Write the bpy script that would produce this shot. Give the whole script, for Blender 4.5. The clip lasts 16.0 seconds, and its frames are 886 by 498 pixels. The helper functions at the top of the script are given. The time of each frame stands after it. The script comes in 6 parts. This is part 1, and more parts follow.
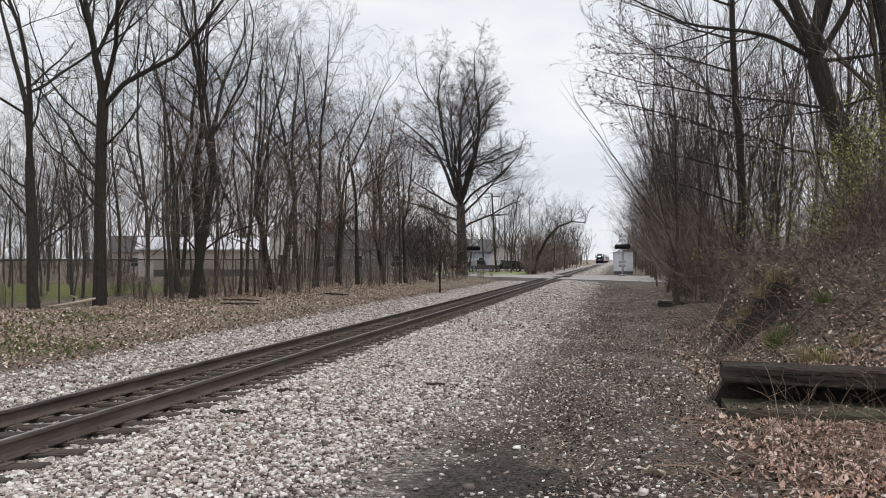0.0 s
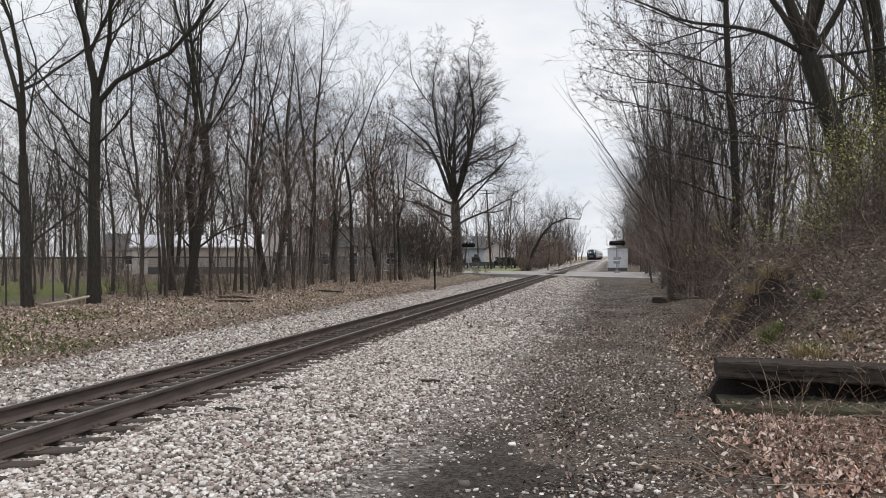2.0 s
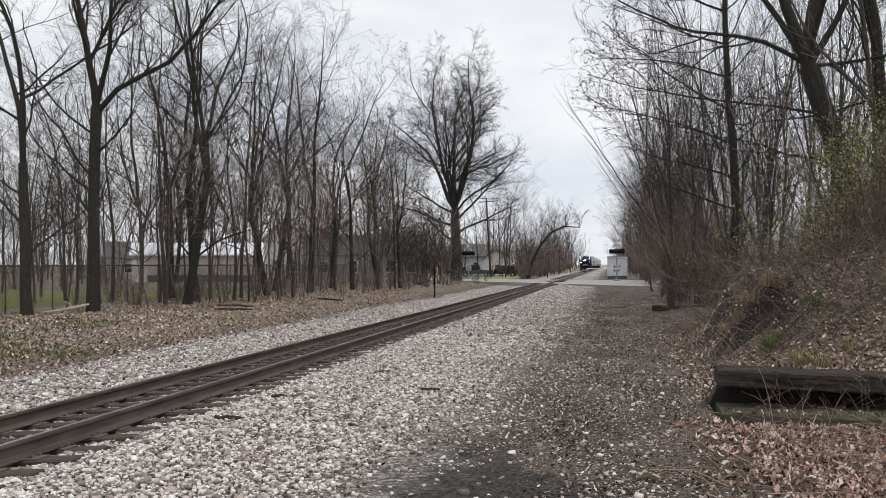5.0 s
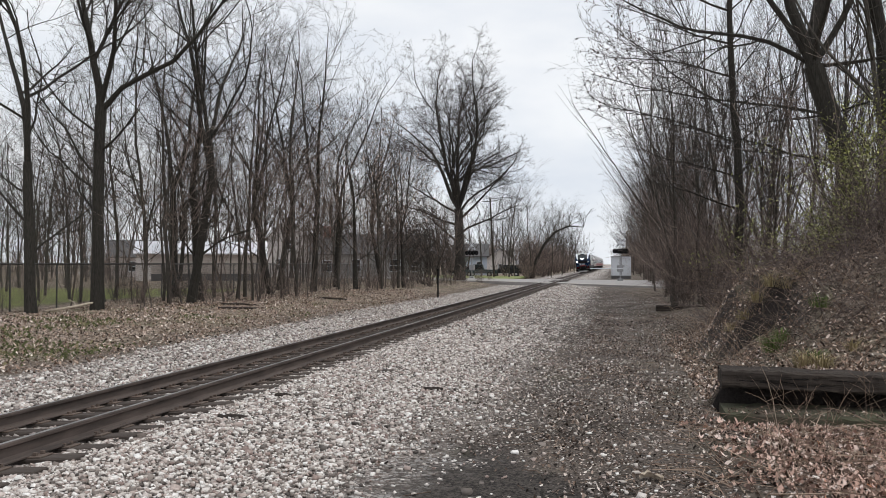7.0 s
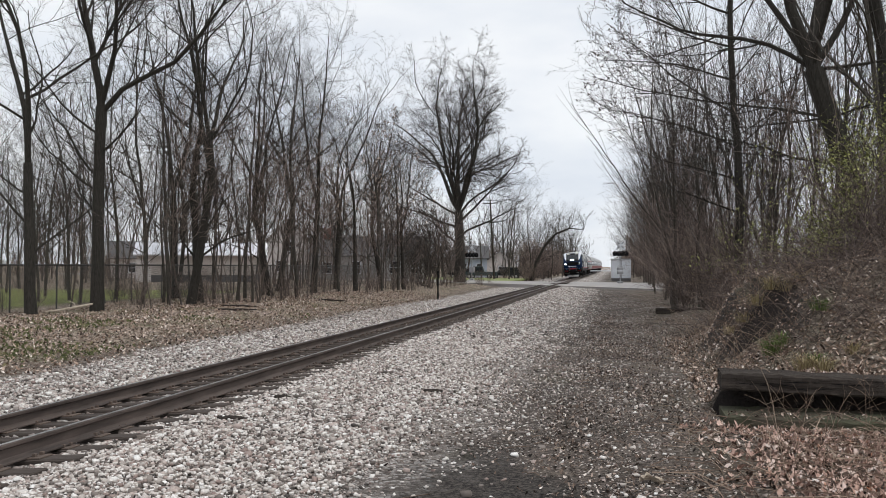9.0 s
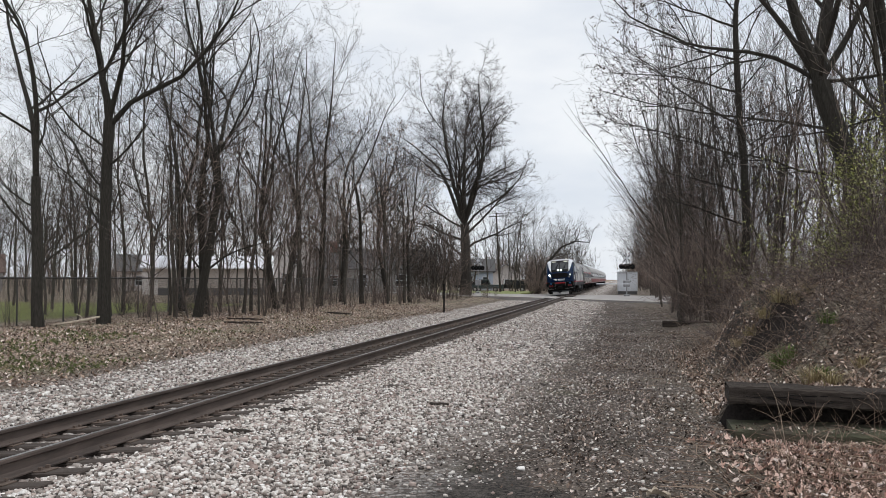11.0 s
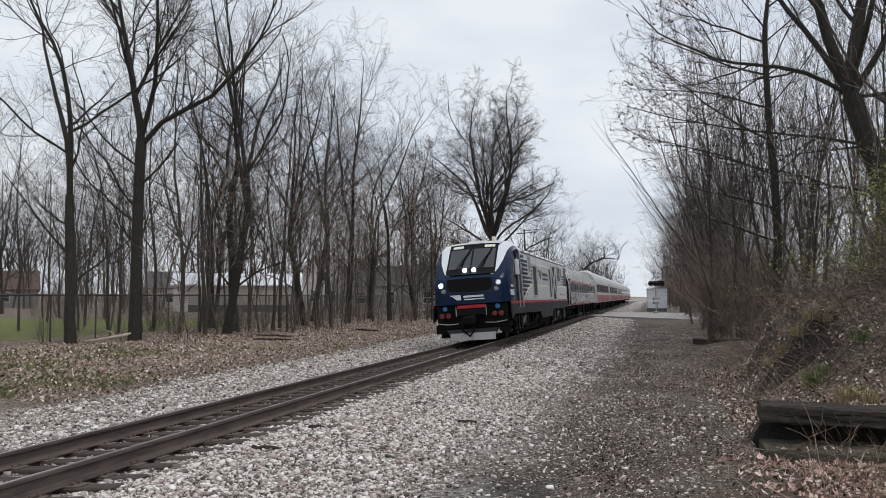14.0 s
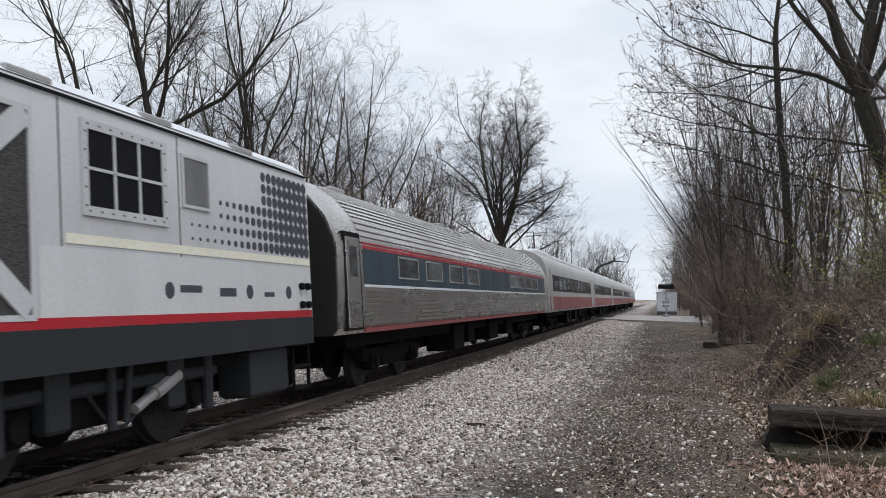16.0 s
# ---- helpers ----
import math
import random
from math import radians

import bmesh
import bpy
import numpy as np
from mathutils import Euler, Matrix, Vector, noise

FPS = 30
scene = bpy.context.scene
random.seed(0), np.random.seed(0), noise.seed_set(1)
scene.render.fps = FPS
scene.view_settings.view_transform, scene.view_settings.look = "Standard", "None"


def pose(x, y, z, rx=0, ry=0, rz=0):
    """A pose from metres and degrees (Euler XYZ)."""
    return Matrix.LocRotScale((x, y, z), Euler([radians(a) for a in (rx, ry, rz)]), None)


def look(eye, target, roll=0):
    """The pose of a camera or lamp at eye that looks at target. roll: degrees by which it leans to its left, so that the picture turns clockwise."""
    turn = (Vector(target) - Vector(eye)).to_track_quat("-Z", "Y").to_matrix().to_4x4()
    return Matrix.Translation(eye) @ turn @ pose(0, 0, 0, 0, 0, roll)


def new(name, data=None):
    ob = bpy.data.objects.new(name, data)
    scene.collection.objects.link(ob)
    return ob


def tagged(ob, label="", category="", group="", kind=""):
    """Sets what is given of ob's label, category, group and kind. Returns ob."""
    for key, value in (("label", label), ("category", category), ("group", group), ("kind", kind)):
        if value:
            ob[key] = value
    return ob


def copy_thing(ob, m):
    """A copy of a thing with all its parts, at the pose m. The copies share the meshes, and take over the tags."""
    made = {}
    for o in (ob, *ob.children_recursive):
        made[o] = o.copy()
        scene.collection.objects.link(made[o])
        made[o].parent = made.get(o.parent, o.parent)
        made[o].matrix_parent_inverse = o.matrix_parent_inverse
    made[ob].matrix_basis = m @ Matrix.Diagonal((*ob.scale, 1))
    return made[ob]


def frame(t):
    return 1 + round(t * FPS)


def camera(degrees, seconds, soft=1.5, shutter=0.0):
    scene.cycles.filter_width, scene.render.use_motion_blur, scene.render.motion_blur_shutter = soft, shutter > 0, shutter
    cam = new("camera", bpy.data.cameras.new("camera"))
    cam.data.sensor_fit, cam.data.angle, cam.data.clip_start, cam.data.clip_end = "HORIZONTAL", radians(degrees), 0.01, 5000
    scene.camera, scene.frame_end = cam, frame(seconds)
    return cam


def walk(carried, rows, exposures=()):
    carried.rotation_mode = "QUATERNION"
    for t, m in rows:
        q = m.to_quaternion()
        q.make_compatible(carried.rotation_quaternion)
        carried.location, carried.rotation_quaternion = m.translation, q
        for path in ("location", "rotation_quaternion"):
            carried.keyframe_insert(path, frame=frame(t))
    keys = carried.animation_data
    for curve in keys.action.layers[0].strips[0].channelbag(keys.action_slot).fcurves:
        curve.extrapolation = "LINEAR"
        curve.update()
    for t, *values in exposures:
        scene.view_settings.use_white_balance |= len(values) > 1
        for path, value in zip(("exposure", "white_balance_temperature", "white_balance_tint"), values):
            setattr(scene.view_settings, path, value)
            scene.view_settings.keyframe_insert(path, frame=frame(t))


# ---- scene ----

# ================= camera =================
EYE = (0.0, 0.0, 1.715)
TRACK_X = -6.31          # centre line of the track
CANT = 4.08              # degrees by which the track leans away from the camera
cam = camera(54.37, 16.0, soft=0.5, shutter=0.06)
# seconds, turn to the left of the track, upward tilt, roll (degrees)
TURNS = (
    (0, 11.461, 0.686, 0.017),
    (0.5, 11.417, 0.580, -0.027),
    (1, 11.337, 0.532, -0.033),
    (1.5, 11.247, 0.488, -0.092),
    (2, 11.117, 0.480, -0.130),
    (2.5, 11.019, 0.484, -0.133),
    (3, 10.974, 0.583, -0.111),
    (3.5, 10.934, 0.734, -0.117),
    (4, 10.950, 0.932, -0.105),
    (6.5, 11.356, 1.035, -0.054),
    (7, 11.330, 0.976, 0.035),
    (7.5, 11.257, 0.912, 0.055),
    (8, 11.235, 0.910, 0.140),
    (8.5, 11.238, 0.972, 0.139),
    (9, 11.335, 1.112, 0.187),
    (11.5, 11.893, 2.209, 0.154),
    (12, 12.097, 2.429, 0.158),
    (12.5, 12.342, 2.608, 0.202),
    (13, 12.681, 2.773, 0.275),
    (13.5, 13.109, 2.927, 0.299),
    (14, 13.585, 3.090, 0.177),
    (14.5, 13.896, 3.220, 0.148),
    (15, 14.090, 3.276, 0.167),
    (15.5, 14.154, 3.307, 0.191),
    (16, 14.207, 3.268, 0.307)
)
walk(cam, [(t, pose(*EYE, 90 + tilt, 0, left) @ pose(0, 0, 0, 0, 0, roll)) for t, left, tilt, roll in TURNS],
     [(0, 0.0, 6500, 10), (4, 0.0, 6480, 10), (9, 0.0, 6400, 9), (12, -0.08, 6340, 9), (13, -0.13, 6290, 9), (15, -0.11, 6240, 8.7), (16, -0.02, 6230, 8.7)])

# ================= sky and sun: overcast =================
world = bpy.data.worlds.new("overcast")
scene.world = world
world.use_nodes = True
wn, wl = world.node_tree.nodes, world.node_tree.links
sky = wn.new("ShaderNodeTexSky")
sky.sky_type, sky.sun_disc = "NISHITA", False
sky.sun_elevation, sky.sun_rotation = radians(63), radians(118)
wco = wn.new("ShaderNodeTexCoord")
wmap = wn.new("ShaderNodeMapping")
wmap.inputs["Scale"].default_value = (1.0, 1.0, 2.6)
wl.new(wco.outputs["Generated"], wmap.inputs["Vector"])
wno = wn.new("ShaderNodeTexNoise")
wno.inputs["Scale"].default_value, wno.inputs["Detail"].default_value = 3.2, 6.0
wl.new(wmap.outputs["Vector"], wno.inputs["Vector"])
wra = wn.new("ShaderNodeValToRGB")
wra.color_ramp.elements[0].position, wra.color_ramp.elements[1].position = 0.36, 0.62
wra.color_ramp.elements[0].color = (7.2, 7.6, 8.3, 1)
wra.color_ramp.elements[1].color = (9.1, 9.2, 9.4, 1)
wl.new(wno.outputs["Fac"], wra.inputs["Fac"])
wmi = wn.new("ShaderNodeMix")
wmi.data_type = "RGBA"
wmi.inputs["Factor"].default_value = 0.94
wl.new(sky.outputs["Color"], wmi.inputs["A"])
wl.new(wra.outputs["Color"], wmi.inputs["B"])
wl.new(wmi.outputs["Result"], wn["Background"].inputs["Color"])
wn["Background"].inputs["Strength"].default_value = 0.105

sun_data = bpy.data.lights.new("sun", "SUN")
sun_data.energy, sun_data.angle, sun_data.color = 1.15, radians(20), (1.0, 0.97, 0.93)
sun = new("sun", sun_data)
sun.matrix_world = look((0, 0, 60), (-26, 14, 0))


# ================= materials =================
class Mat:
    """A node material written in short steps."""

    def __init__(self, name, rough=0.8, metal=0.0, spec=0.5):
        self.m = bpy.data.materials.new(name)
        self.m.use_nodes = True
        self.n, self.l = self.m.node_tree.nodes, self.m.node_tree.links
        self.b = self.n["Principled BSDF"]
        self.b.inputs["Roughness"].default_value = rough
        self.b.inputs["Metallic"].default_value = metal
        self.b.inputs["Specular IOR Level"].default_value = spec
        self.co = self.n.new("ShaderNodeTexCoord").outputs["Object"]

    def place(self):
        return self.n.new("ShaderNodeNewGeometry").outputs["Position"]

    def scaled(self, vec, s):
        mp = self.n.new("ShaderNodeMapping")
        mp.inputs["Scale"].default_value = s
        self.l.new(vec, mp.inputs["Vector"])
        return mp.outputs["Vector"]

    def noise(self, scale, detail=4.0, rough=0.55, vec=None):
        t = self.n.new("ShaderNodeTexNoise")
        t.inputs["Scale"].default_value, t.inputs["Detail"].default_value = scale, detail
        t.inputs["Roughness"].default_value = rough
        self.l.new(vec if vec is not None else self.co, t.inputs["Vector"])
        return t.outputs["Fac"]

    def cells(self, scale, what="Color", feature="F1", vec=None):
        t = self.n.new("ShaderNodeTexVoronoi")
        t.feature = feature
        t.inputs["Scale"].default_value = scale
        self.l.new(vec if vec is not None else self.co, t.inputs["Vector"])
        return t.outputs[what]

    def ramp(self, fac, *stops):
        r = self.n.new("ShaderNodeValToRGB")
        el = r.color_ramp.elements
        while len(el) < len(stops):
            el.new(0.5)
        for e, (p, c) in zip(el, stops):
            e.position, e.color = p, (*c, 1) if len(c) == 3 else c
        self.l.new(fac, r.inputs["Fac"])
        return r.outputs["Color"]

    def mix(self, fac, a, b, kind="MIX"):
        m = self.n.new("ShaderNodeMix")
        m.data_type, m.blend_type = "RGBA", kind
        for key, v in (("Factor", fac), ("A", a), ("B", b)):
            if isinstance(v, bpy.types.NodeSocket):
                self.l.new(v, m.inputs[key])
            elif key == "Factor":
                m.inputs[key].default_value = v
            else:
                m.inputs[key].default_value = (*v, 1)
        return m.outputs["Result"]

    def math(self, op, a, b=0.0, clamp=False):
        m = self.n.new("ShaderNodeMath")
        m.operation, m.use_clamp = op, clamp
        for i, v in enumerate((a, b)):
            if isinstance(v, bpy.types.NodeSocket):
                self.l.new(v, m.inputs[i])
            else:
                m.inputs[i].default_value = v
        return m.outputs["Value"]

    def axis(self, vec, i):
        s = self.n.new("ShaderNodeSeparateXYZ")
        self.l.new(vec, s.inputs["Vector"])
        return s.outputs[i]

    def island(self):
        return self.n.new("ShaderNodeNewGeometry").outputs["Random Per Island"]

    def each(self):
        return self.n.new("ShaderNodeObjectInfo").outputs["Random"]

    def color(self, c):
        if isinstance(c, bpy.types.NodeSocket):
            self.l.new(c, self.b.inputs["Base Color"])
        else:
            self.b.inputs["Base Color"].default_value = (*c, 1)
        return self

    def rough(self, fac, lo, hi):
        r = self.ramp(fac, (0.3, (lo,) * 3), (0.7, (hi,) * 3))
        self.l.new(r, self.b.inputs["Roughness"])
        return self

    def bump(self, height, strength=0.4, dist=0.01):
        b = self.n.new("ShaderNodeBump")
        b.inputs["Strength"].default_value, b.inputs["Distance"].default_value = strength, dist
        self.l.new(height, b.inputs["Height"])
        self.l.new(b.outputs["Normal"], self.b.inputs["Normal"])
        return self

    def glow(self, c, s):
        self.b.inputs["Emission Color"].default_value, self.b.inputs["Emission Strength"].default_value = (*c, 1), s
        return self


def painted(name, c, rough=0.45, dirt=0.25, metal=0.0, scale=1.6, spec=0.4):
    """Paint with road dirt and small scratches."""
    m = Mat(name, rough, metal, spec)
    streak = m.noise(scale, 5, 0.6, m.scaled(m.co, (1.0, 1.0, 0.25)))
    fine = m.noise(38, 3)
    k = m.ramp(streak, (0.35, c), (0.75, tuple(v * (1 - dirt) + (0.02 + 0.2 * sum(c) / 3) * dirt for v in c)))
    speck = 0.35 * sum(c) / 3 + 0.015
    k = m.mix(m.ramp(fine, (0.45, (0, 0, 0)), (0.85, (0.3,) * 3)), k, (speck, speck * 0.93, speck * 0.86))
    return m.color(k).rough(streak, rough, min(1, rough + 0.15)).bump(fine, 0.08, 0.002).m


def bark(name, dark, light):
    m = Mat(name, 0.95, 0, 0.2)
    furrow = m.noise(26, 5, 0.65, m.scaled(m.co, (1, 1, 0.18)))
    patch = m.noise(1.1, 3)
    c = m.ramp(furrow, (0.32, dark), (0.68, light))
    c = m.mix(m.math("MULTIPLY", patch, 0.4), c, (0.065, 0.066, 0.052))
    return m.color(c).bump(furrow, 0.8, 0.02).m


BARK_DARK = bark("bark_dark", (0.014, 0.012, 0.011), (0.056, 0.047, 0.041))
BARK_GREY = bark("bark_grey", (0.030, 0.026, 0.023), (0.115, 0.097, 0.084))
BARK_RED = bark("bark_reddish", (0.050, 0.039, 0.034), (0.19, 0.150, 0.130))
TWIG = Mat("twig", 0.9, 0, 0.2)
TWIG = TWIG.color(TWIG.ramp(TWIG.island(), (0.0, (0.022, 0.018, 0.016)), (0.5, (0.055, 0.045, 0.039)), (1.0, (0.125, 0.104, 0.090)))).m
TWIG_BROWN = Mat("twig_reddish", 0.9, 0, 0.2)
TWIG_BROWN = TWIG_BROWN.color(TWIG_BROWN.ramp(TWIG_BROWN.island(), (0.0, (0.045, 0.033, 0.028)), (0.45, (0.155, 0.117, 0.10)), (0.8, (0.27, 0.21, 0.18)), (1.0, (0.42, 0.34, 0.295)))).m
TWIG_MIX = Mat("bramble_canes", 0.9, 0, 0.2)
TWIG_MIX = TWIG_MIX.color(TWIG_MIX.ramp(TWIG_MIX.island(), (0.0, (0.045, 0.034, 0.030)), (0.5, (0.115, 0.088, 0.076)), (1.0, (0.25, 0.20, 0.175)))).m
TWIG_DRY = Mat("twig_dry", 0.9, 0, 0.2)
TWIG_DRY = TWIG_DRY.color(TWIG_DRY.ramp(TWIG_DRY.island(), (0.0, (0.10, 0.068, 0.05)), (0.5, (0.23, 0.16, 0.12)), (1.0, (0.42, 0.33, 0.25)))).m


def ground_material():
    """Ballast beside the track, trodden dirt, leaf litter and lawn, each where it lies."""
    m = Mat("ground", 0.95, 0, 0.25)
    p = m.place()
    wob = m.math("MULTIPLY", m.math("SUBTRACT", m.noise(0.55, 5, 0.6, p), 0.5), 2.0)
    wob2 = m.math("MULTIPLY", m.math("SUBTRACT", m.noise(3.2, 4, 0.6, p), 0.5), 1.6)
    x = m.math("ADD", m.math("ADD", m.axis(p, 0), wob), wob2)
    # stones, with dark gaps between them
    tone = m.cells(21, "Color", vec=p)
    edge = m.cells(21, "Distance", "DISTANCE_TO_EDGE", vec=p)
    tv = m.axis(tone, 0)
    stone = m.ramp(tv, (0.0, (0.10, 0.088, 0.078)), (0.28, (0.36, 0.315, 0.28)), (0.6, (0.74, 0.675, 0.62)), (1.0, (0.95, 0.91, 0.87)))
    stone = m.mix(m.ramp(m.axis(tone, 1), (0.72, (0, 0, 0)), (0.95, (0.5,) * 3)), stone, (0.40, 0.29, 0.255))
    joint = m.ramp(edge, (0.0, (0.0,) * 3), (0.10, (1,) * 3))
    stone = m.mix(joint, (0.035, 0.031, 0.028), stone)
    drift = m.noise(0.9, 5, 0.6, p)
    stone = m.mix(m.ramp(drift, (0.45, (0,) * 3), (0.72, (0.45,) * 3)), stone, (0.30, 0.235, 0.20))
    # rail dust and oil between the rails
    off = m.math("ABSOLUTE", m.math("SUBTRACT", m.axis(p, 0), TRACK_X))
    dusty = m.math("MULTIPLY", m.math("SUBTRACT", 1.75, m.math("ADD", off, m.math("MULTIPLY", wob2, 0.4))), 3.0, True)
    stone = m.mix(m.math("MULTIPLY", dusty, 0.58), stone, m.ramp(tv, (0.0, (0.045, 0.036, 0.031)), (1.0, (0.26, 0.205, 0.175))))
    # dirt with pebbles and chaff
    d1, d2 = m.noise(0.8, 6, 0.6, p), m.noise(26, 5, 0.75, p)
    dirt = m.ramp(d1, (0.40, (0.015, 0.0125, 0.011)), (0.52, (0.062, 0.050, 0.042)), (0.64, (0.140, 0.114, 0.096)))
    dirt = m.mix(0.6, dirt, m.ramp(d2, (0.42, (0.016, 0.013, 0.011)), (0.58, (0.23, 0.185, 0.155))))
    ptone = m.cells(28, "Color", vec=p)
    peb = m.math("MULTIPLY", m.ramp(m.axis(ptone, 1), (0.50, (0, 0, 0)), (0.56, (1, 1, 1))), m.ramp(m.cells(28, "Distance", vec=p), (0.30, (1, 1, 1)), (0.36, (0, 0, 0))))
    pebc = m.ramp(m.axis(ptone, 0), (0, (0.16, 0.125, 0.105)), (0.6, (0.50, 0.43, 0.375)), (1, (0.88, 0.82, 0.76)))
    dirt = m.mix(peb, dirt, pebc)
    moss = m.ramp(m.noise(0.45, 5, 0.65, p), (0.58, (0, 0, 0)), (0.72, (0.5,) * 3))
    dirt = m.mix(m.math("MULTIPLY", moss, m.ramp(d2, (0.4, (0.2,) * 3), (0.6, (1,) * 3))), dirt, (0.115, 0.112, 0.045))
    # damp dark patch with moss where the path has worn down
    px = m.math("MULTIPLY", m.math("ADD", m.axis(p, 0), 1.4), 0.78)
    py = m.math("MULTIPLY", m.math("SUBTRACT", m.axis(p, 1), 7.2), 0.50)
    far_off = m.math("SQRT", m.math("ADD", m.math("MULTIPLY", px, px), m.math("MULTIPLY", py, py)))
    damp = m.ramp(m.math("ADD", far_off, m.math("MULTIPLY", m.math("SUBTRACT", d1, 0.5), 1.6)), (0.60, (0.95,) * 3), (1.2, (0, 0, 0)))
    dirt = m.mix(damp, dirt, m.mix(moss, m.ramp(d2, (0.40, (0.012, 0.010, 0.009)), (0.62, (0.105, 0.090, 0.078))), (0.055, 0.058, 0.022)))
    # fallen leaves, darker where they rot
    lt = m.cells(19, "Color", vec=p)
    leaf = m.ramp(m.axis(lt, 0), (0, (0.045, 0.033, 0.026)), (0.4, (0.21, 0.155, 0.116)), (0.75, (0.42, 0.325, 0.25)), (1, (0.72, 0.61, 0.51)))
    leaf = m.mix(m.math("MULTIPLY", m.ramp(m.noise(0.6, 5, 0.6, p), (0.48, (0, 0, 0)), (0.64, (0.75,) * 3)), m.ramp(d2, (0.4, (0.3,) * 3), (0.6, (1,) * 3))), leaf, (0.105, 0.125, 0.045))
    lawn = m.ramp(m.noise(1.2, 6, 0.7, p), (0.3, (0.16, 0.18, 0.05)), (0.7, (0.36, 0.385, 0.14)))
    # by distance across the track, from the far side to the near side
    def step(at, soft=0.25):
        return m.math("MULTIPLY", m.math("ADD", m.math("SUBTRACT", x, at), soft), 0.5 / soft, True)
    c = m.mix(step(-50.0, 2.0), leaf, m.mix(step(-26.0, 0.8), m.mix(m.math('MULTIPLY', m.math('SUBTRACT', m.axis(p, 1), 56.0), 0.2, True), lawn, leaf), leaf))
    near_l = m.mix(step(-12.6, 0.7), c, m.mix(0.45, dirt, leaf))
    c = m.mix(step(-11.2, 0.5), near_l, stone)
    c = m.mix(m.math("MULTIPLY", step(-2.2, 0.9), 1.0), c, dirt)
    c = m.mix(step(1.2, 0.9), c, m.mix(0.6, leaf, m.ramp(d2, (0.35, (0.016, 0.013, 0.012)), (0.68, (0.10, 0.083, 0.072)))))
    # bare dark soil where the bank is steep
    up = m.axis(m.n.new("ShaderNodeNewGeometry").outputs["True Normal"], 2)
    steep = m.ramp(m.math("ADD", up, m.math("MULTIPLY", m.math("SUBTRACT", d2, 0.5), 0.3)), (0.50, (1, 1, 1)), (0.68, (0, 0, 0)))
    c = m.mix(steep, c, m.ramp(d2, (0.3, (0.018, 0.015, 0.014)), (0.7, (0.052, 0.043, 0.039))))
    m.color(c)
    h = m.mix(step(-2.2, 0.9), m.ramp(edge, (0.0, (0,) * 3), (0.35, (1,) * 3)), d2)
    return m.bump(h, 0.9, 0.035).m


GROUND = ground_material()


# ================= helpers for building =================
class Shape:
    """Collects vertices and faces of one mesh."""

    def __init__(self):
        self.v, self.f = [], []

    def add(self, verts, faces):
        k = len(self.v)
        self.v.extend(verts)
        self.f.extend([tuple(i + k for i in f) for f in faces])
        return self

    def box(self, x0, x1, y0, y1, z0, z1, c=0.0):
        """A box with its long edges cut by c."""
        if c <= 0:
            vs = [(x, y, z) for z in (z0, z1) for x, y in ((x0, y0), (x1, y0), (x1, y1), (x0, y1))]
            return self.add(vs, [(3, 2, 1, 0), (4, 5, 6, 7), (0, 1, 5, 4), (1, 2, 6, 5), (2, 3, 7, 6), (3, 0, 4, 7)])
        rings = []
        for z, i in ((z0, c), (z0 + c, 0), (z1 - c, 0), (z1, c)):
            a, b, p, q = x0 + i, x1 - i, y0 + i, y1 - i
            e = c * 0.6
            rings.append([(a + e, p, z), (b - e, p, z), (b, p + e, z), (b, q - e, z), (b - e, q, z), (a + e, q, z), (a, q - e, z), (a, p + e, z)])
        return self.loft(rings, True, True)

    def loft(self, rings, closed=True, caps=False):
        n = len(rings[0])
        vs = [p for r in rings for p in r]
        fs = []
        for j in range(len(rings) - 1):
            for i in range(n if closed else n - 1):
                k = (i + 1) % n
                fs.append((j * n + i, j * n + k, (j + 1) * n + k, (j + 1) * n + i))
        if caps:
            fs.append(tuple(range(n - 1, -1, -1)))
            fs.append(tuple((len(rings) - 1) * n + i for i in range(n)))
        return self.add(vs, fs)

    def rod(self, pts, r, sides=6):
        """A round bar along points; r: one radius or one for each point."""
        rs = r if isinstance(r, (list, tuple)) else [r] * len(pts)
        pts = [Vector(p) for p in pts]
        rings = []
        for i, p in enumerate(pts):
            d = (pts[min(i + 1, len(pts) - 1)] - pts[max(i - 1, 0)]).normalized()
            u = d.orthogonal().normalized() if i == 0 else (u - d * u.dot(d)).normalized()
            w = d.cross(u)
            rings.append([tuple(p + (u * math.cos(a) + w * math.sin(a)) * rs[i]) for a in (2 * math.pi * k / sides for k in range(sides))])
        return self.loft(rings, True, True)

    def disc(self, c, axis, r, thick, sides=20):
        """A thick disc round c, its axis along axis."""
        a, c = Vector(axis).normalized(), Vector(c)
        b = min(r, thick) * 0.15
        return self.rod([c - a * thick / 2, c - a * (thick / 2 - b), c + a * (thick / 2 - b), c + a * thick / 2], [r - b, r, r, r - b], sides)

    def panel(self, outline, to, thick):
        """A plate: outline of points, pushed by the vector to * thick."""
        t = Vector(to) * thick
        n = len(outline)
        return self.loft([[tuple(Vector(p)) for p in outline], [tuple(Vector(p) + t) for p in outline]], True, True)

    def mesh(self, name, smooth=False):
        me = bpy.data.meshes.new(name)
        me.from_pydata(self.v, [], self.f)
        if smooth:
            me.shade_smooth()
            me.set_sharp_from_angle(angle=radians(38))
        me.update()
        return me


def fix(me):
    bm = bmesh.new()
    bm.from_mesh(me)
    bmesh.ops.recalc_face_normals(bm, faces=bm.faces)
    bm.to_mesh(me)
    bm.free()


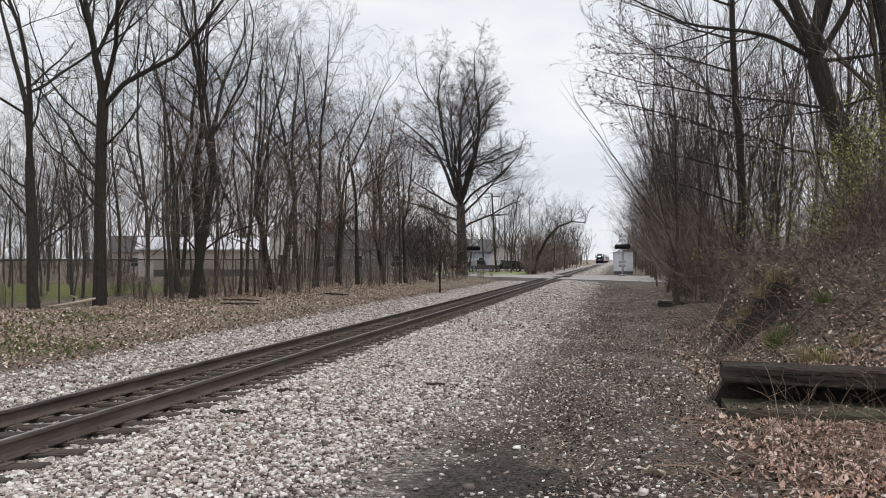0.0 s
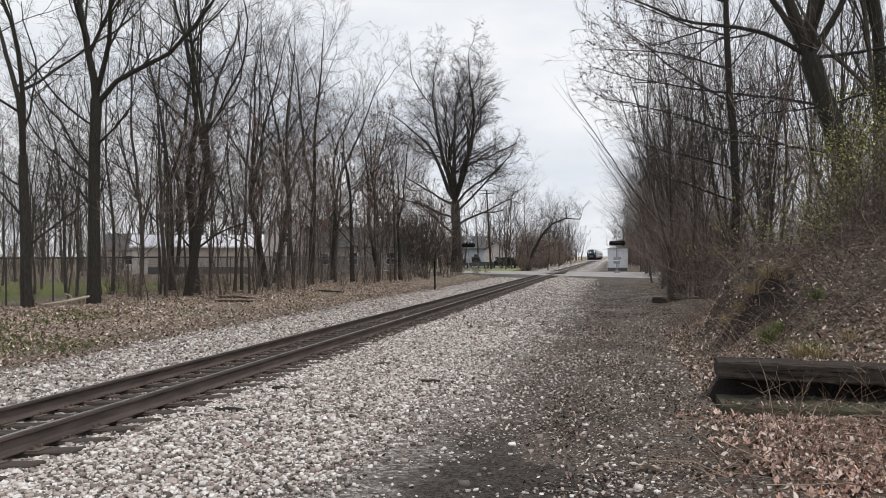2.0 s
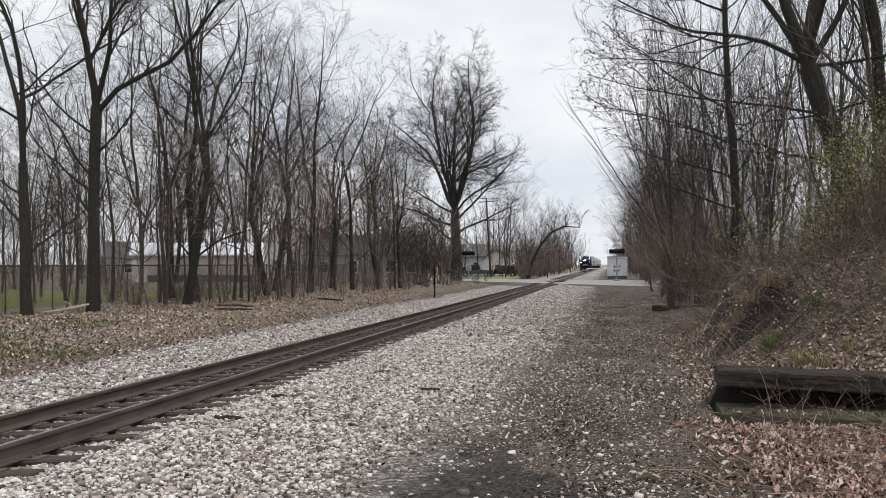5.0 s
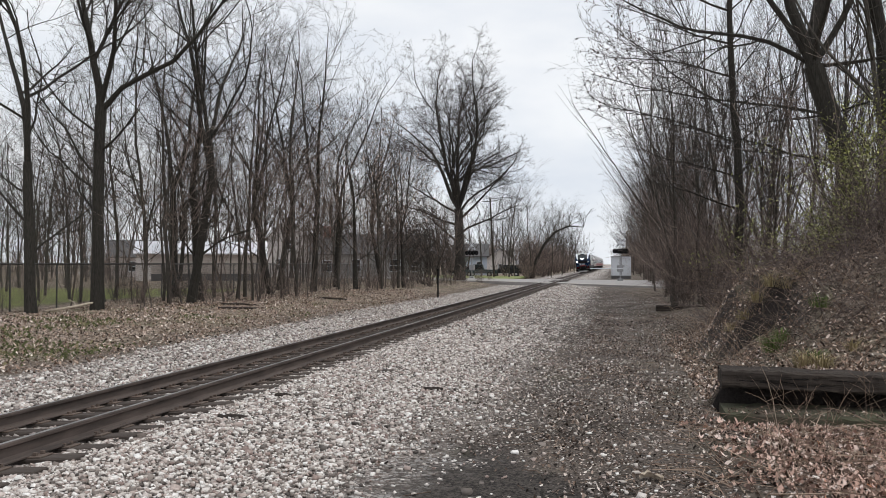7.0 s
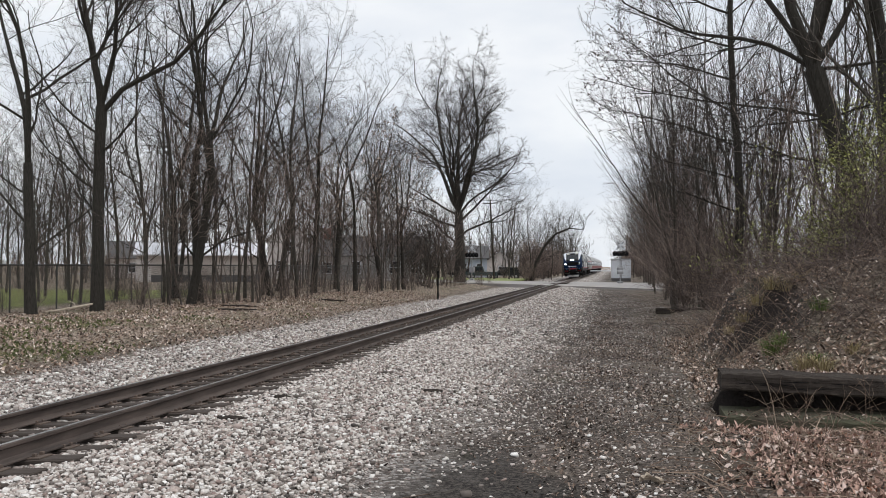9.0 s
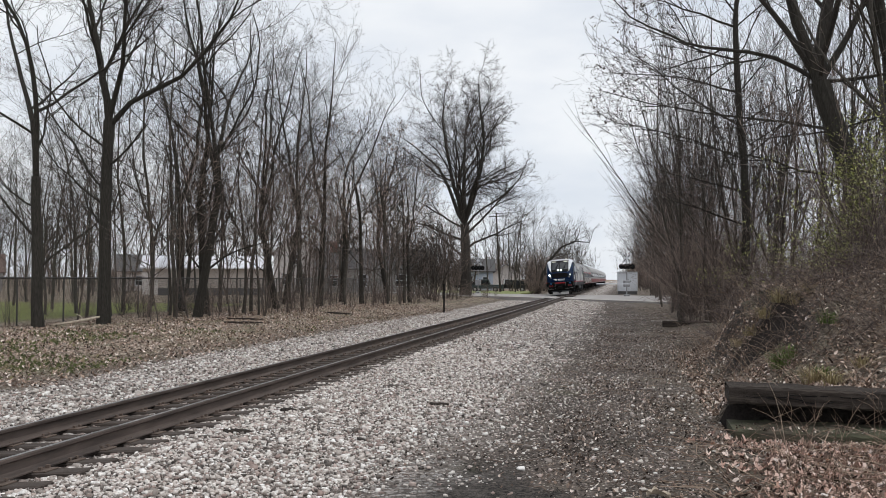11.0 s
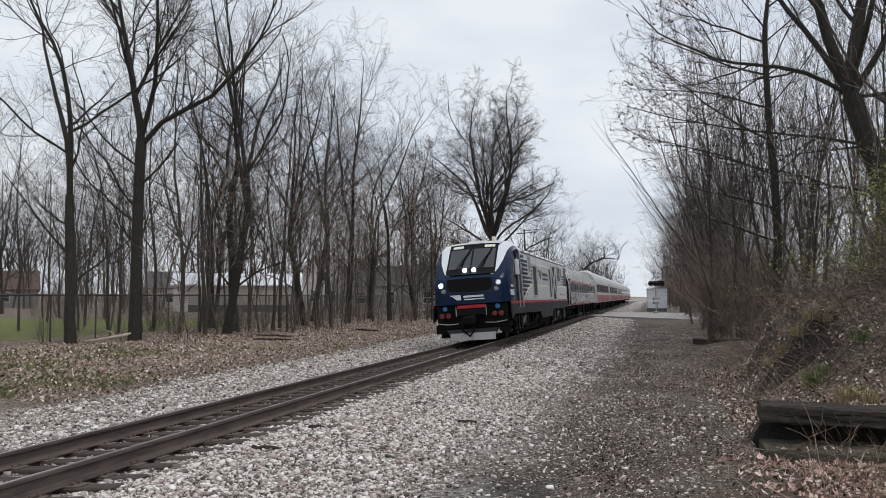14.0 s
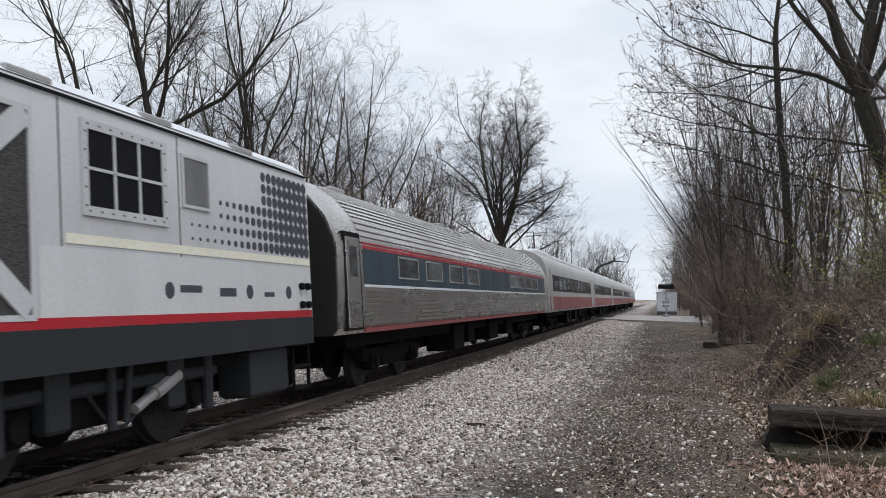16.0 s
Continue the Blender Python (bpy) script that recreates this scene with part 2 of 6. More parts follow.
def part(name, shape, mat, parent=None, label="", smooth=False, at=None):
    me = shape.mesh(name, smooth) if isinstance(shape, Shape) else shape
    if isinstance(shape, Shape) and len(me.polygons) < 20000:
        fix(me)
    if not me.materials:
        me.materials.append(mat)
    ob = new(name, me)
    if parent is not None:
        ob.parent = parent
    if at is not None:
        ob.matrix_basis = at
    return tagged(ob, label) if label else ob


def thing(name, label, category, group="", kind="", at=None):
    ob = new(name)
    ob.empty_display_size = 0.2
    if at is not None:
        ob.matrix_basis = at
    return tagged(ob, label, category, group, kind)


# ================= ground =================
def smooth(a, b, t):
    t = min(1.0, max(0.0, (t - a) / (b - a)))
    return t * t * (3 - 2 * t)


def height(x, y):
    """Height of the ground."""
    lat = x - TRACK_X
    bed = -0.245 + lat * 0.0713
    side = -0.22 if lat > 0 else -0.42
    w = smooth(1.5, 3.2, lat) if lat > 0 else smooth(1.5, 3.6, -lat)
    z = bed * (1 - w) + side * w
    z += (0.03 * noise.noise((x * 0.5, y * 0.5, 0)) + 0.012 * noise.noise((x * 2.1, y * 2.1, 4))) * w
    if lat < -4.5:
        z += 0.12 * noise.noise((x * 0.15, y * 0.15, 3)) + 0.25 * smooth(5, 9, -lat)
    # overgrown earth bank beside the path, held by a timber in front
    if x > 0.6:
        toe = 1.45 + 0.5 * smooth(18, 27, y) + 0.22 * noise.noise((y * 0.6, 0, 5))
        flank = smooth(toe, toe + 1.25 + 0.75 * (1 - smooth(16.5, 19, y)) * smooth(13, 14, y), x)
        front = 0.43 * smooth(12.72, 12.88, y) * smooth(1.3, 1.6, x) * (1 - smooth(12.9, 14.4, y))
        # a slumped hollow with a bare back wall, beside the full bank
        scarp = 1 - smooth(2.75, 3.25, x)
        cut = 0.55 * smooth(12.9, 16.4, y) + 0.90 * smooth(16.75, 17.05, y + 0.35 * noise.noise((x * 1.4, 0, 9)))
        rise = cut * scarp + 1.40 * smooth(12.9, 17.6, y) * (1 - scarp)
        rough = 0.35 * smooth(2.9, 5.2, x) - 0.1 + 0.2 * noise.noise((x * 0.45, y * 0.3, 7)) + 0.16 * noise.noise((x * 1.5, y * 1.3, 2)) + 0.11 * noise.noise((x * 3.6, y * 3.2, 6))
        fall = (1 - 0.62 * smooth(17.8, 23, y) * (1 - smooth(4.0, 6.5, x))) * (1 - smooth(22, 44, y))
        z += max(front, (rise * (1 + rough) + 0.43 * smooth(12.72, 12.88, y)) * flank) * fall
        pit = smooth(10.75, 11.1, y) * (1 - smooth(12.72, 12.86, y)) * smooth(1.25, 1.45, x)
        z -= 0.2 * pit
        z += 0.07 * smooth(0.8, 2.5, x) * (1 - smooth(9.5, 10.5, y)) * (0.6 + noise.noise((x * 0.8, y * 0.8, 1)))
    return z


def damp(x, y):
    """How far a spot lies from the middle of the damp worn patch; 1 at its edge."""
    return math.hypot((x + 1.4) * 0.78, (y - 7.2) * 0.50) + 0.5 * noise.noise((x * 1.3, y * 0.9, 41))


def ground_sheet():
    xs = [-2500, -900, -400, -200, -120, -80] + list(np.arange(-56, -26, 2.0)) + list(np.arange(-26, -11, 0.7)) + list(np.arange(-11, 1.2, 0.24)) + list(np.arange(1.2, 4.2, 0.12)) + list(np.arange(4.2, 7.6, 0.24)) + list(np.arange(8, 26, 1.2)) + [30, 40, 60, 100, 200, 500, 1000, 2500]
    ys = [-2500, -600, -150, -60, -30, -15, -8, -4, -1, 1] + list(np.arange(2.2, 10.6, 0.28)) + list(np.arange(10.6, 18.2, 0.14)) + list(np.arange(18.4, 30, 0.35)) + list(np.arange(30, 66, 0.8)) + list(np.arange(66, 150, 3.0)) + [160, 180, 210, 260, 330, 420, 600, 1000, 2600]
    n = len(xs)
    s = Shape()
    s.add([(float(x), float(y), height(x, y)) for y in ys for x in xs],
          [(j * n + i, j * n + i + 1, (j + 1) * n + i + 1, (j + 1) * n + i) for j in range(len(ys) - 1) for i in range(n - 1)])
    ob = new("ground", s.mesh("ground", True))
    ob.data.materials.append(GROUND)
    return tagged(ob, "pale ballast, trodden dirt and brown leaf litter", "ground", kind="structure")


GROUND_SHEET = ground_sheet()


# ================= railway track =================
def on_track(y=0.0, lat=0.0, z=0.0):
    return pose(TRACK_X, y, 0, 0, -CANT, 0) @ pose(lat, 0, z)


def rail_steel():
    m = Mat("rail_steel", 0.75, 0.35)
    n = m.noise(9, 5, 0.6, m.scaled(m.co, (1, 0.15, 1)))
    c = m.ramp(n, (0.3, (0.060, 0.047, 0.041)), (0.7, (0.150, 0.115, 0.098)))
    return m.color(c).bump(m.noise(60), 0.2, 0.003).m


RAIL = rail_steel()
RAIL_TOP = Mat("rail_polished", 0.3, 0.9).color((0.42, 0.41, 0.40)).m


def tie_wood():
    m = Mat("tie_wood", 0.95, 0, 0.2)
    g = m.noise(14, 6, 0.7, m.scaled(m.co, (0.08, 1, 1)))
    c = m.ramp(g, (0.3, (0.028, 0.023, 0.020)), (0.7, (0.125, 0.103, 0.090)))
    c = m.mix(m.ramp(m.each(), (0, (0, 0, 0)), (1, (0.5,) * 3)), c, (0.085, 0.067, 0.056))
    return m.color(c).bump(g, 0.9, 0.02).m


TIE = tie_wood()
PLATE = painted("tie_plate_rust", (0.16, 0.115, 0.09), 0.8, 0.4)


def track():
    rail_track = thing("railway_track", "two rusty steel rails on dark wooden ties in pale ballast", "railway track", kind="structure")
    prof = [(-0.076, -0.186), (0.076, -0.186), (0.076, -0.174), (0.020, -0.150), (0.009, -0.135), (0.009, -0.055), (0.036, -0.040), (0.037, -0.012), (0.030, -0.002),
            (-0.030, -0.002), (-0.037, -0.012), (-0.036, -0.040), (-0.009, -0.055), (-0.009, -0.135), (-0.020, -0.150), (-0.076, -0.174)]
    for lat in (-0.755, 0.755):
        s = Shape()
        s.loft([[(lat + a, y, b) for a, b in prof] for y in (-60, -20, 0, 20, 60, 150, 400)], True, True)
        rail = part("rail", s, RAIL, rail_track, "rusty steel rail with a worn bright head", at=on_track())
        top = Shape().box(lat - 0.027, lat + 0.027, -60, 400, -0.0025, 0.001)
        part("railhead", top, RAIL_TOP, rail, "polished running surface")
    # ties with their plates
    rng = random.Random(4)
    tie_mesh = Shape().box(-1.3, 1.3, -0.115, 0.115, -0.40, -0.198, 0.012).mesh("tie")
    fix(tie_mesh)
    tie_mesh.materials.append(TIE)
    pl = Shape()
    for lat in (-0.755, 0.755):
        pl.box(lat - 0.18, lat + 0.18, -0.1, 0.1, -0.199, -0.183, 0.004)
        for dx in (-0.095, 0.095):
            for dy in (-0.055, 0.055):
                pl.box(lat + dx - 0.02, lat + dx + 0.02, dy - 0.015, dy + 0.015, -0.19, -0.150, 0.004)
    plate_mesh = pl.mesh("tie_plates")
    fix(plate_mesh)
    plate_mesh.materials.append(PLATE)
    for i in range(190):
        y = -8 + i * 0.53
        m = on_track(y) @ pose(rng.uniform(-0.06, 0.06), rng.uniform(-0.02, 0.02), rng.uniform(-0.012, 0.004), 0, 0, rng.uniform(-1.2, 1.2))
        tie = part("tie", tie_mesh, TIE, rail_track, at=m)
        if y < 45:
            part("tie_plate", plate_mesh, PLATE, tie)
    return rail_track


track()


# ================= trees =================
class Grower:
    """Grows the wood of one bare tree: thick limbs in one mesh, thin twigs in another."""

    def __init__(self, seed, twig_r=0.0056, thin=0.016):
        self.rng = random.Random(seed)
        self.wood, self.twigs = Shape(), Shape()
        self.twig_r, self.thin = twig_r, thin

    def tube(self, pts, rs):
        s = self.wood if rs[0] > self.thin else self.twigs
        sides = 9 if rs[0] > 0.12 else 6 if rs[0] > 0.05 else 4 if rs[0] > self.thin else 3
        k = len(s.v)
        n = len(pts)
        u = None
        for i, p in enumerate(pts):
            d = (pts[min(i + 1, n - 1)] - pts[max(i - 1, 0)]).normalized()
            u = d.orthogonal().normalized() if u is None else (u - d * u.dot(d)).normalized()
            w = d.cross(u)
            for j in range(sides):
                a = 6.2832 * j / sides
                q = p + (u * math.cos(a) + w * math.sin(a)) * rs[i]
                s.v.append((q.x, q.y, q.z))
        for i in range(n - 1):
            for j in range(sides):
                e = (j + 1) % sides
                s.f.append((k + i * sides + j, k + i * sides + e, k + (i + 1) * sides + e, k + (i + 1) * sides + j))

    def turned(self, d, angle):
        a = self.rng.uniform(0, 6.2832)
        u = d.orthogonal().normalized()
        w = d.cross(u)
        return (d * math.cos(angle) + (u * math.cos(a) + w * math.sin(a)) * math.sin(angle)).normalized()

    def branch(self, p, d, length, r, level, last, up=0.12, kids=7, wide=0.75, bare=0.25, crook=0.16, tip=0.3):
        rng = self.rng
        n = max(2, min(11, int(length / (0.75 if level < 2 else 0.4 if level < 3 else 0.28)) + 1))
        if level >= last:
            n = 1 if length < 0.7 else 2
        pts, rs = [p.copy()], [r]
        step = length / n
        for i in range(n):
            d = (d + Vector((rng.gauss(0, crook), rng.gauss(0, crook), rng.gauss(0, crook * 0.6) + up * (0.6 if level else 0.15)))).normalized()
            p = p + d * step
            pts.append(p)
            rs.append(max(self.twig_r * 0.7, r * (1 - (1 - tip) * (i + 1) / n)))
        self.tube(pts, rs)
        if level >= last:
            return
        count = max(2, int(kids * rng.uniform(0.75, 1.25) * (1.0 if level == 0 else min(1.2, 0.35 + length * 0.25))))
        for c in range(count):
            t = bare + (1 - bare) * (c + rng.random()) / count
            f = t * n
            i = min(n - 1, int(f))
            q = pts[i].lerp(pts[i + 1], f - i)
            axis = (pts[i + 1] - pts[i]).normalized()
            k = self.turned(axis, rng.uniform(wide * 0.55, wide * 1.25))
            k.z += up
            k.normalize()
            ln = length * rng.uniform(0.30, 0.62) * (1.15 - 0.55 * t)
            rr = max(self.twig_r, min(rs[i] * rng.uniform(0.35, 0.6), ln * 0.022 + 0.002))
            self.branch(q, k, ln, rr, level + 1, last, up, kids * 0.86, wide, 0.12, crook * 1.28, 0.35)


def put_tree(name, g, label, wood_mat, twig_mat, at, category="tree", group="", scale=1.0):
    ob = thing(name, label, category, group, at=at)
    trunk = g.wood.mesh("trunk", True)
    trunk.materials.append(wood_mat)
    part("trunk", trunk, wood_mat, ob)
    if g.twigs.v:
        crown = g.twigs.mesh("crown")
        crown.materials.append(twig_mat)
        part("crown", crown, twig_mat, ob, "thin bare twigs")
    return ob


def tall_tree(seed, h, r, forks=2, last=4, kids=5.7, fork_at=0.34, wide=0.85):
    """A trunk that parts into leaders, each with limbs, branches and twigs."""
    g = Grower(seed)
    rng = g.rng
    pts, rs = [Vector((0, 0, -0.25))], [r * 1.35]
    d = Vector((rng.uniform(-0.06, 0.06), rng.uniform(-0.06, 0.06), 1))
    hf = h * fork_at
    for i in range(5):
        d = (d + Vector((rng.gauss(0, 0.035), rng.gauss(0, 0.035), 0))).normalized()
        pts.append(pts[-1] + d * (hf / 5))
        rs.append(r * (1.06 - 0.05 * i))
    g.tube(pts, rs)
    # low side limbs
    for i in range(3):
        q = pts[2 + i]
        k = g.turned(Vector((0, 0, 1)), rng.uniform(0.8, 1.15))
        g.branch(q, k, h * rng.uniform(0.12, 0.26), r * 0.28, 1, last, 0.10, kids * 0.7, wide)
    for i in range(forks):
        a = rng.uniform(0, 6.28) if i == 0 else a + 6.28 / forks + rng.uniform(-0.4, 0.4)
        lean = rng.uniform(0.10, 0.30) if forks > 1 else 0.04
        k = Vector((math.cos(a) * lean, math.sin(a) * lean, 1)).normalized()
        g.branch(pts[-1], k, (h - hf) * rng.uniform(0.85, 1.05), rs[-1] * (0.72 if forks > 1 else 0.95), 0, last, 0.05, kids * 1.35, wide, 0.08, 0.11, 0.12)
    return g


def slim_tree(seed, h, r, last=3, kids=9.5, wide=0.95, crook=0.08):
    g = Grower(seed)
    g.branch(Vector((0, 0, -0.2)), Vector((g.rng.uniform(-0.1, 0.1), g.rng.uniform(-0.1, 0.1), 1)).normalized(), h, r, 0, last, 0.07, kids, wide, 0.22, crook, 0.12)
    return g


def shrub(seed, h, stems, last=2, kids=7, spread=0.45, coarse=1.0):
    g = Grower(seed, 0.005 * coarse, 0.012 * coarse)
    for i in range(stems):
        a, k = g.rng.uniform(0, 6.28), g.rng.uniform(0.1, spread)
        p = Vector((math.cos(a) * 0.35 * g.rng.random(), math.sin(a) * 0.35 * g.rng.random(), -0.1))
        g.branch(p, Vector((math.cos(a) * k, math.sin(a) * k, 1)).normalized(), h * g.rng.uniform(0.6, 1.0), g.rng.uniform(0.009, 0.019) * coarse, 0, last, 0.06, kids, 0.75, 0.06, 0.11, 0.3)
    return g


def upright(x, y, turn=0.0, s=1.0, sink=0.0):
    return pose(x, y, height(x, y) - sink, 0, 0, turn) @ Matrix.Diagonal((s, s, s, 1))


def left_woods():
    """The row of bare trees along the far side of the track, and the wood behind it."""
    rng = random.Random(11)
    lab = "tall bare deciduous tree with dark bark in leaf litter"
    tall = [put_tree("tree", tall_tree(21 + i, 18.5, 0.20, 2 + i % 2), lab, BARK_DARK, TWIG, upright(x, y), group="trees along the railway")
            for i, (x, y) in enumerate(((-22.6, 30.2), (-20.0, 38.2), (-19.9, 55.0)))]
    lab = "slender bare tree with grey bark and fine twigs"
    slim = [put_tree("tree", slim_tree(41 + i, 14.5, 0.11), lab, BARK_GREY, TWIG, upright(x, y), group="trees along the railway")
            for i, (x, y) in enumerate(((-22.2, 37.6), (-18.0, 47.0), (-16.5, 60.0), (-20.5, 45.5)))]
    thin = [put_tree("sapling", slim_tree(61 + i, 7.5, 0.04, 3, 8, 0.8, 0.10), "thin bare sapling with reddish twigs", BARK_RED, TWIG_BROWN, upright(x, y), "sapling", "saplings along the railway")
            for i, (x, y) in enumerate(((-19.0, 41.5), (-18.2, 50.0), (-16.0, 57.0)))]
    # front row
    for x, y, k, s in ((-21.0, 41.0, 2, 0.95), (-20.6, 49.5, 1, 0.9), (-18.6, 60.5, 0, 0.78), (-16.6, 67.0, 2, 0.72), (-19.5, 71.0, 1, 0.85), (-25.0, 46.0, 2, 1.0), (-24.0, 59.0, 1, 1.02), (-22.0, 66.0, 0, 0.95)):
        copy_thing(tall[k], upright(x, y, rng.uniform(0, 360), s))
    for i in range(26):
        y = rng.uniform(34, 80)
        x = -18.2 - rng.uniform(0, 1) ** 1.5 * 14 + (y - 40) * 0.055
        copy_thing(slim[i % 4], upright(x, y, rng.uniform(0, 360), rng.uniform(0.6, 1.12)))
    for i in range(52):
        y = rng.uniform(33, 84)
        x = -17.4 - rng.uniform(0, 1) ** 2 * 7 + (y - 40) * 0.06
        copy_thing(thin[i % 3], upright(x, y, rng.uniform(0, 360), rng.uniform(0.55, 1.25)))
    low = put_tree("bush", shrub(77, 2.6, 11, 2, 6, 0.6), "low bare brush among the trees", BARK_RED, TWIG_BROWN, upright(-18.5, 44), "bush", "brush among the trees")
    for i in range(80):
        y = rng.uniform(32, 92)
        x = -16.6 - rng.uniform(0, 1) ** 1.4 * 9 + (y - 40) * 0.07
        copy_thing(low, upright(x, y, rng.uniform(0, 360), rng.uniform(0.3, 0.75)))
    for i in range(14):
        x, y = -21.5 - rng.random() * 8, rng.uniform(27, 60)
        copy_thing(low, upright(x, y, rng.uniform(0, 360), rng.uniform(0.4, 0.8)))
    for i in range(22):
        y = rng.uniform(38, 78)
        copy_thing(slim[i % 4], upright(-27 - rng.random() * (8 + y * 0.3), y, rng.uniform(0, 360), rng.uniform(0.6, 0.95)))
    for i in range(40):
        y = rng.uniform(52, 104)
        x = -26 - rng.random() * (y * 0.42)
        if y < 92 and -0.62 < x / y < -0.42:
            continue
        copy_thing(low, upright(x, y, rng.uniform(0, 360), rng.uniform(1.1, 2.1)))
    mass = [put_tree("brush_clump", shrub(171 + i, 7.5, 9, 3, 5.5, 0.55, 2.0), "tall tangled bare brush near the road", BARK_GREY, TWIG, upright(x, y), "brush", "tangled brush near the road")
            for i, (x, y) in enumerate(((-17.5, 78.0), (-19.0, 84.0)))]
    for i in range(9):
        y = rng.uniform(70, 92)
        copy_thing(mass[i % 2], upright(-y * rng.uniform(0.185, 0.275), y, rng.uniform(0, 360), rng.uniform(0.6, 1.05)))
    # wood behind
    for i in range(46):
        y = rng.uniform(66, 150)
        x = -30 - rng.uniform(0, 1) * (y * 0.62)
        k = slim[i % 4] if i % 4 else tall[i % 3]
        copy_thing(k, upright(x, y, rng.uniform(0, 360), rng.uniform(0.75, 1.15)))
    # small trees by the road crossing
    for x, y, s in ((-12.5, 128, 0.9), (-14.5, 119, 0.95), (-9.8, 134, 0.8), (-11.5, 150, 0.85), (-10, 165, 0.9), (-13, 185, 1.0), (-9.6, 205, 0.9), (-18, 140, 1.0), (-24, 130, 0.9), (-22, 160, 1.0), (-31, 150, 1.0)):
        copy_thing(slim[int(y) % 4], upright(x, y, rng.uniform(0, 360), s))
    return tall, slim, thin


TALL, SLIM, THIN = left_woods()


def forked_tree():
    """The tall tree whose trunk parts in two, with a long limb that sweeps out over the bank."""
    g = Grower(5)
    x, y = -21.3, 32.6
    trunk = [Vector(p) for p in ((0, 0, -0.3), (0.02, 0, 2), (0.0, 0, 4.5), (0.05, 0, 7.0), (0.1, 0, 8.6))]
    g.tube(trunk, [0.31, 0.25, 0.235, 0.225, 0.22])
    g.branch(trunk[-1], Vector((-0.06, 0.05, 1)).normalized(), 9.5, 0.17, 0, 4, 0.05, 12, 0.65, 0.15, 0.05, 0.12)
    g.branch(trunk[-1], Vector((0.28, -0.1, 1)).normalized(), 9.0, 0.12, 0, 4, 0.06, 11, 0.65, 0.2, 0.06, 0.12)
    # the sweeping limb
    pts = [trunk[-1] + Vector(p) for p in ((0, 0, -0.3), (0.9, 0.1, 0.7), (2.0, 0.2, 1.25), (3.2, 0.2, 1.75), (4.3, 0.1, 2.7), (5.4, 0.1, 4.0), (6.0, 0, 5.2))]
    rs = [0.12, 0.105, 0.095, 0.085, 0.07, 0.05, 0.03]
    g.tube(pts, rs)
    for i in range(1, 7):
        for j in range(2):
            g.branch(pts[i], g.turned(Vector((0.5, 0, 0.85)).normalized(), 0.5), g.rng.uniform(1.6, 3.2), 0.035, 2, 4, 0.16, 8, 0.6)
    for z, dx, ln in ((5.0, -0.8, 4.5), (5.6, -0.9, 5.5), (3.8, -0.7, 3.0), (6.6, 0.8, 3.0), (7.4, -0.7, 4.5)):
        g.branch(Vector((0, 0, z)), Vector((dx, g.rng.uniform(-0.4, 0.4), 0.55)).normalized(), ln, 0.06, 1, 4, 0.10, 7, 0.6)
    put_tree("tree", g, "tall dark tree forked above head height, long sweeping limb", BARK_DARK, TWIG, upright(x, y), group="trees along the railway")


def spreading_tree():
    """The large old tree at the road, with a broad rounded crown."""
    g = Grower(9, 0.010, 0.03)
    g.tube([Vector(p) for p in ((0, 0, -0.3), (0.1, 0, 2.5), (0.0, 0, 5.5), (-0.1, 0, 8.0))], [0.75, 0.55, 0.5, 0.47])
    p = Vector((-0.1, 0, 8.0))
    for dx, dy, ln, r in ((-0.62, 0.1, 14.0, 0.25), (-0.28, -0.2, 16.0, 0.27), (0.06, 0.2, 17.0, 0.30), (0.30, -0.1, 17.0, 0.27), (0.55, 0.1, 13.5, 0.24), (0.05, 0.6, 13, 0.2), (-0.1, -0.6, 13, 0.2)):
        g.branch(p, Vector((dx, dy, 1)).normalized(), ln, r, 0, 4, 0.03, 10.4, 0.9, 0.12, 0.14, 0.12)
    for z, dx, ln in ((5.0, 0.95, 7.5), (6.0, -0.9, 9.0), (6.8, 1.0, 8.5), (4.2, -0.8, 6.0), (7.4, -0.8, 9.0), (7.6, 0.9, 9.0)):
        g.branch(Vector((0, 0, z)), Vector((dx, g.rng.uniform(-0.4, 0.4), 0.45)).normalized(), ln, 0.14, 1, 4, 0.05, 9, 0.8)
    put_tree("tree", g, "large old spreading tree with a rounded bare crown", BARK_DARK, TWIG, upright(-17.0, 94))


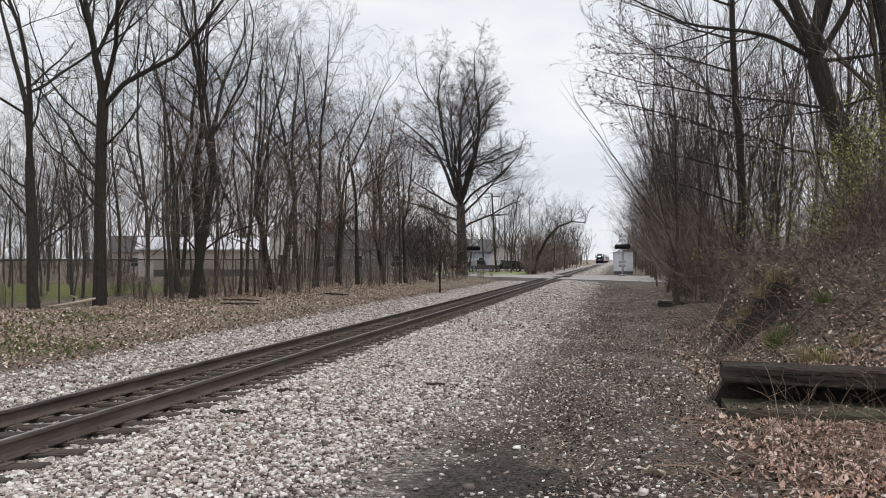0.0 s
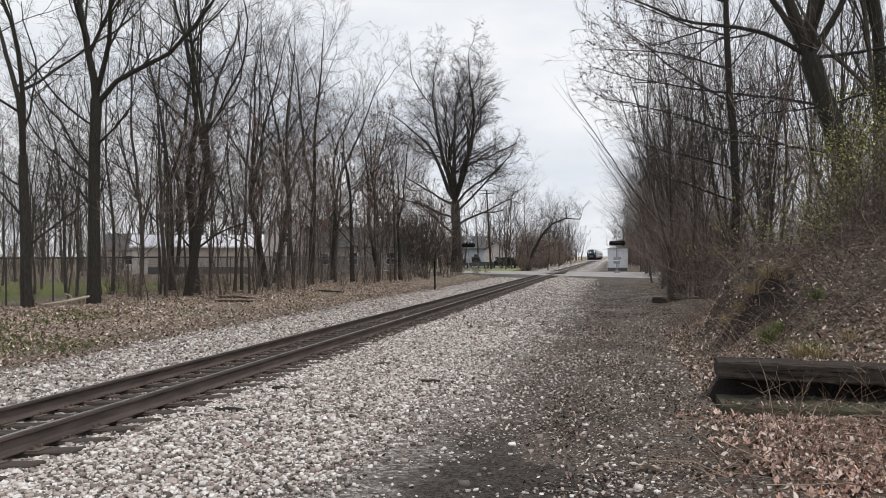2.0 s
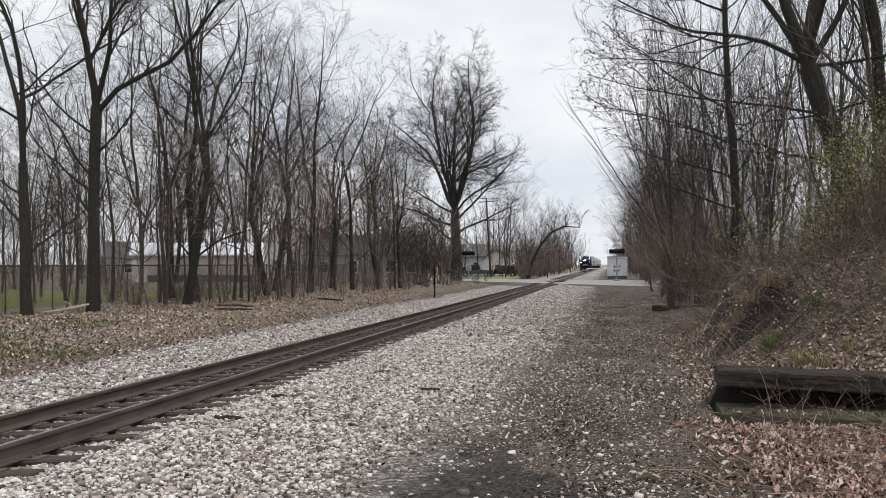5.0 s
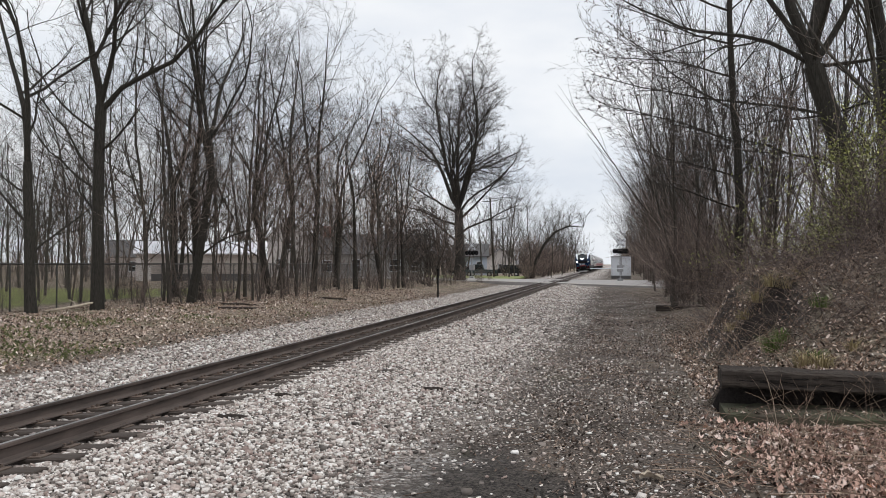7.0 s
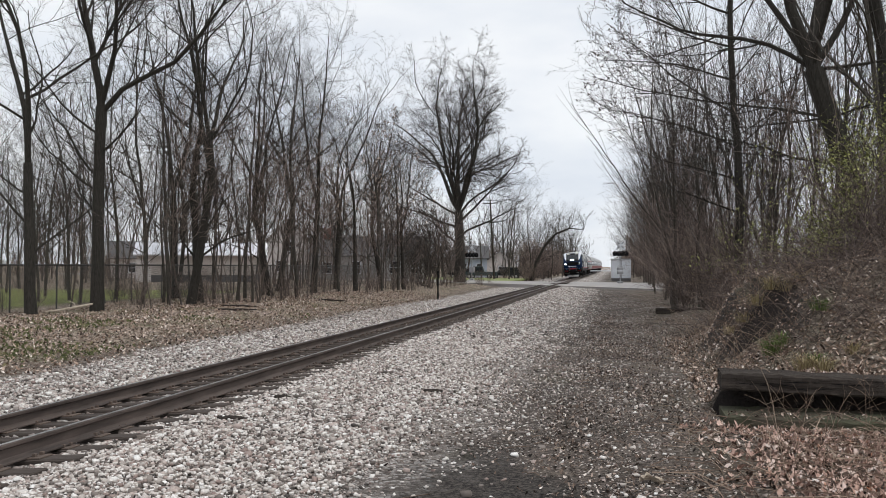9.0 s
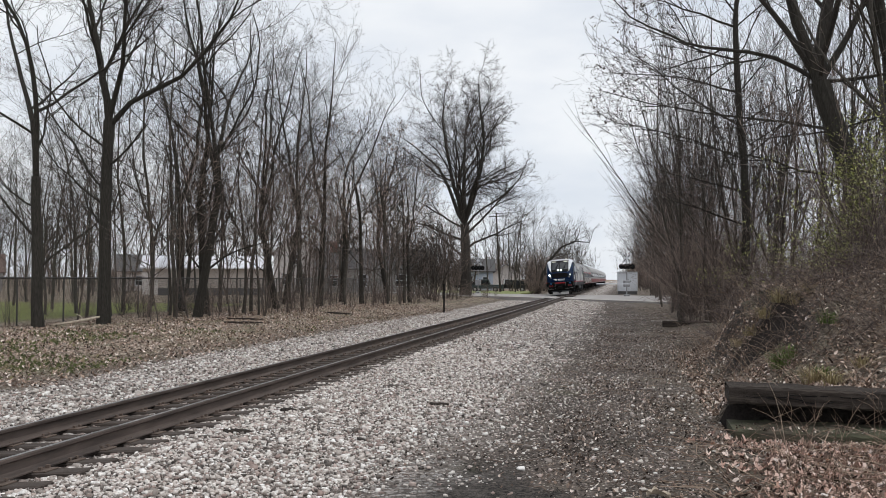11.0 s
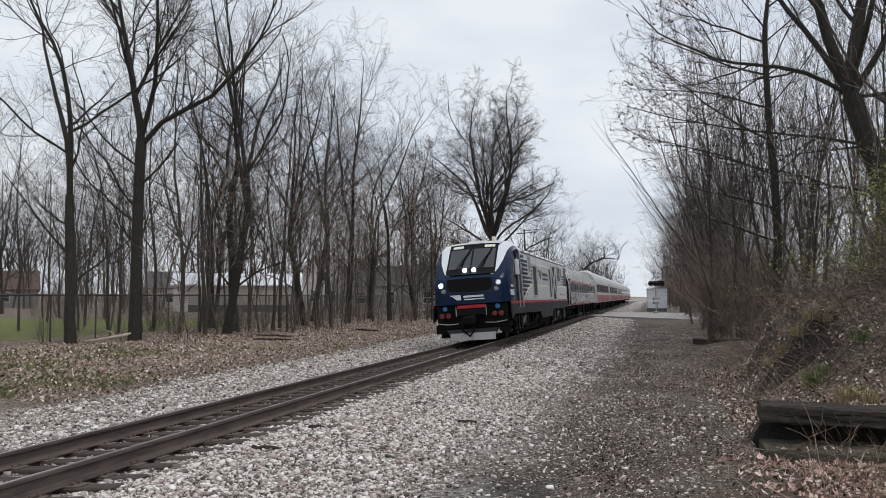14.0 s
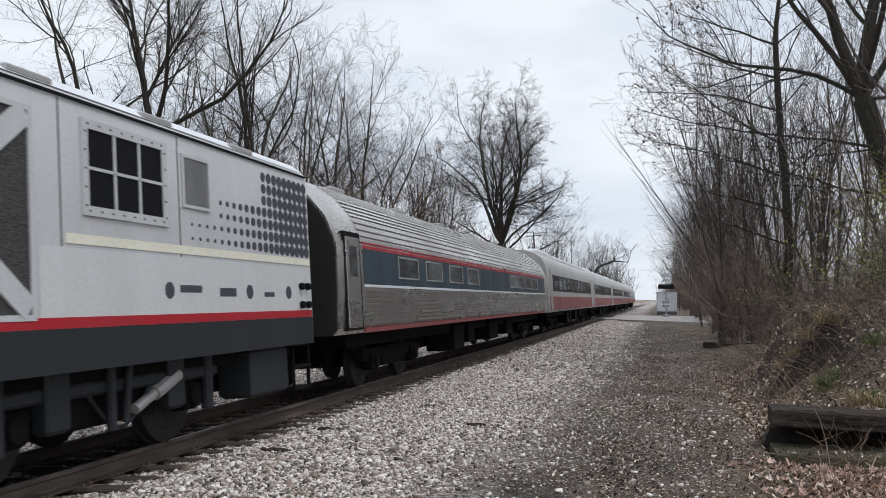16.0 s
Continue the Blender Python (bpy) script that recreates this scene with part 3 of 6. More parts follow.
def leaning_tree():
    """The thick dark tree that leans over the bank."""
    g = Grower(15)
    base = (6.9, 24.5)
    g0 = height(*base)
    pts = [Vector(p) for p in ((0.1, 0, -0.4), (-0.35, 0, 2.2 - g0), (-0.88, 0, 4.4 - g0), (-1.30, 0, 5.7 - g0), (-1.70, 0, 7.0 - g0))]
    g.tube(pts, [0.42, 0.33, 0.29, 0.275, 0.26])
    for dx, dy, ln, r in ((-0.33, 0.0, 9.5, 0.17), (0.16, 0.1, 10, 0.19), (0.55, 0.2, 8, 0.10), (-0.75, -0.1, 8, 0.09), (-0.1, -0.5, 8, 0.09)):
        g.branch(pts[-1], Vector((dx, dy, 1)).normalized(), ln, r, 0, 4, 0.04, 6.5, 0.7, 0.12, 0.08, 0.15)
    # long limbs reaching over the path and back over the bank
    for i, dx, dz, ln, r in ((3, -1.0, 0.12, 6.5, 0.050), (2, -1.0, 0.10, 5.5, 0.045), (4, -1.0, 0.30, 7.5, 0.065), (3, -0.8, -0.05, 3.5, 0.03), (4, 0.95, -0.05, 4.5, 0.055), (3, 1.0, 0.45, 3.5, 0.04)):
        g.branch(pts[i], Vector((dx, g.rng.uniform(-0.3, 0.5), dz)).normalized(), ln, r, 1, 4, 0.05, 7, 0.7, 0.12, 0.17, 0.2)
    put_tree("tree", g, "thick dark leaning tree on the overgrown bank", BARK_DARK, TWIG, upright(*base))
    g = Grower(16)
    g.branch(Vector((0, 0, -0.3)), Vector((-0.03, 0.05, 1)).normalized(), 15, 0.24, 0, 4, 0.05, 5, 0.65, 0.3, 0.05, 0.15)
    put_tree("tree", g, "dark upright tree behind the overgrown bank", BARK_DARK, TWIG, upright(7.6, 25.5))


def broom_tree(seed, h, r, stems):
    """A tree of several steep stems that spread like a broom into long straight twigs."""
    g = Grower(seed)
    rng = g.rng
    base = Vector((0, 0, -0.25))
    fork = Vector((rng.uniform(-0.1, 0.1), rng.uniform(-0.1, 0.1), h * 0.13))
    g.tube([base, base.lerp(fork, 0.5), fork], [r * 1.35, r * 1.1, r])
    for i in range(stems):
        a = 6.283 * (i + rng.uniform(-0.3, 0.3)) / stems
        lean = rng.uniform(0.06, 0.32)
        g.branch(fork, Vector((math.cos(a) * lean, math.sin(a) * lean, 1)).normalized(), h * rng.uniform(0.72, 0.92), r * rng.uniform(0.42, 0.62), 0, 2, 0.14, 9, 0.5, 0.14, 0.045, 0.12)
    return g


def right_woods():
    """The thicket that lines the path: trees, saplings and brush."""
    rng = random.Random(23)
    lab = "dense bare reddish brush beside the path"
    bush = [put_tree("bush", shrub(81 + i, 5.0, 7 + i, 2, 8, 0.5), lab, BARK_RED, TWIG_BROWN, upright(x, y), "bush", "brush along the path")
            for i, (x, y) in enumerate(((3.4, 41.0), (3.6, 47.0), (4.2, 36.5)))]
    lab = "bare multi-stemmed tree with steep straight twigs"
    broom = [put_tree("tree", broom_tree(141 + i, 12.5, 0.12, 3 + i), lab, BARK_GREY, TWIG, upright(x, y), group="trees along the path")
             for i, (x, y) in enumerate(((2.5, 39.0), (4.5, 36.5), (3.2, 47.5)))]
    for i in range(36):
        y = 34 + 75 * (i + rng.random()) / 36
        x = 2.6 + 1.0 * smooth(60, 90, y) + rng.uniform(0, 1) ** 1.4 * 4.5
        copy_thing(bush[i % 3], upright(x, y, rng.uniform(0, 360), rng.uniform(0.6, 1.3)))
    for i in range(60):
        y = 32 + 90 * ((i + rng.random()) / 60) ** 1.2
        x = 2.6 + 0.6 * smooth(60, 90, y) + rng.uniform(0, 1) ** 1.3 * 5
        copy_thing((THIN + SLIM)[i % 7], upright(x, y, rng.uniform(0, 360), rng.uniform(0.75, 1.25) if i % 7 < 3 else rng.uniform(0.55, 0.95)))
    for x, y, k, s in ((6.6, 40.0, 2, 0.9), (3.3, 58.0, 0, 0.95), (5.7, 34.5, 0, 0.9), (4.4, 45.0, 2, 1.0), (8.6, 36.0, 1, 0.95), (7.4, 31.0, 2, 0.85)):
        copy_thing(broom[k], upright(x, y, rng.uniform(0, 360), s))
    for x, y, k, s in ((12.0, 34.0, 2, 0.85), (14.0, 29.0, 1, 0.8), (6.5, 100.0, 1, 1.0), (7, 115, 2, 1.0), (4.5, 124, 1, 0.8), (5.5, 130, 0, 0.9), (6.5, 138, 0, 1.0), (6.0, 160, 1, 1.0), (7, 185, 2, 1.1), (6, 215, 0, 1.1)):
        copy_thing(TALL[k], upright(x, y, rng.uniform(0, 360), s))
    for i in range(26):
        y = 32.5 + 20 * rng.random() ** 1.3
        copy_thing(bush[i % 3], upright(2.6 + 0.02 * (y - 32) + rng.random() ** 1.5 * 2.6, y, rng.uniform(0, 360), rng.uniform(0.55, 1.15)))
    for i in range(36):
        y = rng.uniform(29, 62)
        copy_thing(bush[i % 3], upright(5.2 + rng.random() * (2 + y * 0.28), y, rng.uniform(0, 360), rng.uniform(0.9, 1.7)))
    for i in range(22):
        y = rng.uniform(18, 34)
        x = 4.4 + rng.uniform(0, 1) * 9
        copy_thing((THIN + SLIM[:1])[i % 4], upright(x, y, rng.uniform(0, 360), rng.uniform(0.5, 0.9)))
    for i in range(30):
        x, y = 3.9 + rng.random() * 5.5, 17.2 + rng.random() * 11
        copy_thing(bush[i % 3], upright(x, y, rng.uniform(0, 360), rng.uniform(0.28, 0.62)))
    for i in range(30):
        y = 117 + i * 4.4 + rng.uniform(-2, 2)
        x = rng.uniform(2.2, 5.5) if i % 2 else rng.uniform(-17, -11.5)
        copy_thing(SLIM[i % 4] if i % 3 else bush[i % 3], upright(x, y, rng.uniform(0, 360), rng.uniform(0.6, 1.0)))
    # along the line beyond the road
    deep = [put_tree("brush_clump", shrub(181 + i, 6.5, 12, 2, 8, 0.5, 3.2), "tall dense brush beyond the road crossing", BARK_RED, TWIG_BROWN, upright(x, y), "brush", "brush beyond the road")
            for i, (x, y) in enumerate(((-12.9, 131), (-13.5, 142)))]
    for i in range(70):
        y = 126 + i * 3.0 + rng.uniform(-3, 3)
        side = i % 3 == 2
        x = rng.uniform(2.8, 7) if side else rng.uniform(-19, -11.6 - 0.008 * (y - 126)) if i % 3 else rng.uniform(-30, -16)
        if y < 168 and -0.175 < x / y < -0.106:
            continue
        copy_thing(deep[i % 2], upright(x, y, rng.uniform(0, 360), rng.uniform(0.7, 1.35)))
    for i in range(34):
        y = 118 + i * 3.4 + rng.uniform(-2, 2)
        copy_thing(deep[i % 2], upright(rng.uniform(max(-15.5, -0.106 * y), -11.3 - 0.004 * (y - 118)), y, rng.uniform(0, 360), rng.uniform(0.25, 0.6)))


forked_tree()
spreading_tree()
leaning_tree()
right_woods()


# ================= the train =================
NAVY = painted("navy_paint", (0.002, 0.0135, 0.046), 0.10, 0.05, spec=0.2)
SILVER = painted("silver_paint", (0.56, 0.56, 0.57), 0.36, 0.18)
PALE = painted("pale_silver_paint", (0.62, 0.63, 0.63), 0.36, 0.12)
ROOF = painted("roof_light_grey", (0.80, 0.82, 0.86), 0.4, 0.2)
WHITE = painted("white_paint", (0.72, 0.74, 0.78), 0.35, 0.12)
CREAM = painted("cream_paint", (0.82, 0.79, 0.66), 0.45, 0.1)
RED = painted("red_paint", (0.42, 0.014, 0.026), 0.35, 0.12)
CHARCOAL = painted("charcoal_paint", (0.024, 0.027, 0.031), 0.5, 0.25, spec=0.25)
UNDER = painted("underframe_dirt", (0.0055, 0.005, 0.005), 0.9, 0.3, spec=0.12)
WHEEL = painted("wheel_steel", (0.035, 0.032, 0.030), 0.6, 0.3, 0.2, spec=0.25)
BLACK = painted("black_grille", (0.004, 0.004, 0.005), 0.6, 0.1, spec=0.15)
STEEL_L = painted("light_steel", (0.42, 0.41, 0.40), 0.5, 0.4, 0.3)
CREST = painted("logo_blue_grey", (0.055, 0.06, 0.075), 0.5, 0.1)
BLUE_LAMP = Mat("blue_cover", 0.4).color((0.02, 0.11, 0.28)).m
RED_LAMP = Mat("red_lens", 0.25).color((0.12, 0.008, 0.012)).m
LAMP_ON = Mat("lit_headlight", 0.3).color((0.9, 0.95, 0.95)).glow((0.86, 1.0, 0.97), 22.0).m
LAMP_HALF = Mat("pulsing_headlight", 0.3).color((0.8, 0.82, 0.82)).glow((0.86, 1.0, 0.97), 0.35).m
LAMP_OFF = Mat("unlit_lamp", 0.15).color((0.22, 0.2, 0.19)).m
GLASS = Mat("dark_window_glass", 0.06, 0, 0.8)
GLASS = GLASS.color(GLASS.ramp(GLASS.noise(1.2), (0.3, (0.010, 0.012, 0.014)), (0.7, (0.035, 0.04, 0.045)))).m
WINDSHIELD = Mat("windshield_glass", 0.04, 0, 0.9).color((0.012, 0.016, 0.018)).m


def mesh_grille():
    m = Mat("wire_mesh", 0.7, 0.3)
    c = m.ramp(m.cells(55, "Distance"), (0.2, (0.006, 0.006, 0.006)), (0.55, (0.075, 0.072, 0.070)))
    return m.color(c).bump(m.cells(55, "Distance"), 0.6, 0.01).m


MESH = mesh_grille()


def stainless():
    m = Mat("stainless_fluting", 0.25, 0.9)
    n = m.noise(1.4, 5, 0.6, m.scaled(m.co, (1, 0.3, 1)))
    c = m.ramp(n, (0.3, (0.62, 0.60, 0.58)), (0.7, (0.44, 0.415, 0.39)))
    return m.color(c).rough(n, 0.2, 0.38).m


STAINLESS = stainless()
BAND_BLUE = painted("blue_grey_band", (0.030, 0.050, 0.072), 0.35, 0.15)
CAR_RED = painted("faded_red_band", (0.26, 0.065, 0.065), 0.45, 0.3)
CAR_SILVER = painted("coach_silver", (0.46, 0.45, 0.44), 0.4, 0.3)
VESTIBULE = painted("vestibule_grey", (0.030, 0.028, 0.026), 0.8, 0.3, spec=0.15)


def rect(s, x, y0, y1, z0, z1, t=0.012):
    """A plate on the side of a car at x, pushed out by t."""
    s.box(min(x, x + t), max(x, x + t), y0, y1, z0, z1)
    return s


def frame_of(s, x, y0, y1, z0, z1, b, t=0.02):
    for a in ((y0 - b, y1 + b, z0 - b, z0), (y0 - b, y1 + b, z1, z1 + b), (y0 - b, y0, z0, z1), (y1, y1 + b, z0, z1)):
        s.box(x, x + t, *a)
    return s


def wheelset(parent, y, r, name="wheelset"):
    """Two flanged wheels on an axle; turns about its own centre."""
    s = Shape()
    for side in (-1, 1):
        s.rod([(side * a, 0, 0) for a in (0.69, 0.72, 0.722, 0.82, 0.83)], [r + 0.025, r + 0.025, r, r - 0.006, r - 0.05], 28)
        s.rod([(side * a, 0, 0) for a in (0.828, 0.84)], [r * 0.72, r * 0.68], 24)
        s.rod([(side * a, 0, 0) for a in (0.82, 0.90)], [0.14, 0.12], 14)
    s.rod([(-0.7, 0, 0), (0.7, 0, 0)], 0.09, 10)
    for k in range(6):
        a = k * 1.047
        s.rod([(0.838, math.cos(a) * 0.26, math.sin(a) * 0.26), (0.846, math.cos(a) * 0.26, math.sin(a) * 0.26)], 0.03, 6)
    w = part(name, s, WHEEL, parent, "flanged steel wheels on an axle", at=pose(0, y, r))
    return w


SPINNING = []


def bogie(parent, y0, y1, r, loco=False):
    """A four-wheel bogie between the axles at y0 and y1."""
    b = Shape()
    mid = (y0 + y1) / 2
    for side in (-1, 1):
        x = side * 1.02
        b.box(x - 0.09, x + 0.09, y0 - 0.55, y1 + 0.55, r + 0.02, r + 0.24, 0.03)
        b.box(x - 0.1, x + 0.1, mid - 0.75, mid + 0.75, r - 0.12, r + 0.1, 0.03)
        for y in (y0, y1):
            b.box(x - 0.12, x + 0.15, y - 0.2, y + 0.2, r - 0.16, r + 0.17, 0.05)
            b.rod([(x + side * 0.12, y, r), (x + side * 0.2, y, r)], [0.14, 0.11], 12)
    b.box(-0.9, 0.9, mid - 0.3, mid + 0.3, r - 0.05, r + 0.3, 0.04)
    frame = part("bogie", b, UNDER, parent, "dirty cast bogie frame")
    sp = Shape()
    for k in range(5):
        sp.disc((0, 0, 0.07 * k), (0, 0, 1), 0.095, 0.036, 12)
    sp = sp.mesh("spring")
    for side in (-1, 1):
        for y in ((y0 - 0.33, y0 + 0.33, y1 - 0.33, y1 + 0.33) if loco else (mid - 0.35, mid + 0.35)):
            part("spring", sp, UNDER, frame, "coil spring", at=pose(side * 1.06, y, r + 0.18))
    if loco:
        d = Shape()
        d.rod([(1.22, mid + 0.55, 0.62), (1.22, mid + 1.0, 0.78)], 0.075, 10)
        d.rod([(1.22, mid + 0.2, 0.50), (1.22, mid + 0.56, 0.63)], 0.055, 10)
        part("damper", d, STEEL_L, frame, "grey tilted yaw damper")
        h = Shape()
        h.rod([(1.2, mid - 0.5 + 0.1 * k, 0.72 - 0.36 * math.sin(k * 0.314)) for k in range(11)], 0.018, 6)
        h.rod([(1.24, mid - 0.2, 0.95), (1.24, mid - 0.2, 0.35)], 0.05, 8)
        h.rod([(1.24, mid + 0.1, 0.95), (1.24, mid + 0.02, 0.4)], 0.04, 8)
        for q in (-0.95, 0.95):
            h.box(1.08, 1.26, mid + q - 0.16, mid + q + 0.16, 0.42, 0.98, 0.04)
            h.rod([(1.2, mid + q * 1.75, 0.34), (1.2, mid + q * 1.75, 0.98)], 0.075, 10)
        h.box(1.0, 1.22, mid - 1.9, mid + 1.9, 0.70, 0.84, 0.03)
        part("hose", h, CHARCOAL, frame)
    for y in (y0, y1):
        SPINNING.append((wheelset(parent, y, r), y, r))


def locomotive():
    loco = thing("locomotive", "navy and silver diesel locomotive with a red stripe", "locomotive")
    W = 1.48
    # main body behind the cab
    half = [(W, 0.96), (W, 1.4), (W, 2.4), (W, 3.36), (1.44, 3.43), (1.30, 3.55), (0.95, 3.70), (0.5, 3.78), (0.0, 3.80)]
    ring = [(x, z) for x, z in half] + [(-x, z) for x, z in half[-2::-1]]
    body = part("body", Shape().loft([[(x, y, z) for x, z in ring] for y in (3.05, 8, 14, 21.55)], True, True), SILVER, loco, "silver engine room body", True)
    part("roof", Shape().loft([[(x * 1.004, y, z + 0.012) for x, z in ring[4:13]] for y in (3.3, 21.5)], False), ROOF, loco, "pale dusty roof")
    g = Shape()
    g.box(W - 0.02, W + 0.022, 3.3, 21.5, 3.362, 3.385)
    part("gutter", g, BLACK, loco)
    hatch = Shape().box(1.30, 1.44, 0, 0.55, 3.44, 3.52, 0.02).mesh("roof_pocket")
    for k in range(9):
        part("roof_pocket", hatch, STEEL_L, loco, at=pose(0, 4.2 + k * 1.9, 0))
    # cab
    st = [(0.05, 1.02, 2.22), (0.10, 1.20, 2.36), (0.22, 1.34, 2.45), (0.45, 1.42, 2.66), (0.85, 1.46, 3.03), (1.25, 1.475, 3.38), (1.6, 1.48, 3.62), (2.0, 1.48, 3.78), (2.5, 1.48, 3.85), (3.07, 1.48, 3.83)]
    fr = [(1, 0), (1, 0.2), (1, 0.42), (1, 0.62), (0.985, 0.79), (0.93, 0.90), (0.80, 0.962), (0.5, 0.99), (0, 1.0)]
    ZB = 1.42

    def prof(k):
        y, w, t = st[k]
        return [(w * a, y, ZB + (t - ZB) * b) for a, b in fr]

    def full(p):
        return p + [(-x, y, z) for x, y, z in p[-2::-1]]

    cab = part("cab", Shape().loft([full(prof(k)) for k in range(len(st))], True, True), NAVY, loco, "glossy navy cab and nose", True)

    def surf(y, u, lift=0.012):
        """A point on the cab: y along it, u from the sill (0) to the crown (8)."""
        k = max(j for j in range(len(st) - 1) if st[j][0] <= y + 1e-6)
        f = (y - st[k][0]) / (st[k + 1][0] - st[k][0])
        a, b = prof(k), prof(k + 1)
        i = min(7, int(u))
        g = u - i
        q = [Vector(p[i]).lerp(Vector(p[i + 1]), g) for p in (a, b)]
        p = q[0].lerp(q[1], f)
        return (p.x * (1 + lift / 1.4), p.y - lift * (0.6 if y < 1.6 else 0), p.z + lift)

    for side in (1, -1):
        s = Shape()
        cols = []
        for y, a, b in ((0.25, 6.5, 6.75), (0.45, 6.3, 6.75), (0.85, 6.0, 6.75), (1.25, 5.7, 6.75), (1.6, 5.35, 6.6), (2.0, 5.0, 6.4), (2.5, 4.7, 6.2), (3.06, 4.4, 6.0)):
            cols.append([(side * p[0], p[1], p[2]) for p in (surf(y, a + (b - a) * k / 5) for k in range(6))])
        s.loft(cols, False)
        part("cab_stripe", s, WHITE, cab, "broad pale stripe beside the windshield", True)
    s = Shape()
    caps = []
    for y, a in ((1.56, 6.72), (1.8, 6.62), (2.0, 6.4), (2.5, 6.2), (3.06, 6.0)):
        row = [surf(y, a + (8 - a) * k / 5, 0.014) for k in range(6)]
        caps.append(row + [(-q[0], q[1], q[2]) for q in row[-2::-1]])
    part("cab_roof", s.loft(caps, False), SILVER, cab, "silver grey cab roof", True)
    # windshield
    lo, hi = (0.27, 2.53), (1.52, 3.66)
    nrm = Vector((0, -(hi[1] - lo[1]), hi[0] - lo[0])).normalized()
    slope = Vector((0, hi[0] - lo[0], hi[1] - lo[1]))

    def on_glass(x, t, out=0.0):
        p = Vector((x, lo[0], lo[1])) + slope * t + nrm * (0.03 + out - 0.05 * x * x)
        return tuple(p)

    def pane(x0, x1, t0, t1, out, n=6):
        s = Shape()
        top = [on_glass(x0 + (x1 - x0) * k / n, t, out) for t in (t0, t1) for k in range(n + 1)]
        low = [on_glass(x0 + (x1 - x0) * k / n, t, out - 0.03) for t in (t0, t1) for k in range(n + 1)]
        return s.loft([top[:n + 1], top[n + 1:], low[n + 1:], low[:n + 1], top[:n + 1]], False)

    part("windshield_frame", pane(-0.93, 0.93, -0.03, 1.03, -0.012), BLACK, cab)
    for a, b in ((-0.86, -0.03), (0.03, 0.86)):
        part("windshield", pane(a, b, 0.17, 0.84, 0.0), WINDSHIELD, cab, "tinted windshield pane")
    for a, b in ((-0.80, -0.40), (0.42, 0.82)):
        part("number_board", pane(a, b, 0.885, 0.965, 0.004), CREAM, cab, "lit number board")
    for x in (-0.20, 0.14):
        c, n2 = Vector(on_glass(x, 0.085, 0.02)), nrm
        part("headlight", Shape().disc(c, (0, -1, 0.25), 0.078, 0.04), LAMP_ON, cab, "lit round headlight")
    for x, dx in ((-0.55, 0.42), (0.28, 0.40)):
        w = Shape()
        w.rod([on_glass(x, 0.10, 0.05), on_glass(x + dx * 0.5, 0.42, 0.06), on_glass(x + dx, 0.72, 0.04)], 0.016, 5)
        w.rod([on_glass(x + 0.1, 0.05, 0.05), on_glass(x + dx * 0.62, 0.40, 0.06)], 0.012, 5)
        w.rod([on_glass(x + dx * 0.38, 0.25, 0.045), on_glass(x + dx * 1.12, 0.86, 0.035)], 0.02, 4)
        part("wiper", w, BLACK, cab)
    # nose
    n = Shape()
    n.panel([(x, 0.045, z) for x, z in ((-0.80, 2.34), (-0.86, 2.05), (-0.74, 1.92), (-0.5, 1.88), (0, 1.87), (0.5, 1.88), (0.74, 1.92), (0.86, 2.05), (0.80, 2.34), (0, 2.36))], (0, -1, 0), 0.03)
    part("nose_grille", n, BLACK, cab, "black recessed nose panel")
    for side in (-1, 1):
        for z, r, mat, lab in ((2.14, 0.082, LAMP_ON if side < 0 else LAMP_HALF, "round ditch light in a chrome ring"), (1.92, 0.07, LAMP_OFF, "round unlit marker lamp")):
            x = side * (1.06 if z > 2 else 0.99)
            ring_ = Shape().disc((x, 0.10, z), (side * 0.25, -1, 0), r + 0.025, 0.10, 20)
            ring_o = part("lamp_ring", ring_, STEEL_L, cab)
            part("lamp", Shape().disc((x + side * 0.014, 0.048, z), (side * 0.25, -1, 0), r, 0.02, 20), mat, ring_o, lab)
    # swoosh and two bars for the lettering on the nose
    for k in range(3):
        s = Shape()
        a0, a1 = (-0.80, -0.66, -0.52)[k], (-0.70, -0.55, -0.36)[k]
        tip = (-0.50 + 0.05 * k, -0.44 + 0.05 * k)
        edge = [(a0, 1.765)] + [(a0 + (tip[0] - a0) * f, 1.765 - 0.19 * f ** 1.6) for f in (0.35, 0.7, 1.0)]
        back = [(a1 + (tip[1] - a1) * f, 1.765 - 0.19 * f ** 1.6) for f in (1.0, 0.7, 0.35)] + [(a1, 1.765)]
        s.panel([(a, 0.035, b) for a, b in edge + back], (0, -1, 0), 0.012)
        part("emblem", s, WHITE, cab)
    s = Shape().box(-0.25, 0.50, 0.02, 0.05, 1.66, 1.73).box(-0.22, 0.52, 0.02, 0.05, 1.57, 1.61)
    part("lettering_bar", s, WHITE, cab, "pale bars in place of lettering")
    # front end below the nose
    fe = Shape()
    fe.box(-1.30, 1.30, 0.16, 0.6, 0.66, 1.40, 0.05)
    fe.box(-1.36, 1.36, 0.18, 1.0, 0.52, 0.72, 0.04)
    part("front_beam", fe, UNDER, loco, "dark front beam")
    part("bumper_bar", Shape().box(-0.52, 0.52, 0.08, 0.2, 1.25, 1.39, 0.02), RED, loco, "red bar above the coupler")
    part("anticlimber", Shape().box(-0.55, 0.55, 0.05, 0.2, 1.00, 1.22, 0.02), BLACK, loco)
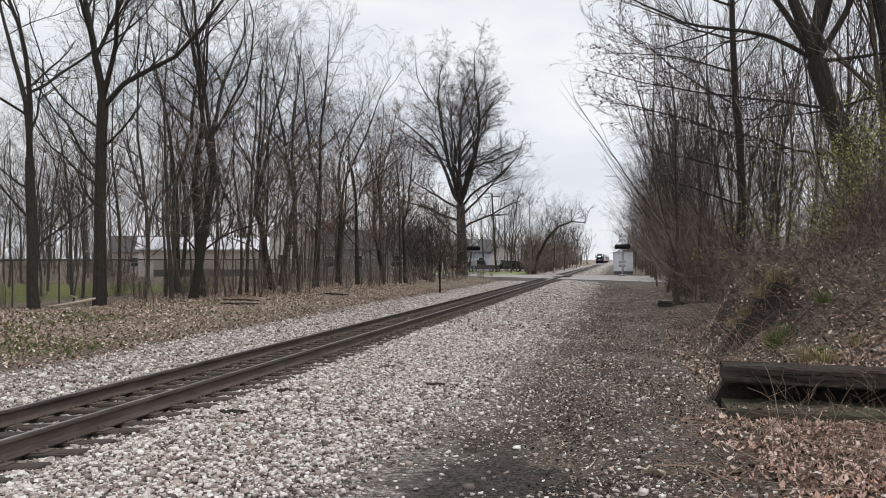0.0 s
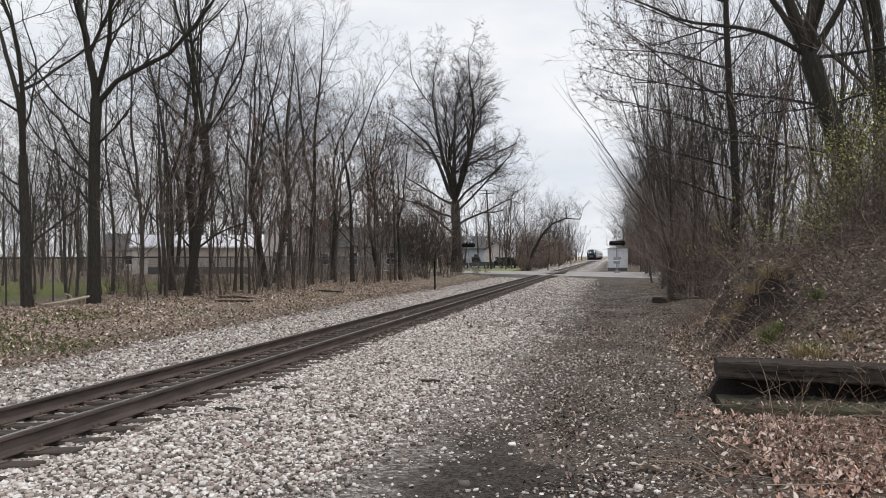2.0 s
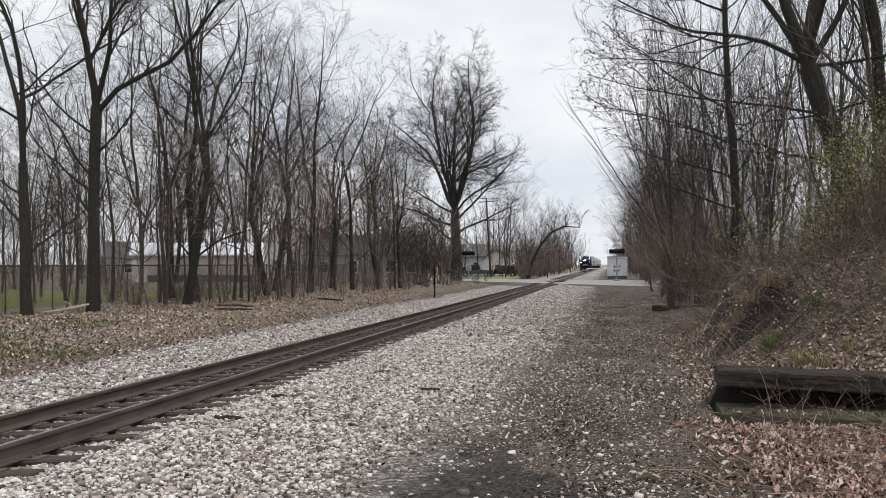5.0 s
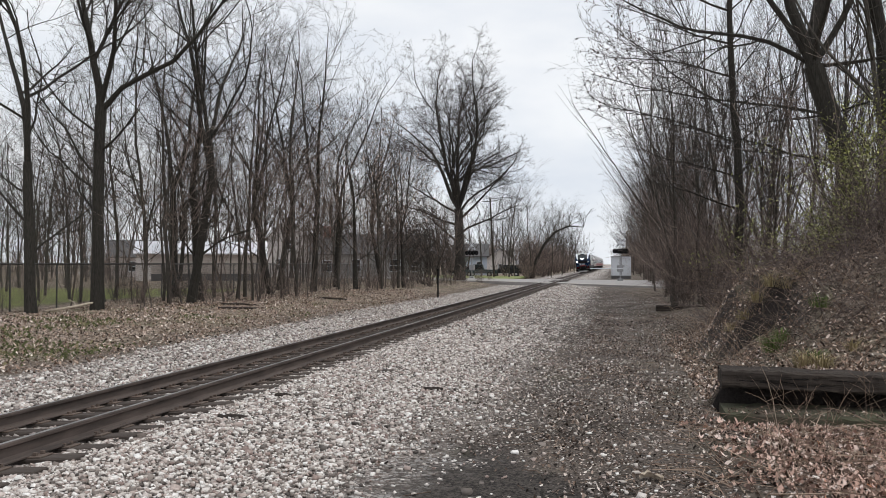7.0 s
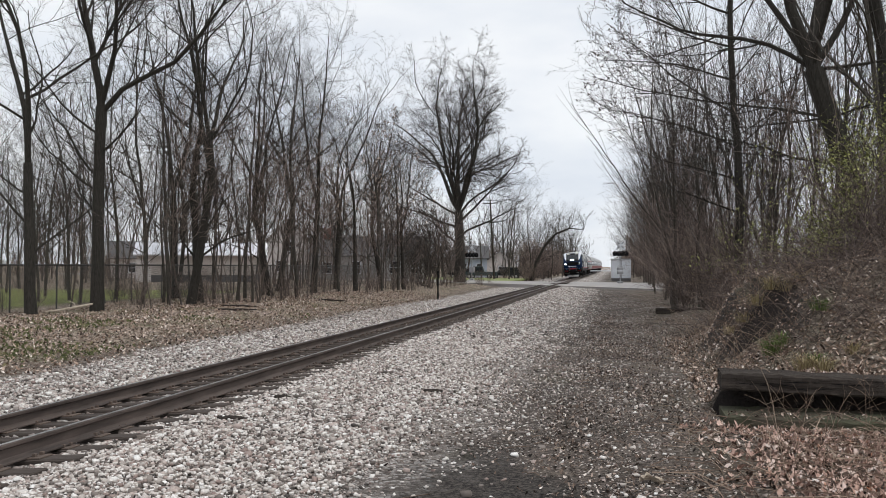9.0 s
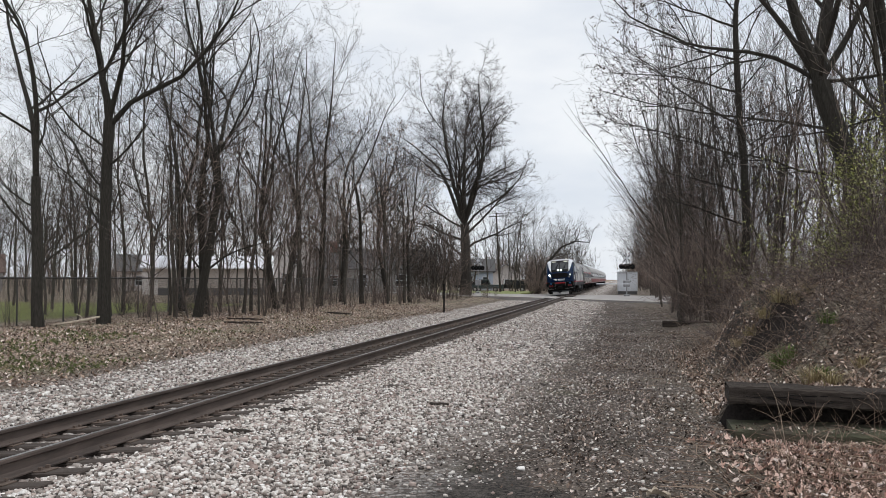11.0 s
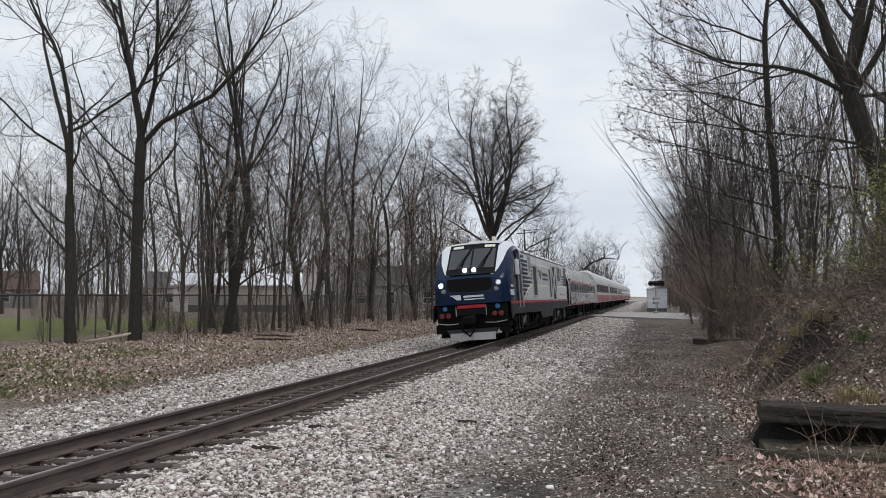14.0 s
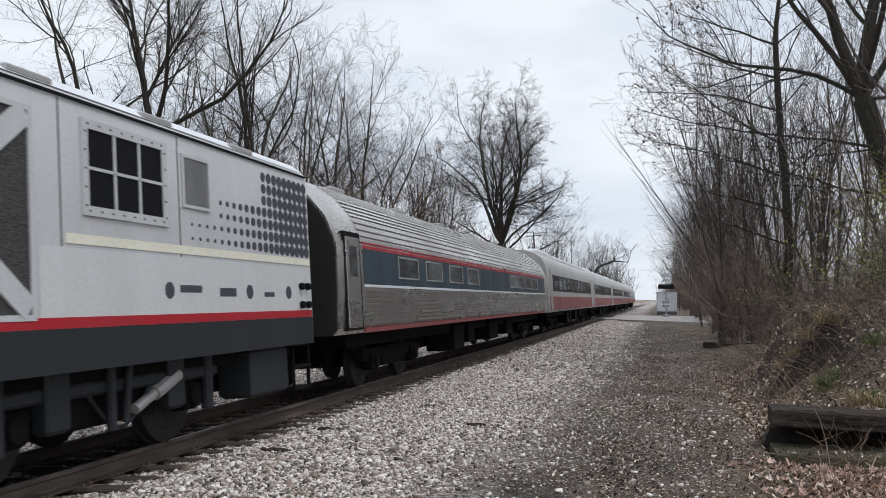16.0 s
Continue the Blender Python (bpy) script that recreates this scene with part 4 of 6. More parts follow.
    for side in (-1, 1):
        part("blue_marker", Shape().disc((side * 0.98, 0.12, 1.28), (0, -1, 0), 0.10, 0.1, 6), BLUE_LAMP, loco, "blue covered connector")
        for x in (0.86, 1.10):
            part("tail_lamp", Shape().disc((side * x, 0.10, 1.02), (0, -1, 0), 0.105, 0.14, 7), RED_LAMP, loco, "red covered connector")
        hr = Shape().rod([(side * 0.5, 0.10, 0.72), (side * 0.9, 0.03, 0.70), (side * 1.3, 0.10, 0.76)], 0.016, 6)
        hr.rod([(side * 0.56, 0.04, 0.98), (side * 0.56, 0.04, 1.36)], 0.014, 6)
        part("handrail", hr, STEEL_L, loco)
        step = Shape().box(side * 1.18 - 0.2, side * 1.18 + 0.2, 0.2, 0.5, 0.38, 0.42).box(side * 1.18 - 0.2, side * 1.18 + 0.2, 0.2, 0.24, 0.42, 0.66)
        part("front_step", step, UNDER, loco)
    cp = Shape().box(-0.17, 0.17, -0.32, 0.3, 0.68, 1.0, 0.05).box(-0.26, 0.20, -0.42, -0.15, 0.66, 0.98, 0.06)
    cp.rod([(0.05, -0.1, 0.8), (0.12, -0.2, 0.45), (-0.05, -0.22, 0.25), (-0.2, -0.12, 0.4)], 0.035, 8)
    cp.rod([(-0.35, 0.0, 0.8), (-0.32, -0.12, 0.5), (-0.2, -0.1, 0.35)], 0.03, 8)
    part("coupler", cp, UNDER, loco, "black knuckle coupler with hoses")
    part("plow_bracket", Shape().panel([(-0.86, 0.1, 0.34), (0.86, 0.1, 0.34), (1.1, 0.3, 0.62), (-1.1, 0.3, 0.62)], (0, 1, 0), 0.1), CHARCOAL, loco)
    plow = Shape()
    for side in (-1, 1):
        plow.panel([(side * 0.012, -0.06, 0.10), (side * 0.84, 0.06, 0.10), (side * 0.84, 0.10, 0.37), (side * 0.012, -0.02, 0.37)], (0, 1, 0), 0.03)
        for x in (0.2, 0.45, 0.7):
            plow.box(side * x - 0.012, side * x + 0.012, -0.05 + 0.14 * x, -0.02 + 0.14 * x, 0.27, 0.33)
    part("pilot_plate", plow, STEEL_L, loco, "worn light grey pilot plate")
    # sill, stripe
    for side in (-1, 1):
        s = Shape()
        s.panel([(side * (W - 0.03), y, z) for y, z in ((0.22, 0.80), (0.8, 0.95), (4.9, 0.95), (5.35, 0.92), (8.4, 0.92), (8.9, 0.62), (12.9, 0.62), (13.6, 0.96), (21.5, 0.96), (21.5, 1.335), (0.22, 1.335))], (side, 0, 0), 0.05)
        part("sill", s, CHARCOAL, loco, "charcoal side sill")
        part("stripe", Shape().box(min(side * (W - 0.03), side * (W + 0.016)), max(side * (W - 0.03), side * (W + 0.016)), 0.24, 21.5, 1.337, 1.432), RED, loco, "red side stripe")
    x = W
    # cab door, handrails, mirror
    d = Shape()
    d.panel([(x, y, z) for y, z in ((1.78, 1.15), (2.66, 1.15), (2.66, 3.2), (2.58, 3.36), (2.4, 3.42), (2.04, 3.42), (1.86, 3.36), (1.78, 3.2))], (1, 0, 0), 0.014)
    door = part("cab_door", d, BLACK, loco, "recessed dark cab door")
    part("door_leaf", Shape().box(x + 0.010, x + 0.024, 1.92, 2.54, 1.45, 3.2), NAVY, door)
    part("door_window", Shape().box(x + 0.016, x + 0.032, 2.02, 2.44, 2.45, 3.05), GLASS, door)
    hr = Shape()
    for y in (1.78, 2.68):
        hr.rod([(x + 0.02, y, 1.15), (x + 0.09, y, 1.2), (x + 0.09, y, 2.85), (x + 0.02, y, 2.9)], 0.018, 6)
    part("grab_rail", hr, STEEL_L, cab, "steel grab rail")
    part("mirror", Shape().box(x + 0.02, x + 0.16, 1.44, 1.66, 2.42, 3.0, 0.02), WHITE, cab, "pale folded mirror")
    part("side_window", Shape().panel([(x - 0.012, y, z) for y, z in ((0.95, 2.45), (1.38, 2.45), (1.38, 3.02), (1.22, 2.92))], (1, 0, 0), 0.02), GLASS, cab)
    part("lettering_bar", Shape().box(x - 0.06, x + 0.002, 0.50, 1.05, 1.64, 1.86).box(x - 0.06, x + 0.002, 0.6, 0.92, 1.94, 2.04), WHITE, cab, "pale bars in place of numbers")
    st2 = Shape()
    for z in (0.32, 0.62, 0.92):
        st2.box(1.28, 1.46, 1.9, 2.55, z - 0.02, z + 0.02)
    st2.box(1.40, 1.44, 1.88, 1.92, 0.3, 1.15).box(1.40, 1.44, 2.53, 2.57, 0.3, 1.15)
    part("cab_steps", st2, UNDER, loco, "black cab steps")
    # dot patterns that fade along the side
    dot = Shape().disc((0, 0, 0), (1, 0, 0), 1.0, 0.008, 11)
    for i in range(len(dot.v)):
        dot.v[i] = (max(-0.004, min(0.004, dot.v[i][0])), dot.v[i][1], dot.v[i][2])
    dots = {NAVY: dot.mesh("dot"), CREST: dot.mesh("dot")}

    def put_dot(mat, y, z, r):
        part("dot", dots[mat], mat, body, at=pose(x + 0.003, y, z) @ Matrix.Diagonal((1, r, r, 1)))

    for i in range(19):
        for j in range(11):
            y, z = 3.2 + 0.17 * i, 1.52 + 0.168 * j
            if z < 1.47 + 0.62 * smooth(3.3, 6.3, y) or (5.0 < y < 5.95 and z > 2.5) or z > 3.27 - max(0, y - 3.3) * 0.11 or y > 6.28:
                continue
            r = 0.080 - 0.012 * (y - 3.2)
            put_dot(NAVY, y, z, r)
    for i in range(20):
        for j in range(7):
            y, z = 18.3 + 0.165 * i, 2.26 + 0.155 * j
            if z > 2.78 + (0.45 if y > 20.1 else 0) or y < 18.95 and z > 2.55:
                continue
            put_dot(CREST, y, z, 0.018 + 0.062 * smooth(18.2, 21, y))
    # cream lines
    for y0, y1, z in ((7.95, 12.35, 3.02), (7.95, 12.35, 2.085), (16.2, 21.52, 2.12)):
        part("cream_line", rect(Shape(), x, y0, y1, z - 0.045, z + 0.045, 0.008), CREAM, body, "cream pinstripe")
    s = Shape()
    arc = [(3.3 + 0.3 * k, 1.44 + 0.62 * math.sin(min(1.0, k / 10) * 1.5708) ** 1.15) for k in range(11)]
    s.loft([[(x + 0.010, y, z - 0.02), (x + 0.010, y, z + 0.08), (x - 0.002, y, z + 0.08), (x - 0.002, y, z - 0.02)] for y, z in arc], True, True)
    part("cream_line", s, CREAM, body, "cream arc")
    s = Shape()
    s.loft([[(x + 0.004, y, 1.433), (x + 0.004, y, max(1.434, z - 0.02))] for y, z in arc], False)
    for y0, y1 in ((6.3, 6.40), (7.80, 12.40), (13.52, 13.62), (15.86, 21.52)):
        s.add([(x + 0.004, y0, 1.433), (x + 0.004, y1, 1.433), (x + 0.004, y1, 2.04), (x + 0.004, y0, 2.04)], [(0, 1, 2, 3)])
    part("swept_panel", s, PALE, body, "pale lower panel under the cream line")
    # vents, grilles and windows
    bolt = Shape().disc((0, 0, 0), (1, 0, 0), 0.012, 0.008, 6).mesh("bolt")
    def opening(name, y0, y1, z0, z1, mat, label, border=0.06, bolts=True):
        f = part(name, frame_of(Shape(), x, y0, y1, z0, z1, border, 0.024), SILVER, loco, label)
        part("infill", Shape().box(x - 0.02, x + 0.008, y0, y1, z0, z1), mat, f)
        if bolts:
            b = border * 0.5
            at = [(y0 + 0.17 * k, z) for k in range(int((y1 - y0) / 0.17) + 1) for z in (z0 - b, z1 + b)]
            at += [(y, z0 + 0.17 * k) for k in range(int((z1 - z0) / 0.17) + 1) for y in (y0 - b, y1 + b)]
            for y, z in at:
                part("bolt", bolt, CHARCOAL, f, at=pose(x + 0.026, y, z))
        return f

    f = opening("louver", 5.12, 5.78, 2.62, 3.26, CHARCOAL, "small louvered vent", 0.03, False)
    s = Shape()
    for k in range(13):
        s.box(x, x + 0.016, 5.14 + 0.05 * k, 5.16 + 0.05 * k, 2.62, 3.26)
    part("slats", s, STEEL_L, f)
    f = opening("grille", 6.52, 7.68, 1.64, 2.92, MESH, "large bolted mesh grille", 0.10)
    f = opening("grille", 12.62, 13.3, 1.56, 2.95, MESH, "tall narrow mesh grille", 0.05, False)
    f = opening("grille", 13.72, 15.75, 1.46, 3.14, MESH, "mesh grille behind a crossed frame", 0.05, False)
    s = Shape()
    for a, b in (((13.75, 1.50), (15.72, 3.12)), ((13.75, 3.12), (15.72, 1.50))):
        dy, dz = b[0] - a[0], b[1] - a[1]
        l = math.hypot(dy, dz)
        ny, nz = -dz / l * 0.10, dy / l * 0.10
        s.panel([(x, a[0] + ny, a[1] + nz), (x, b[0] + ny, b[1] + nz), (x, b[0] - ny, b[1] - nz), (x, a[0] - ny, a[1] - nz)], (1, 0, 0), 0.03)
    part("cross_brace", s, SILVER, f, "silver crossed braces")
    f = opening("grille", 16.52, 17.72, 2.43, 3.14, BLACK, "bolted vent of six dark panes", 0.09)
    s = Shape().box(x, x + 0.02, 16.52, 17.72, 2.765, 2.795)
    for y in (16.92, 17.32):
        s.box(x, x + 0.02, y - 0.018, y + 0.018, 2.43, 3.14)
    part("bars", s, SILVER, f)
    f = opening("louver", 18.14, 18.66, 2.62, 3.14, CHARCOAL, "small louvered vent", 0.035, False)
    s = Shape()
    for k in range(11):
        s.box(x, x + 0.016, 18.16 + 0.046 * k, 18.178 + 0.046 * k, 2.62, 3.14)
    part("slats", s, STEEL_L, f)
    # emblem and bars on the side
    vanes = (((8.30, 2.757), (8.51, 2.80), (8.92, 2.813), (9.389, 2.77), (9.065, 2.757), (8.735, 2.722), (8.49, 2.65)),
             ((8.636, 2.605), (8.92, 2.70), (9.312, 2.754), (9.796, 2.766), (9.466, 2.718), (9.137, 2.622), (8.897, 2.496)),
             ((9.006, 2.454), (9.262, 2.60), (9.624, 2.713), (10.03, 2.788), (9.678, 2.674), (9.44, 2.513), (9.322, 2.363)))
    for edge in vanes:
        s = Shape().panel([(x, a, b) for a, b in edge], (1, 0, 0), 0.006)
        part("emblem", s, CREST, body, "dark swept emblem vane")
    for z0, z1 in ((2.56, 2.70), (2.36, 2.46)):
        part("lettering_bar", Shape().box(x, x + 0.006, 9.97, 12.05, z0, z1), CREST, body, "dark bar of side lettering")
    s = Shape()
    for y0, y1, z0, z1 in ((18.0, 18.45, 1.66, 1.74), (18.85, 19.25, 1.62, 1.72), (20.0, 20.3, 1.62, 1.68)):
        s.box(x, x + 0.006, y0, y1, z0, z1)
    for y in (17.8, 19.6, 20.75):
        s.disc((x + 0.003, y, 1.68), (1, 0, 0), 0.09, 0.008, 14)
    part("small_emblem", s, CREST, body, "row of small round emblems")
    # panel seams
    for y in (6.1, 8.0, 12.42, 13.5, 16.15, 18.05):
        part("seam", Shape().box(x, x + 0.003, y - 0.008, y + 0.008, 1.44, 3.35), CHARCOAL, body)
    # rear end, steps and underfloor
    re = Shape().box(-1.2, 1.2, 21.5, 21.7, 0.9, 3.3, 0.05).box(-0.5, 0.5, 21.6, 22.3, 1.2, 3.1, 0.05)
    part("gangway", re, UNDER, loco)
    st3 = Shape()
    for z in (0.35, 0.65, 0.95):
        st3.box(1.2, 1.44, 20.95, 21.5, z - 0.02, z + 0.02)
    st3.box(1.38, 1.42, 20.93, 20.97, 0.33, 1.3).box(1.38, 1.42, 21.46, 21.5, 0.33, 1.5)
    part("rear_steps", st3, UNDER, loco)
    part("battery_box", Shape().box(0.9, 1.38, 19.75, 20.85, 0.36, 0.96, 0.04), CHARCOAL, loco, "grey equipment box")
    hk = Shape()
    for z in (1.46, 1.72):
        for y in (21.15, 21.36):
            hk.box(x, x + 0.07, y - 0.05, y + 0.05, z, z + 0.10, 0.02)
    part("rear_brackets", hk, BLACK, loco)
    part("fuel_tank", Shape().loft([[(a * 1.4, y, 0.62), (a * 1.32, y, 0.36), (a * 0.9, y, 0.24), (-a * 0.9, y, 0.24), (-a * 1.32, y, 0.36), (-a * 1.4, y, 0.62), (-a * 1.4, y, 0.95), (a * 1.4, y, 0.95)] for y, a in ((8.9, 0.95), (9.0, 1), (12.8, 1), (12.9, 0.95))], True, True), UNDER, loco, "dark belly tank")
    uf = Shape().box(-1.2, 1.2, 1.2, 21.4, 0.80, 1.0)
    # the long far-side plate is added only to block light under the body
    uf.box(-1.3, 1.25, 6.3, 8.9, 0.34, 0.95, 0.05).box(-1.35, -1.0, 0.8, 21.3, 0.20, 0.95).box(-0.6, 0.6, 2.0, 20.5, 0.42, 0.85)
    uf.box(0.9, 1.36, 6.6, 8.3, 0.5, 0.92, 0.06).rod([(1.3, 7.0, 0.72), (1.3, 8.1, 0.72)], 0.16, 12)
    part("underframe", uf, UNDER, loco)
    ra = Shape()
    for a, b, c in ((-0.55, 2.3, 3.83), (0.62, 2.6, 3.82)):
        ra.box(a - 0.08, a + 0.08, b - 0.1, b + 0.1, c, c + 0.14, 0.03)
    ra.rod([(0.1, 3.6, 3.8), (0.1, 3.6, 4.05)], 0.015, 5)
    part("roof_beacon", ra, STEEL_L, cab, "small roof antenna")
    part("roof_beacon", Shape().rod([(0.62, 2.35, 3.80), (0.62, 2.35, 3.96), (0.62, 2.35, 3.99)], [0.085, 0.08, 0.06], 12), CREAM, cab, "cream cylindrical roof beacon")
    part("cab_hatch", Shape().panel([(-0.42, 1.62, 3.655), (0.42, 1.62, 3.655), (0.34, 2.3, 3.85), (-0.34, 2.3, 3.85)], (0, -0.3, 0.95), 0.02), SILVER, cab)
    bogie(loco, 2.75, 5.55, 0.52, True)
    bogie(loco, 15.9, 18.7, 0.52, True)
    return loco


def fluted(pts, z0, z1, pitch, depth):
    """Adds flutes to a half profile between two heights."""
    out = []
    for (xa, za), (xb, zb) in zip(pts, pts[1:]):
        out.append((xa, za))
        if za >= z0 - 1e-6 and zb <= z1 + 1e-6:
            n = max(1, int(math.hypot(xb - xa, zb - za) / pitch))
            nx, nz = (zb - za), -(xb - xa)
            l = math.hypot(nx, nz)
            for k in range(n):
                for f, o in ((0.15, 0), (0.3, depth), (0.7, depth), (0.85, 0)):
                    t = (k + f) / n
                    out.append((xa + (xb - xa) * t + nx / l * o, za + (zb - za) * t + nz / l * o))
    out.append(pts[-1])
    return out


def coach_under(car, length, lat=1.3):
    s = Shape().box(-1.2, 1.2, 1.2, length - 1.2, 0.78, 1.02).box(-0.5, 0.5, 2.0, length - 2.0, 0.45, 0.8)
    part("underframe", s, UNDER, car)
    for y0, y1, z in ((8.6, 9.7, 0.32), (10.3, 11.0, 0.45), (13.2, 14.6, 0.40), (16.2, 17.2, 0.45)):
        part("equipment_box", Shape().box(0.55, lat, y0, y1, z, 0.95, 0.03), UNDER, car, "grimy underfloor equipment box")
    cp = Shape()
    for y in (-0.5, length - 0.2):
        cp.box(-0.16, 0.16, y, y + 0.7, 0.7, 0.95, 0.04)
    part("coupler", cp, UNDER, car)


def cafe_car():
    """The fluted stainless coach behind the locomotive."""
    car = thing("coach", "fluted stainless steel coach with a blue window band", "train car", "cars of the train")
    L = 25.6
    pts = [(1.46, 1.02), (1.55, 1.12), (1.585, 1.78), (1.59, 2.46), (1.56, 2.62), (1.42, 2.98), (1.16, 3.32), (0.82, 3.58), (0.42, 3.73), (0.0, 3.78)]
    half = fluted(fluted(pts, 1.12, 1.78, 0.075, 0.022), 2.60, 3.75, 0.10, 0.02)
    ring = half + [(-a, b) for a, b in half[-2::-1]]
    part("body", Shape().loft([[(a, y, b) for a, b in ring] for y in (1.15, L - 1.15)], True, True), STAINLESS, car, "horizontally fluted stainless body")
    plain = pts + [(-a, b) for a, b in pts[-2::-1]]
    for y0, y1 in ((0.1, 1.16), (L - 1.16, L - 0.1)):
        part("end_cap", Shape().loft([[(a * k, y, 1.02 + (b - 1.02) * k) for a, b in plain] for y, k in (((y0, 0.97), (y0 + 0.2, 1.0), (y1, 1.0)) if y0 < 5 else ((y0, 1.0), (y1 - 0.2, 1.0), (y1, 0.97)))], True, True), STAINLESS, car, "smooth end of the coach", True)
        e = y0 if y0 < 5 else y1
        s = -1 if y0 < 5 else 1
        part("end_wall", Shape().loft([[(a * 0.955, e + o * s, 1.02 + (b - 1.02) * 0.955) for a, b in plain] for o in (-0.02, 0.03)], True, True), VESTIBULE, car)
        part("gangway", Shape().box(-0.55, 0.55, min(e, e + 0.4 * s), max(e, e + 0.4 * s), 1.0, 3.2, 0.06), UNDER, car)
    x = 1.585
    part("window_band", Shape().box(x - 0.02, x + 0.014, 1.2, L - 1.2, 1.84, 2.44), BAND_BLUE, car, "blue grey window band")
    part("band_line", Shape().box(x - 0.02, x + 0.018, 1.2, L - 1.2, 1.79, 1.835), WHITE, car, "white line below the band")
    part("band_line", Shape().box(x - 0.03, x + 0.012, 1.2, L - 1.2, 2.445, 2.50), RED, car, "red line above the band")
    part("band_line", Shape().box(x - 0.05, x + 0.006, 1.2, L - 1.2, 2.53, 2.555), RED, car, "red line above the band")
    for y0 in (3.2, 5.2, 7.3, 9.3, 15.8, 17.5, 19.2, 20.9):
        f = part("window", frame_of(Shape(), x + 0.005, y0, y0 + 1.35, 2.0, 2.37, 0.03, 0.022), STEEL_L, car)
        part("pane", Shape().box(x, x + 0.018, y0, y0 + 1.35, 2.0, 2.37), GLASS, f, "dark window pane")
    dr = Shape().box(1.55, 1.602, 0.36, 0.98, 1.12, 2.60, 0.01)
    d = part("door", dr, STAINLESS, car, "steel end door")
    part("door_seal", Shape().box(1.5, 1.592, 0.29, 1.05, 1.08, 2.68), BLACK, car)
    part("door_window", Shape().box(1.59, 1.61, 0.5, 0.84, 1.95, 2.45), GLASS, d)
    s = Shape()
    for k in range(6):
        s.box(0.45, 0.8, 2.0 + k * 3.9, 2.6 + k * 3.9, 3.5, 3.70, 0.03)
    part("roof_vent", s, STEEL_L, car)
    part("rust_line", Shape().box(x - 0.05, x - 0.02, 1.2, L - 1.2, 1.02, 1.10), CAR_RED, car)
    coach_under(car, L)
    bogie(car, 2.8, 5.4, 0.46)
    bogie(car, L - 5.4, L - 2.8, 0.46)
    return car


def red_coach():
    """A smooth-sided coach, silver above and red below the windows."""
    car = thing("coach", "silver coach with dark windows and faded red lower side", "train car", "cars of the train")
    L = 25.5
    pts = [(1.50, 1.0), (1.55, 1.2), (1.56, 2.9), (1.50, 3.2), (1.34, 3.5), (1.05, 3.72), (0.6, 3.9), (0.0, 3.95)]
    ring = pts + [(-a, b) for a, b in pts[-2::-1]]
    part("body", Shape().loft([[(a * k, y, b) for a, b in ring] for y, k in ((0, 0.96), (0.25, 1), (L - 0.25, 1), (L, 0.96))], True, True), CAR_SILVER, car, "smooth silver coach body", True)
    x = 1.555
    part("lower_band", Shape().box(x - 0.03, x + 0.014, 0.3, L - 0.3, 1.08, 1.72), CAR_RED, car, "faded red lower side")
    part("window_band", Shape().box(x - 0.03, x + 0.012, 1.6, L - 1.6, 1.98, 2.74), CHARCOAL, car, "charcoal window band")
    for k in range(11):
        y0 = 2.2 + k * 1.95
        f = part("window", frame_of(Shape(), x + 0.004, y0, y0 + 1.35, 2.06, 2.66, 0.03, 0.018), CHARCOAL, car)
        part("pane", Shape().box(x, x + 0.018, y0, y0 + 1.35, 2.06, 2.66), GLASS, f)
    for y0 in (0.5, L - 1.25):
        part("door", Shape().box(x - 0.02, x + 0.016, y0, y0 + 0.75, 1.1, 3.0), STEEL_L, car)
    part("gangway", Shape().box(-0.6, 0.6, -0.45, L + 0.45, 1.0, 3.3, 0.05), UNDER, car)
    part("roof_pod", Shape().box(-0.9, 0.9, 2.0, 7.0, 3.7, 4.06, 0.08), ROOF, car)
    part("roof_strip", Shape().box(-1.0, 1.0, 7.4, L - 1.0, 3.72, 3.94, 0.06), ROOF, car)
    coach_under(car, L, 1.35)
    for a in (2.6, L - 5.2):
        bogie(car, a, a + 2.6, 0.46)
    return car


TRAIN = [(locomotive(), 0.0), (cafe_car(), 22.4)]
SPIN = list(SPINNING)
first = red_coach()
TRAIN.append((first, 48.6))
for k in range(4):
    TRAIN.append((copy_thing(first, pose(0, 0, 0)), 74.6 + 26 * k))




# ================= the bank, its timbers and litter =================
def old_timber(name, dark, light, moss=0.0):
    m = Mat(name, 0.95, 0, 0.2)
    g = m.noise(16, 6, 0.7, m.scaled(m.co, (0.07, 1, 1)))
    c = m.ramp(g, (0.3, dark), (0.7, light))
    if moss:
        c = m.mix(m.ramp(m.noise(2.2, 5, 0.65), (0.40, (0, 0, 0)), (0.62, (moss,) * 3)), c, (0.085, 0.105, 0.055))
    return m.color(c).bump(g, 1.0, 0.03).m


TIMBER = old_timber("old_timber", (0.011, 0.009, 0.008), (0.085, 0.069, 0.058))
MOSSY = old_timber("mossy_concrete", (0.032, 0.027, 0.021), (0.13, 0.108, 0.083), 0.45)


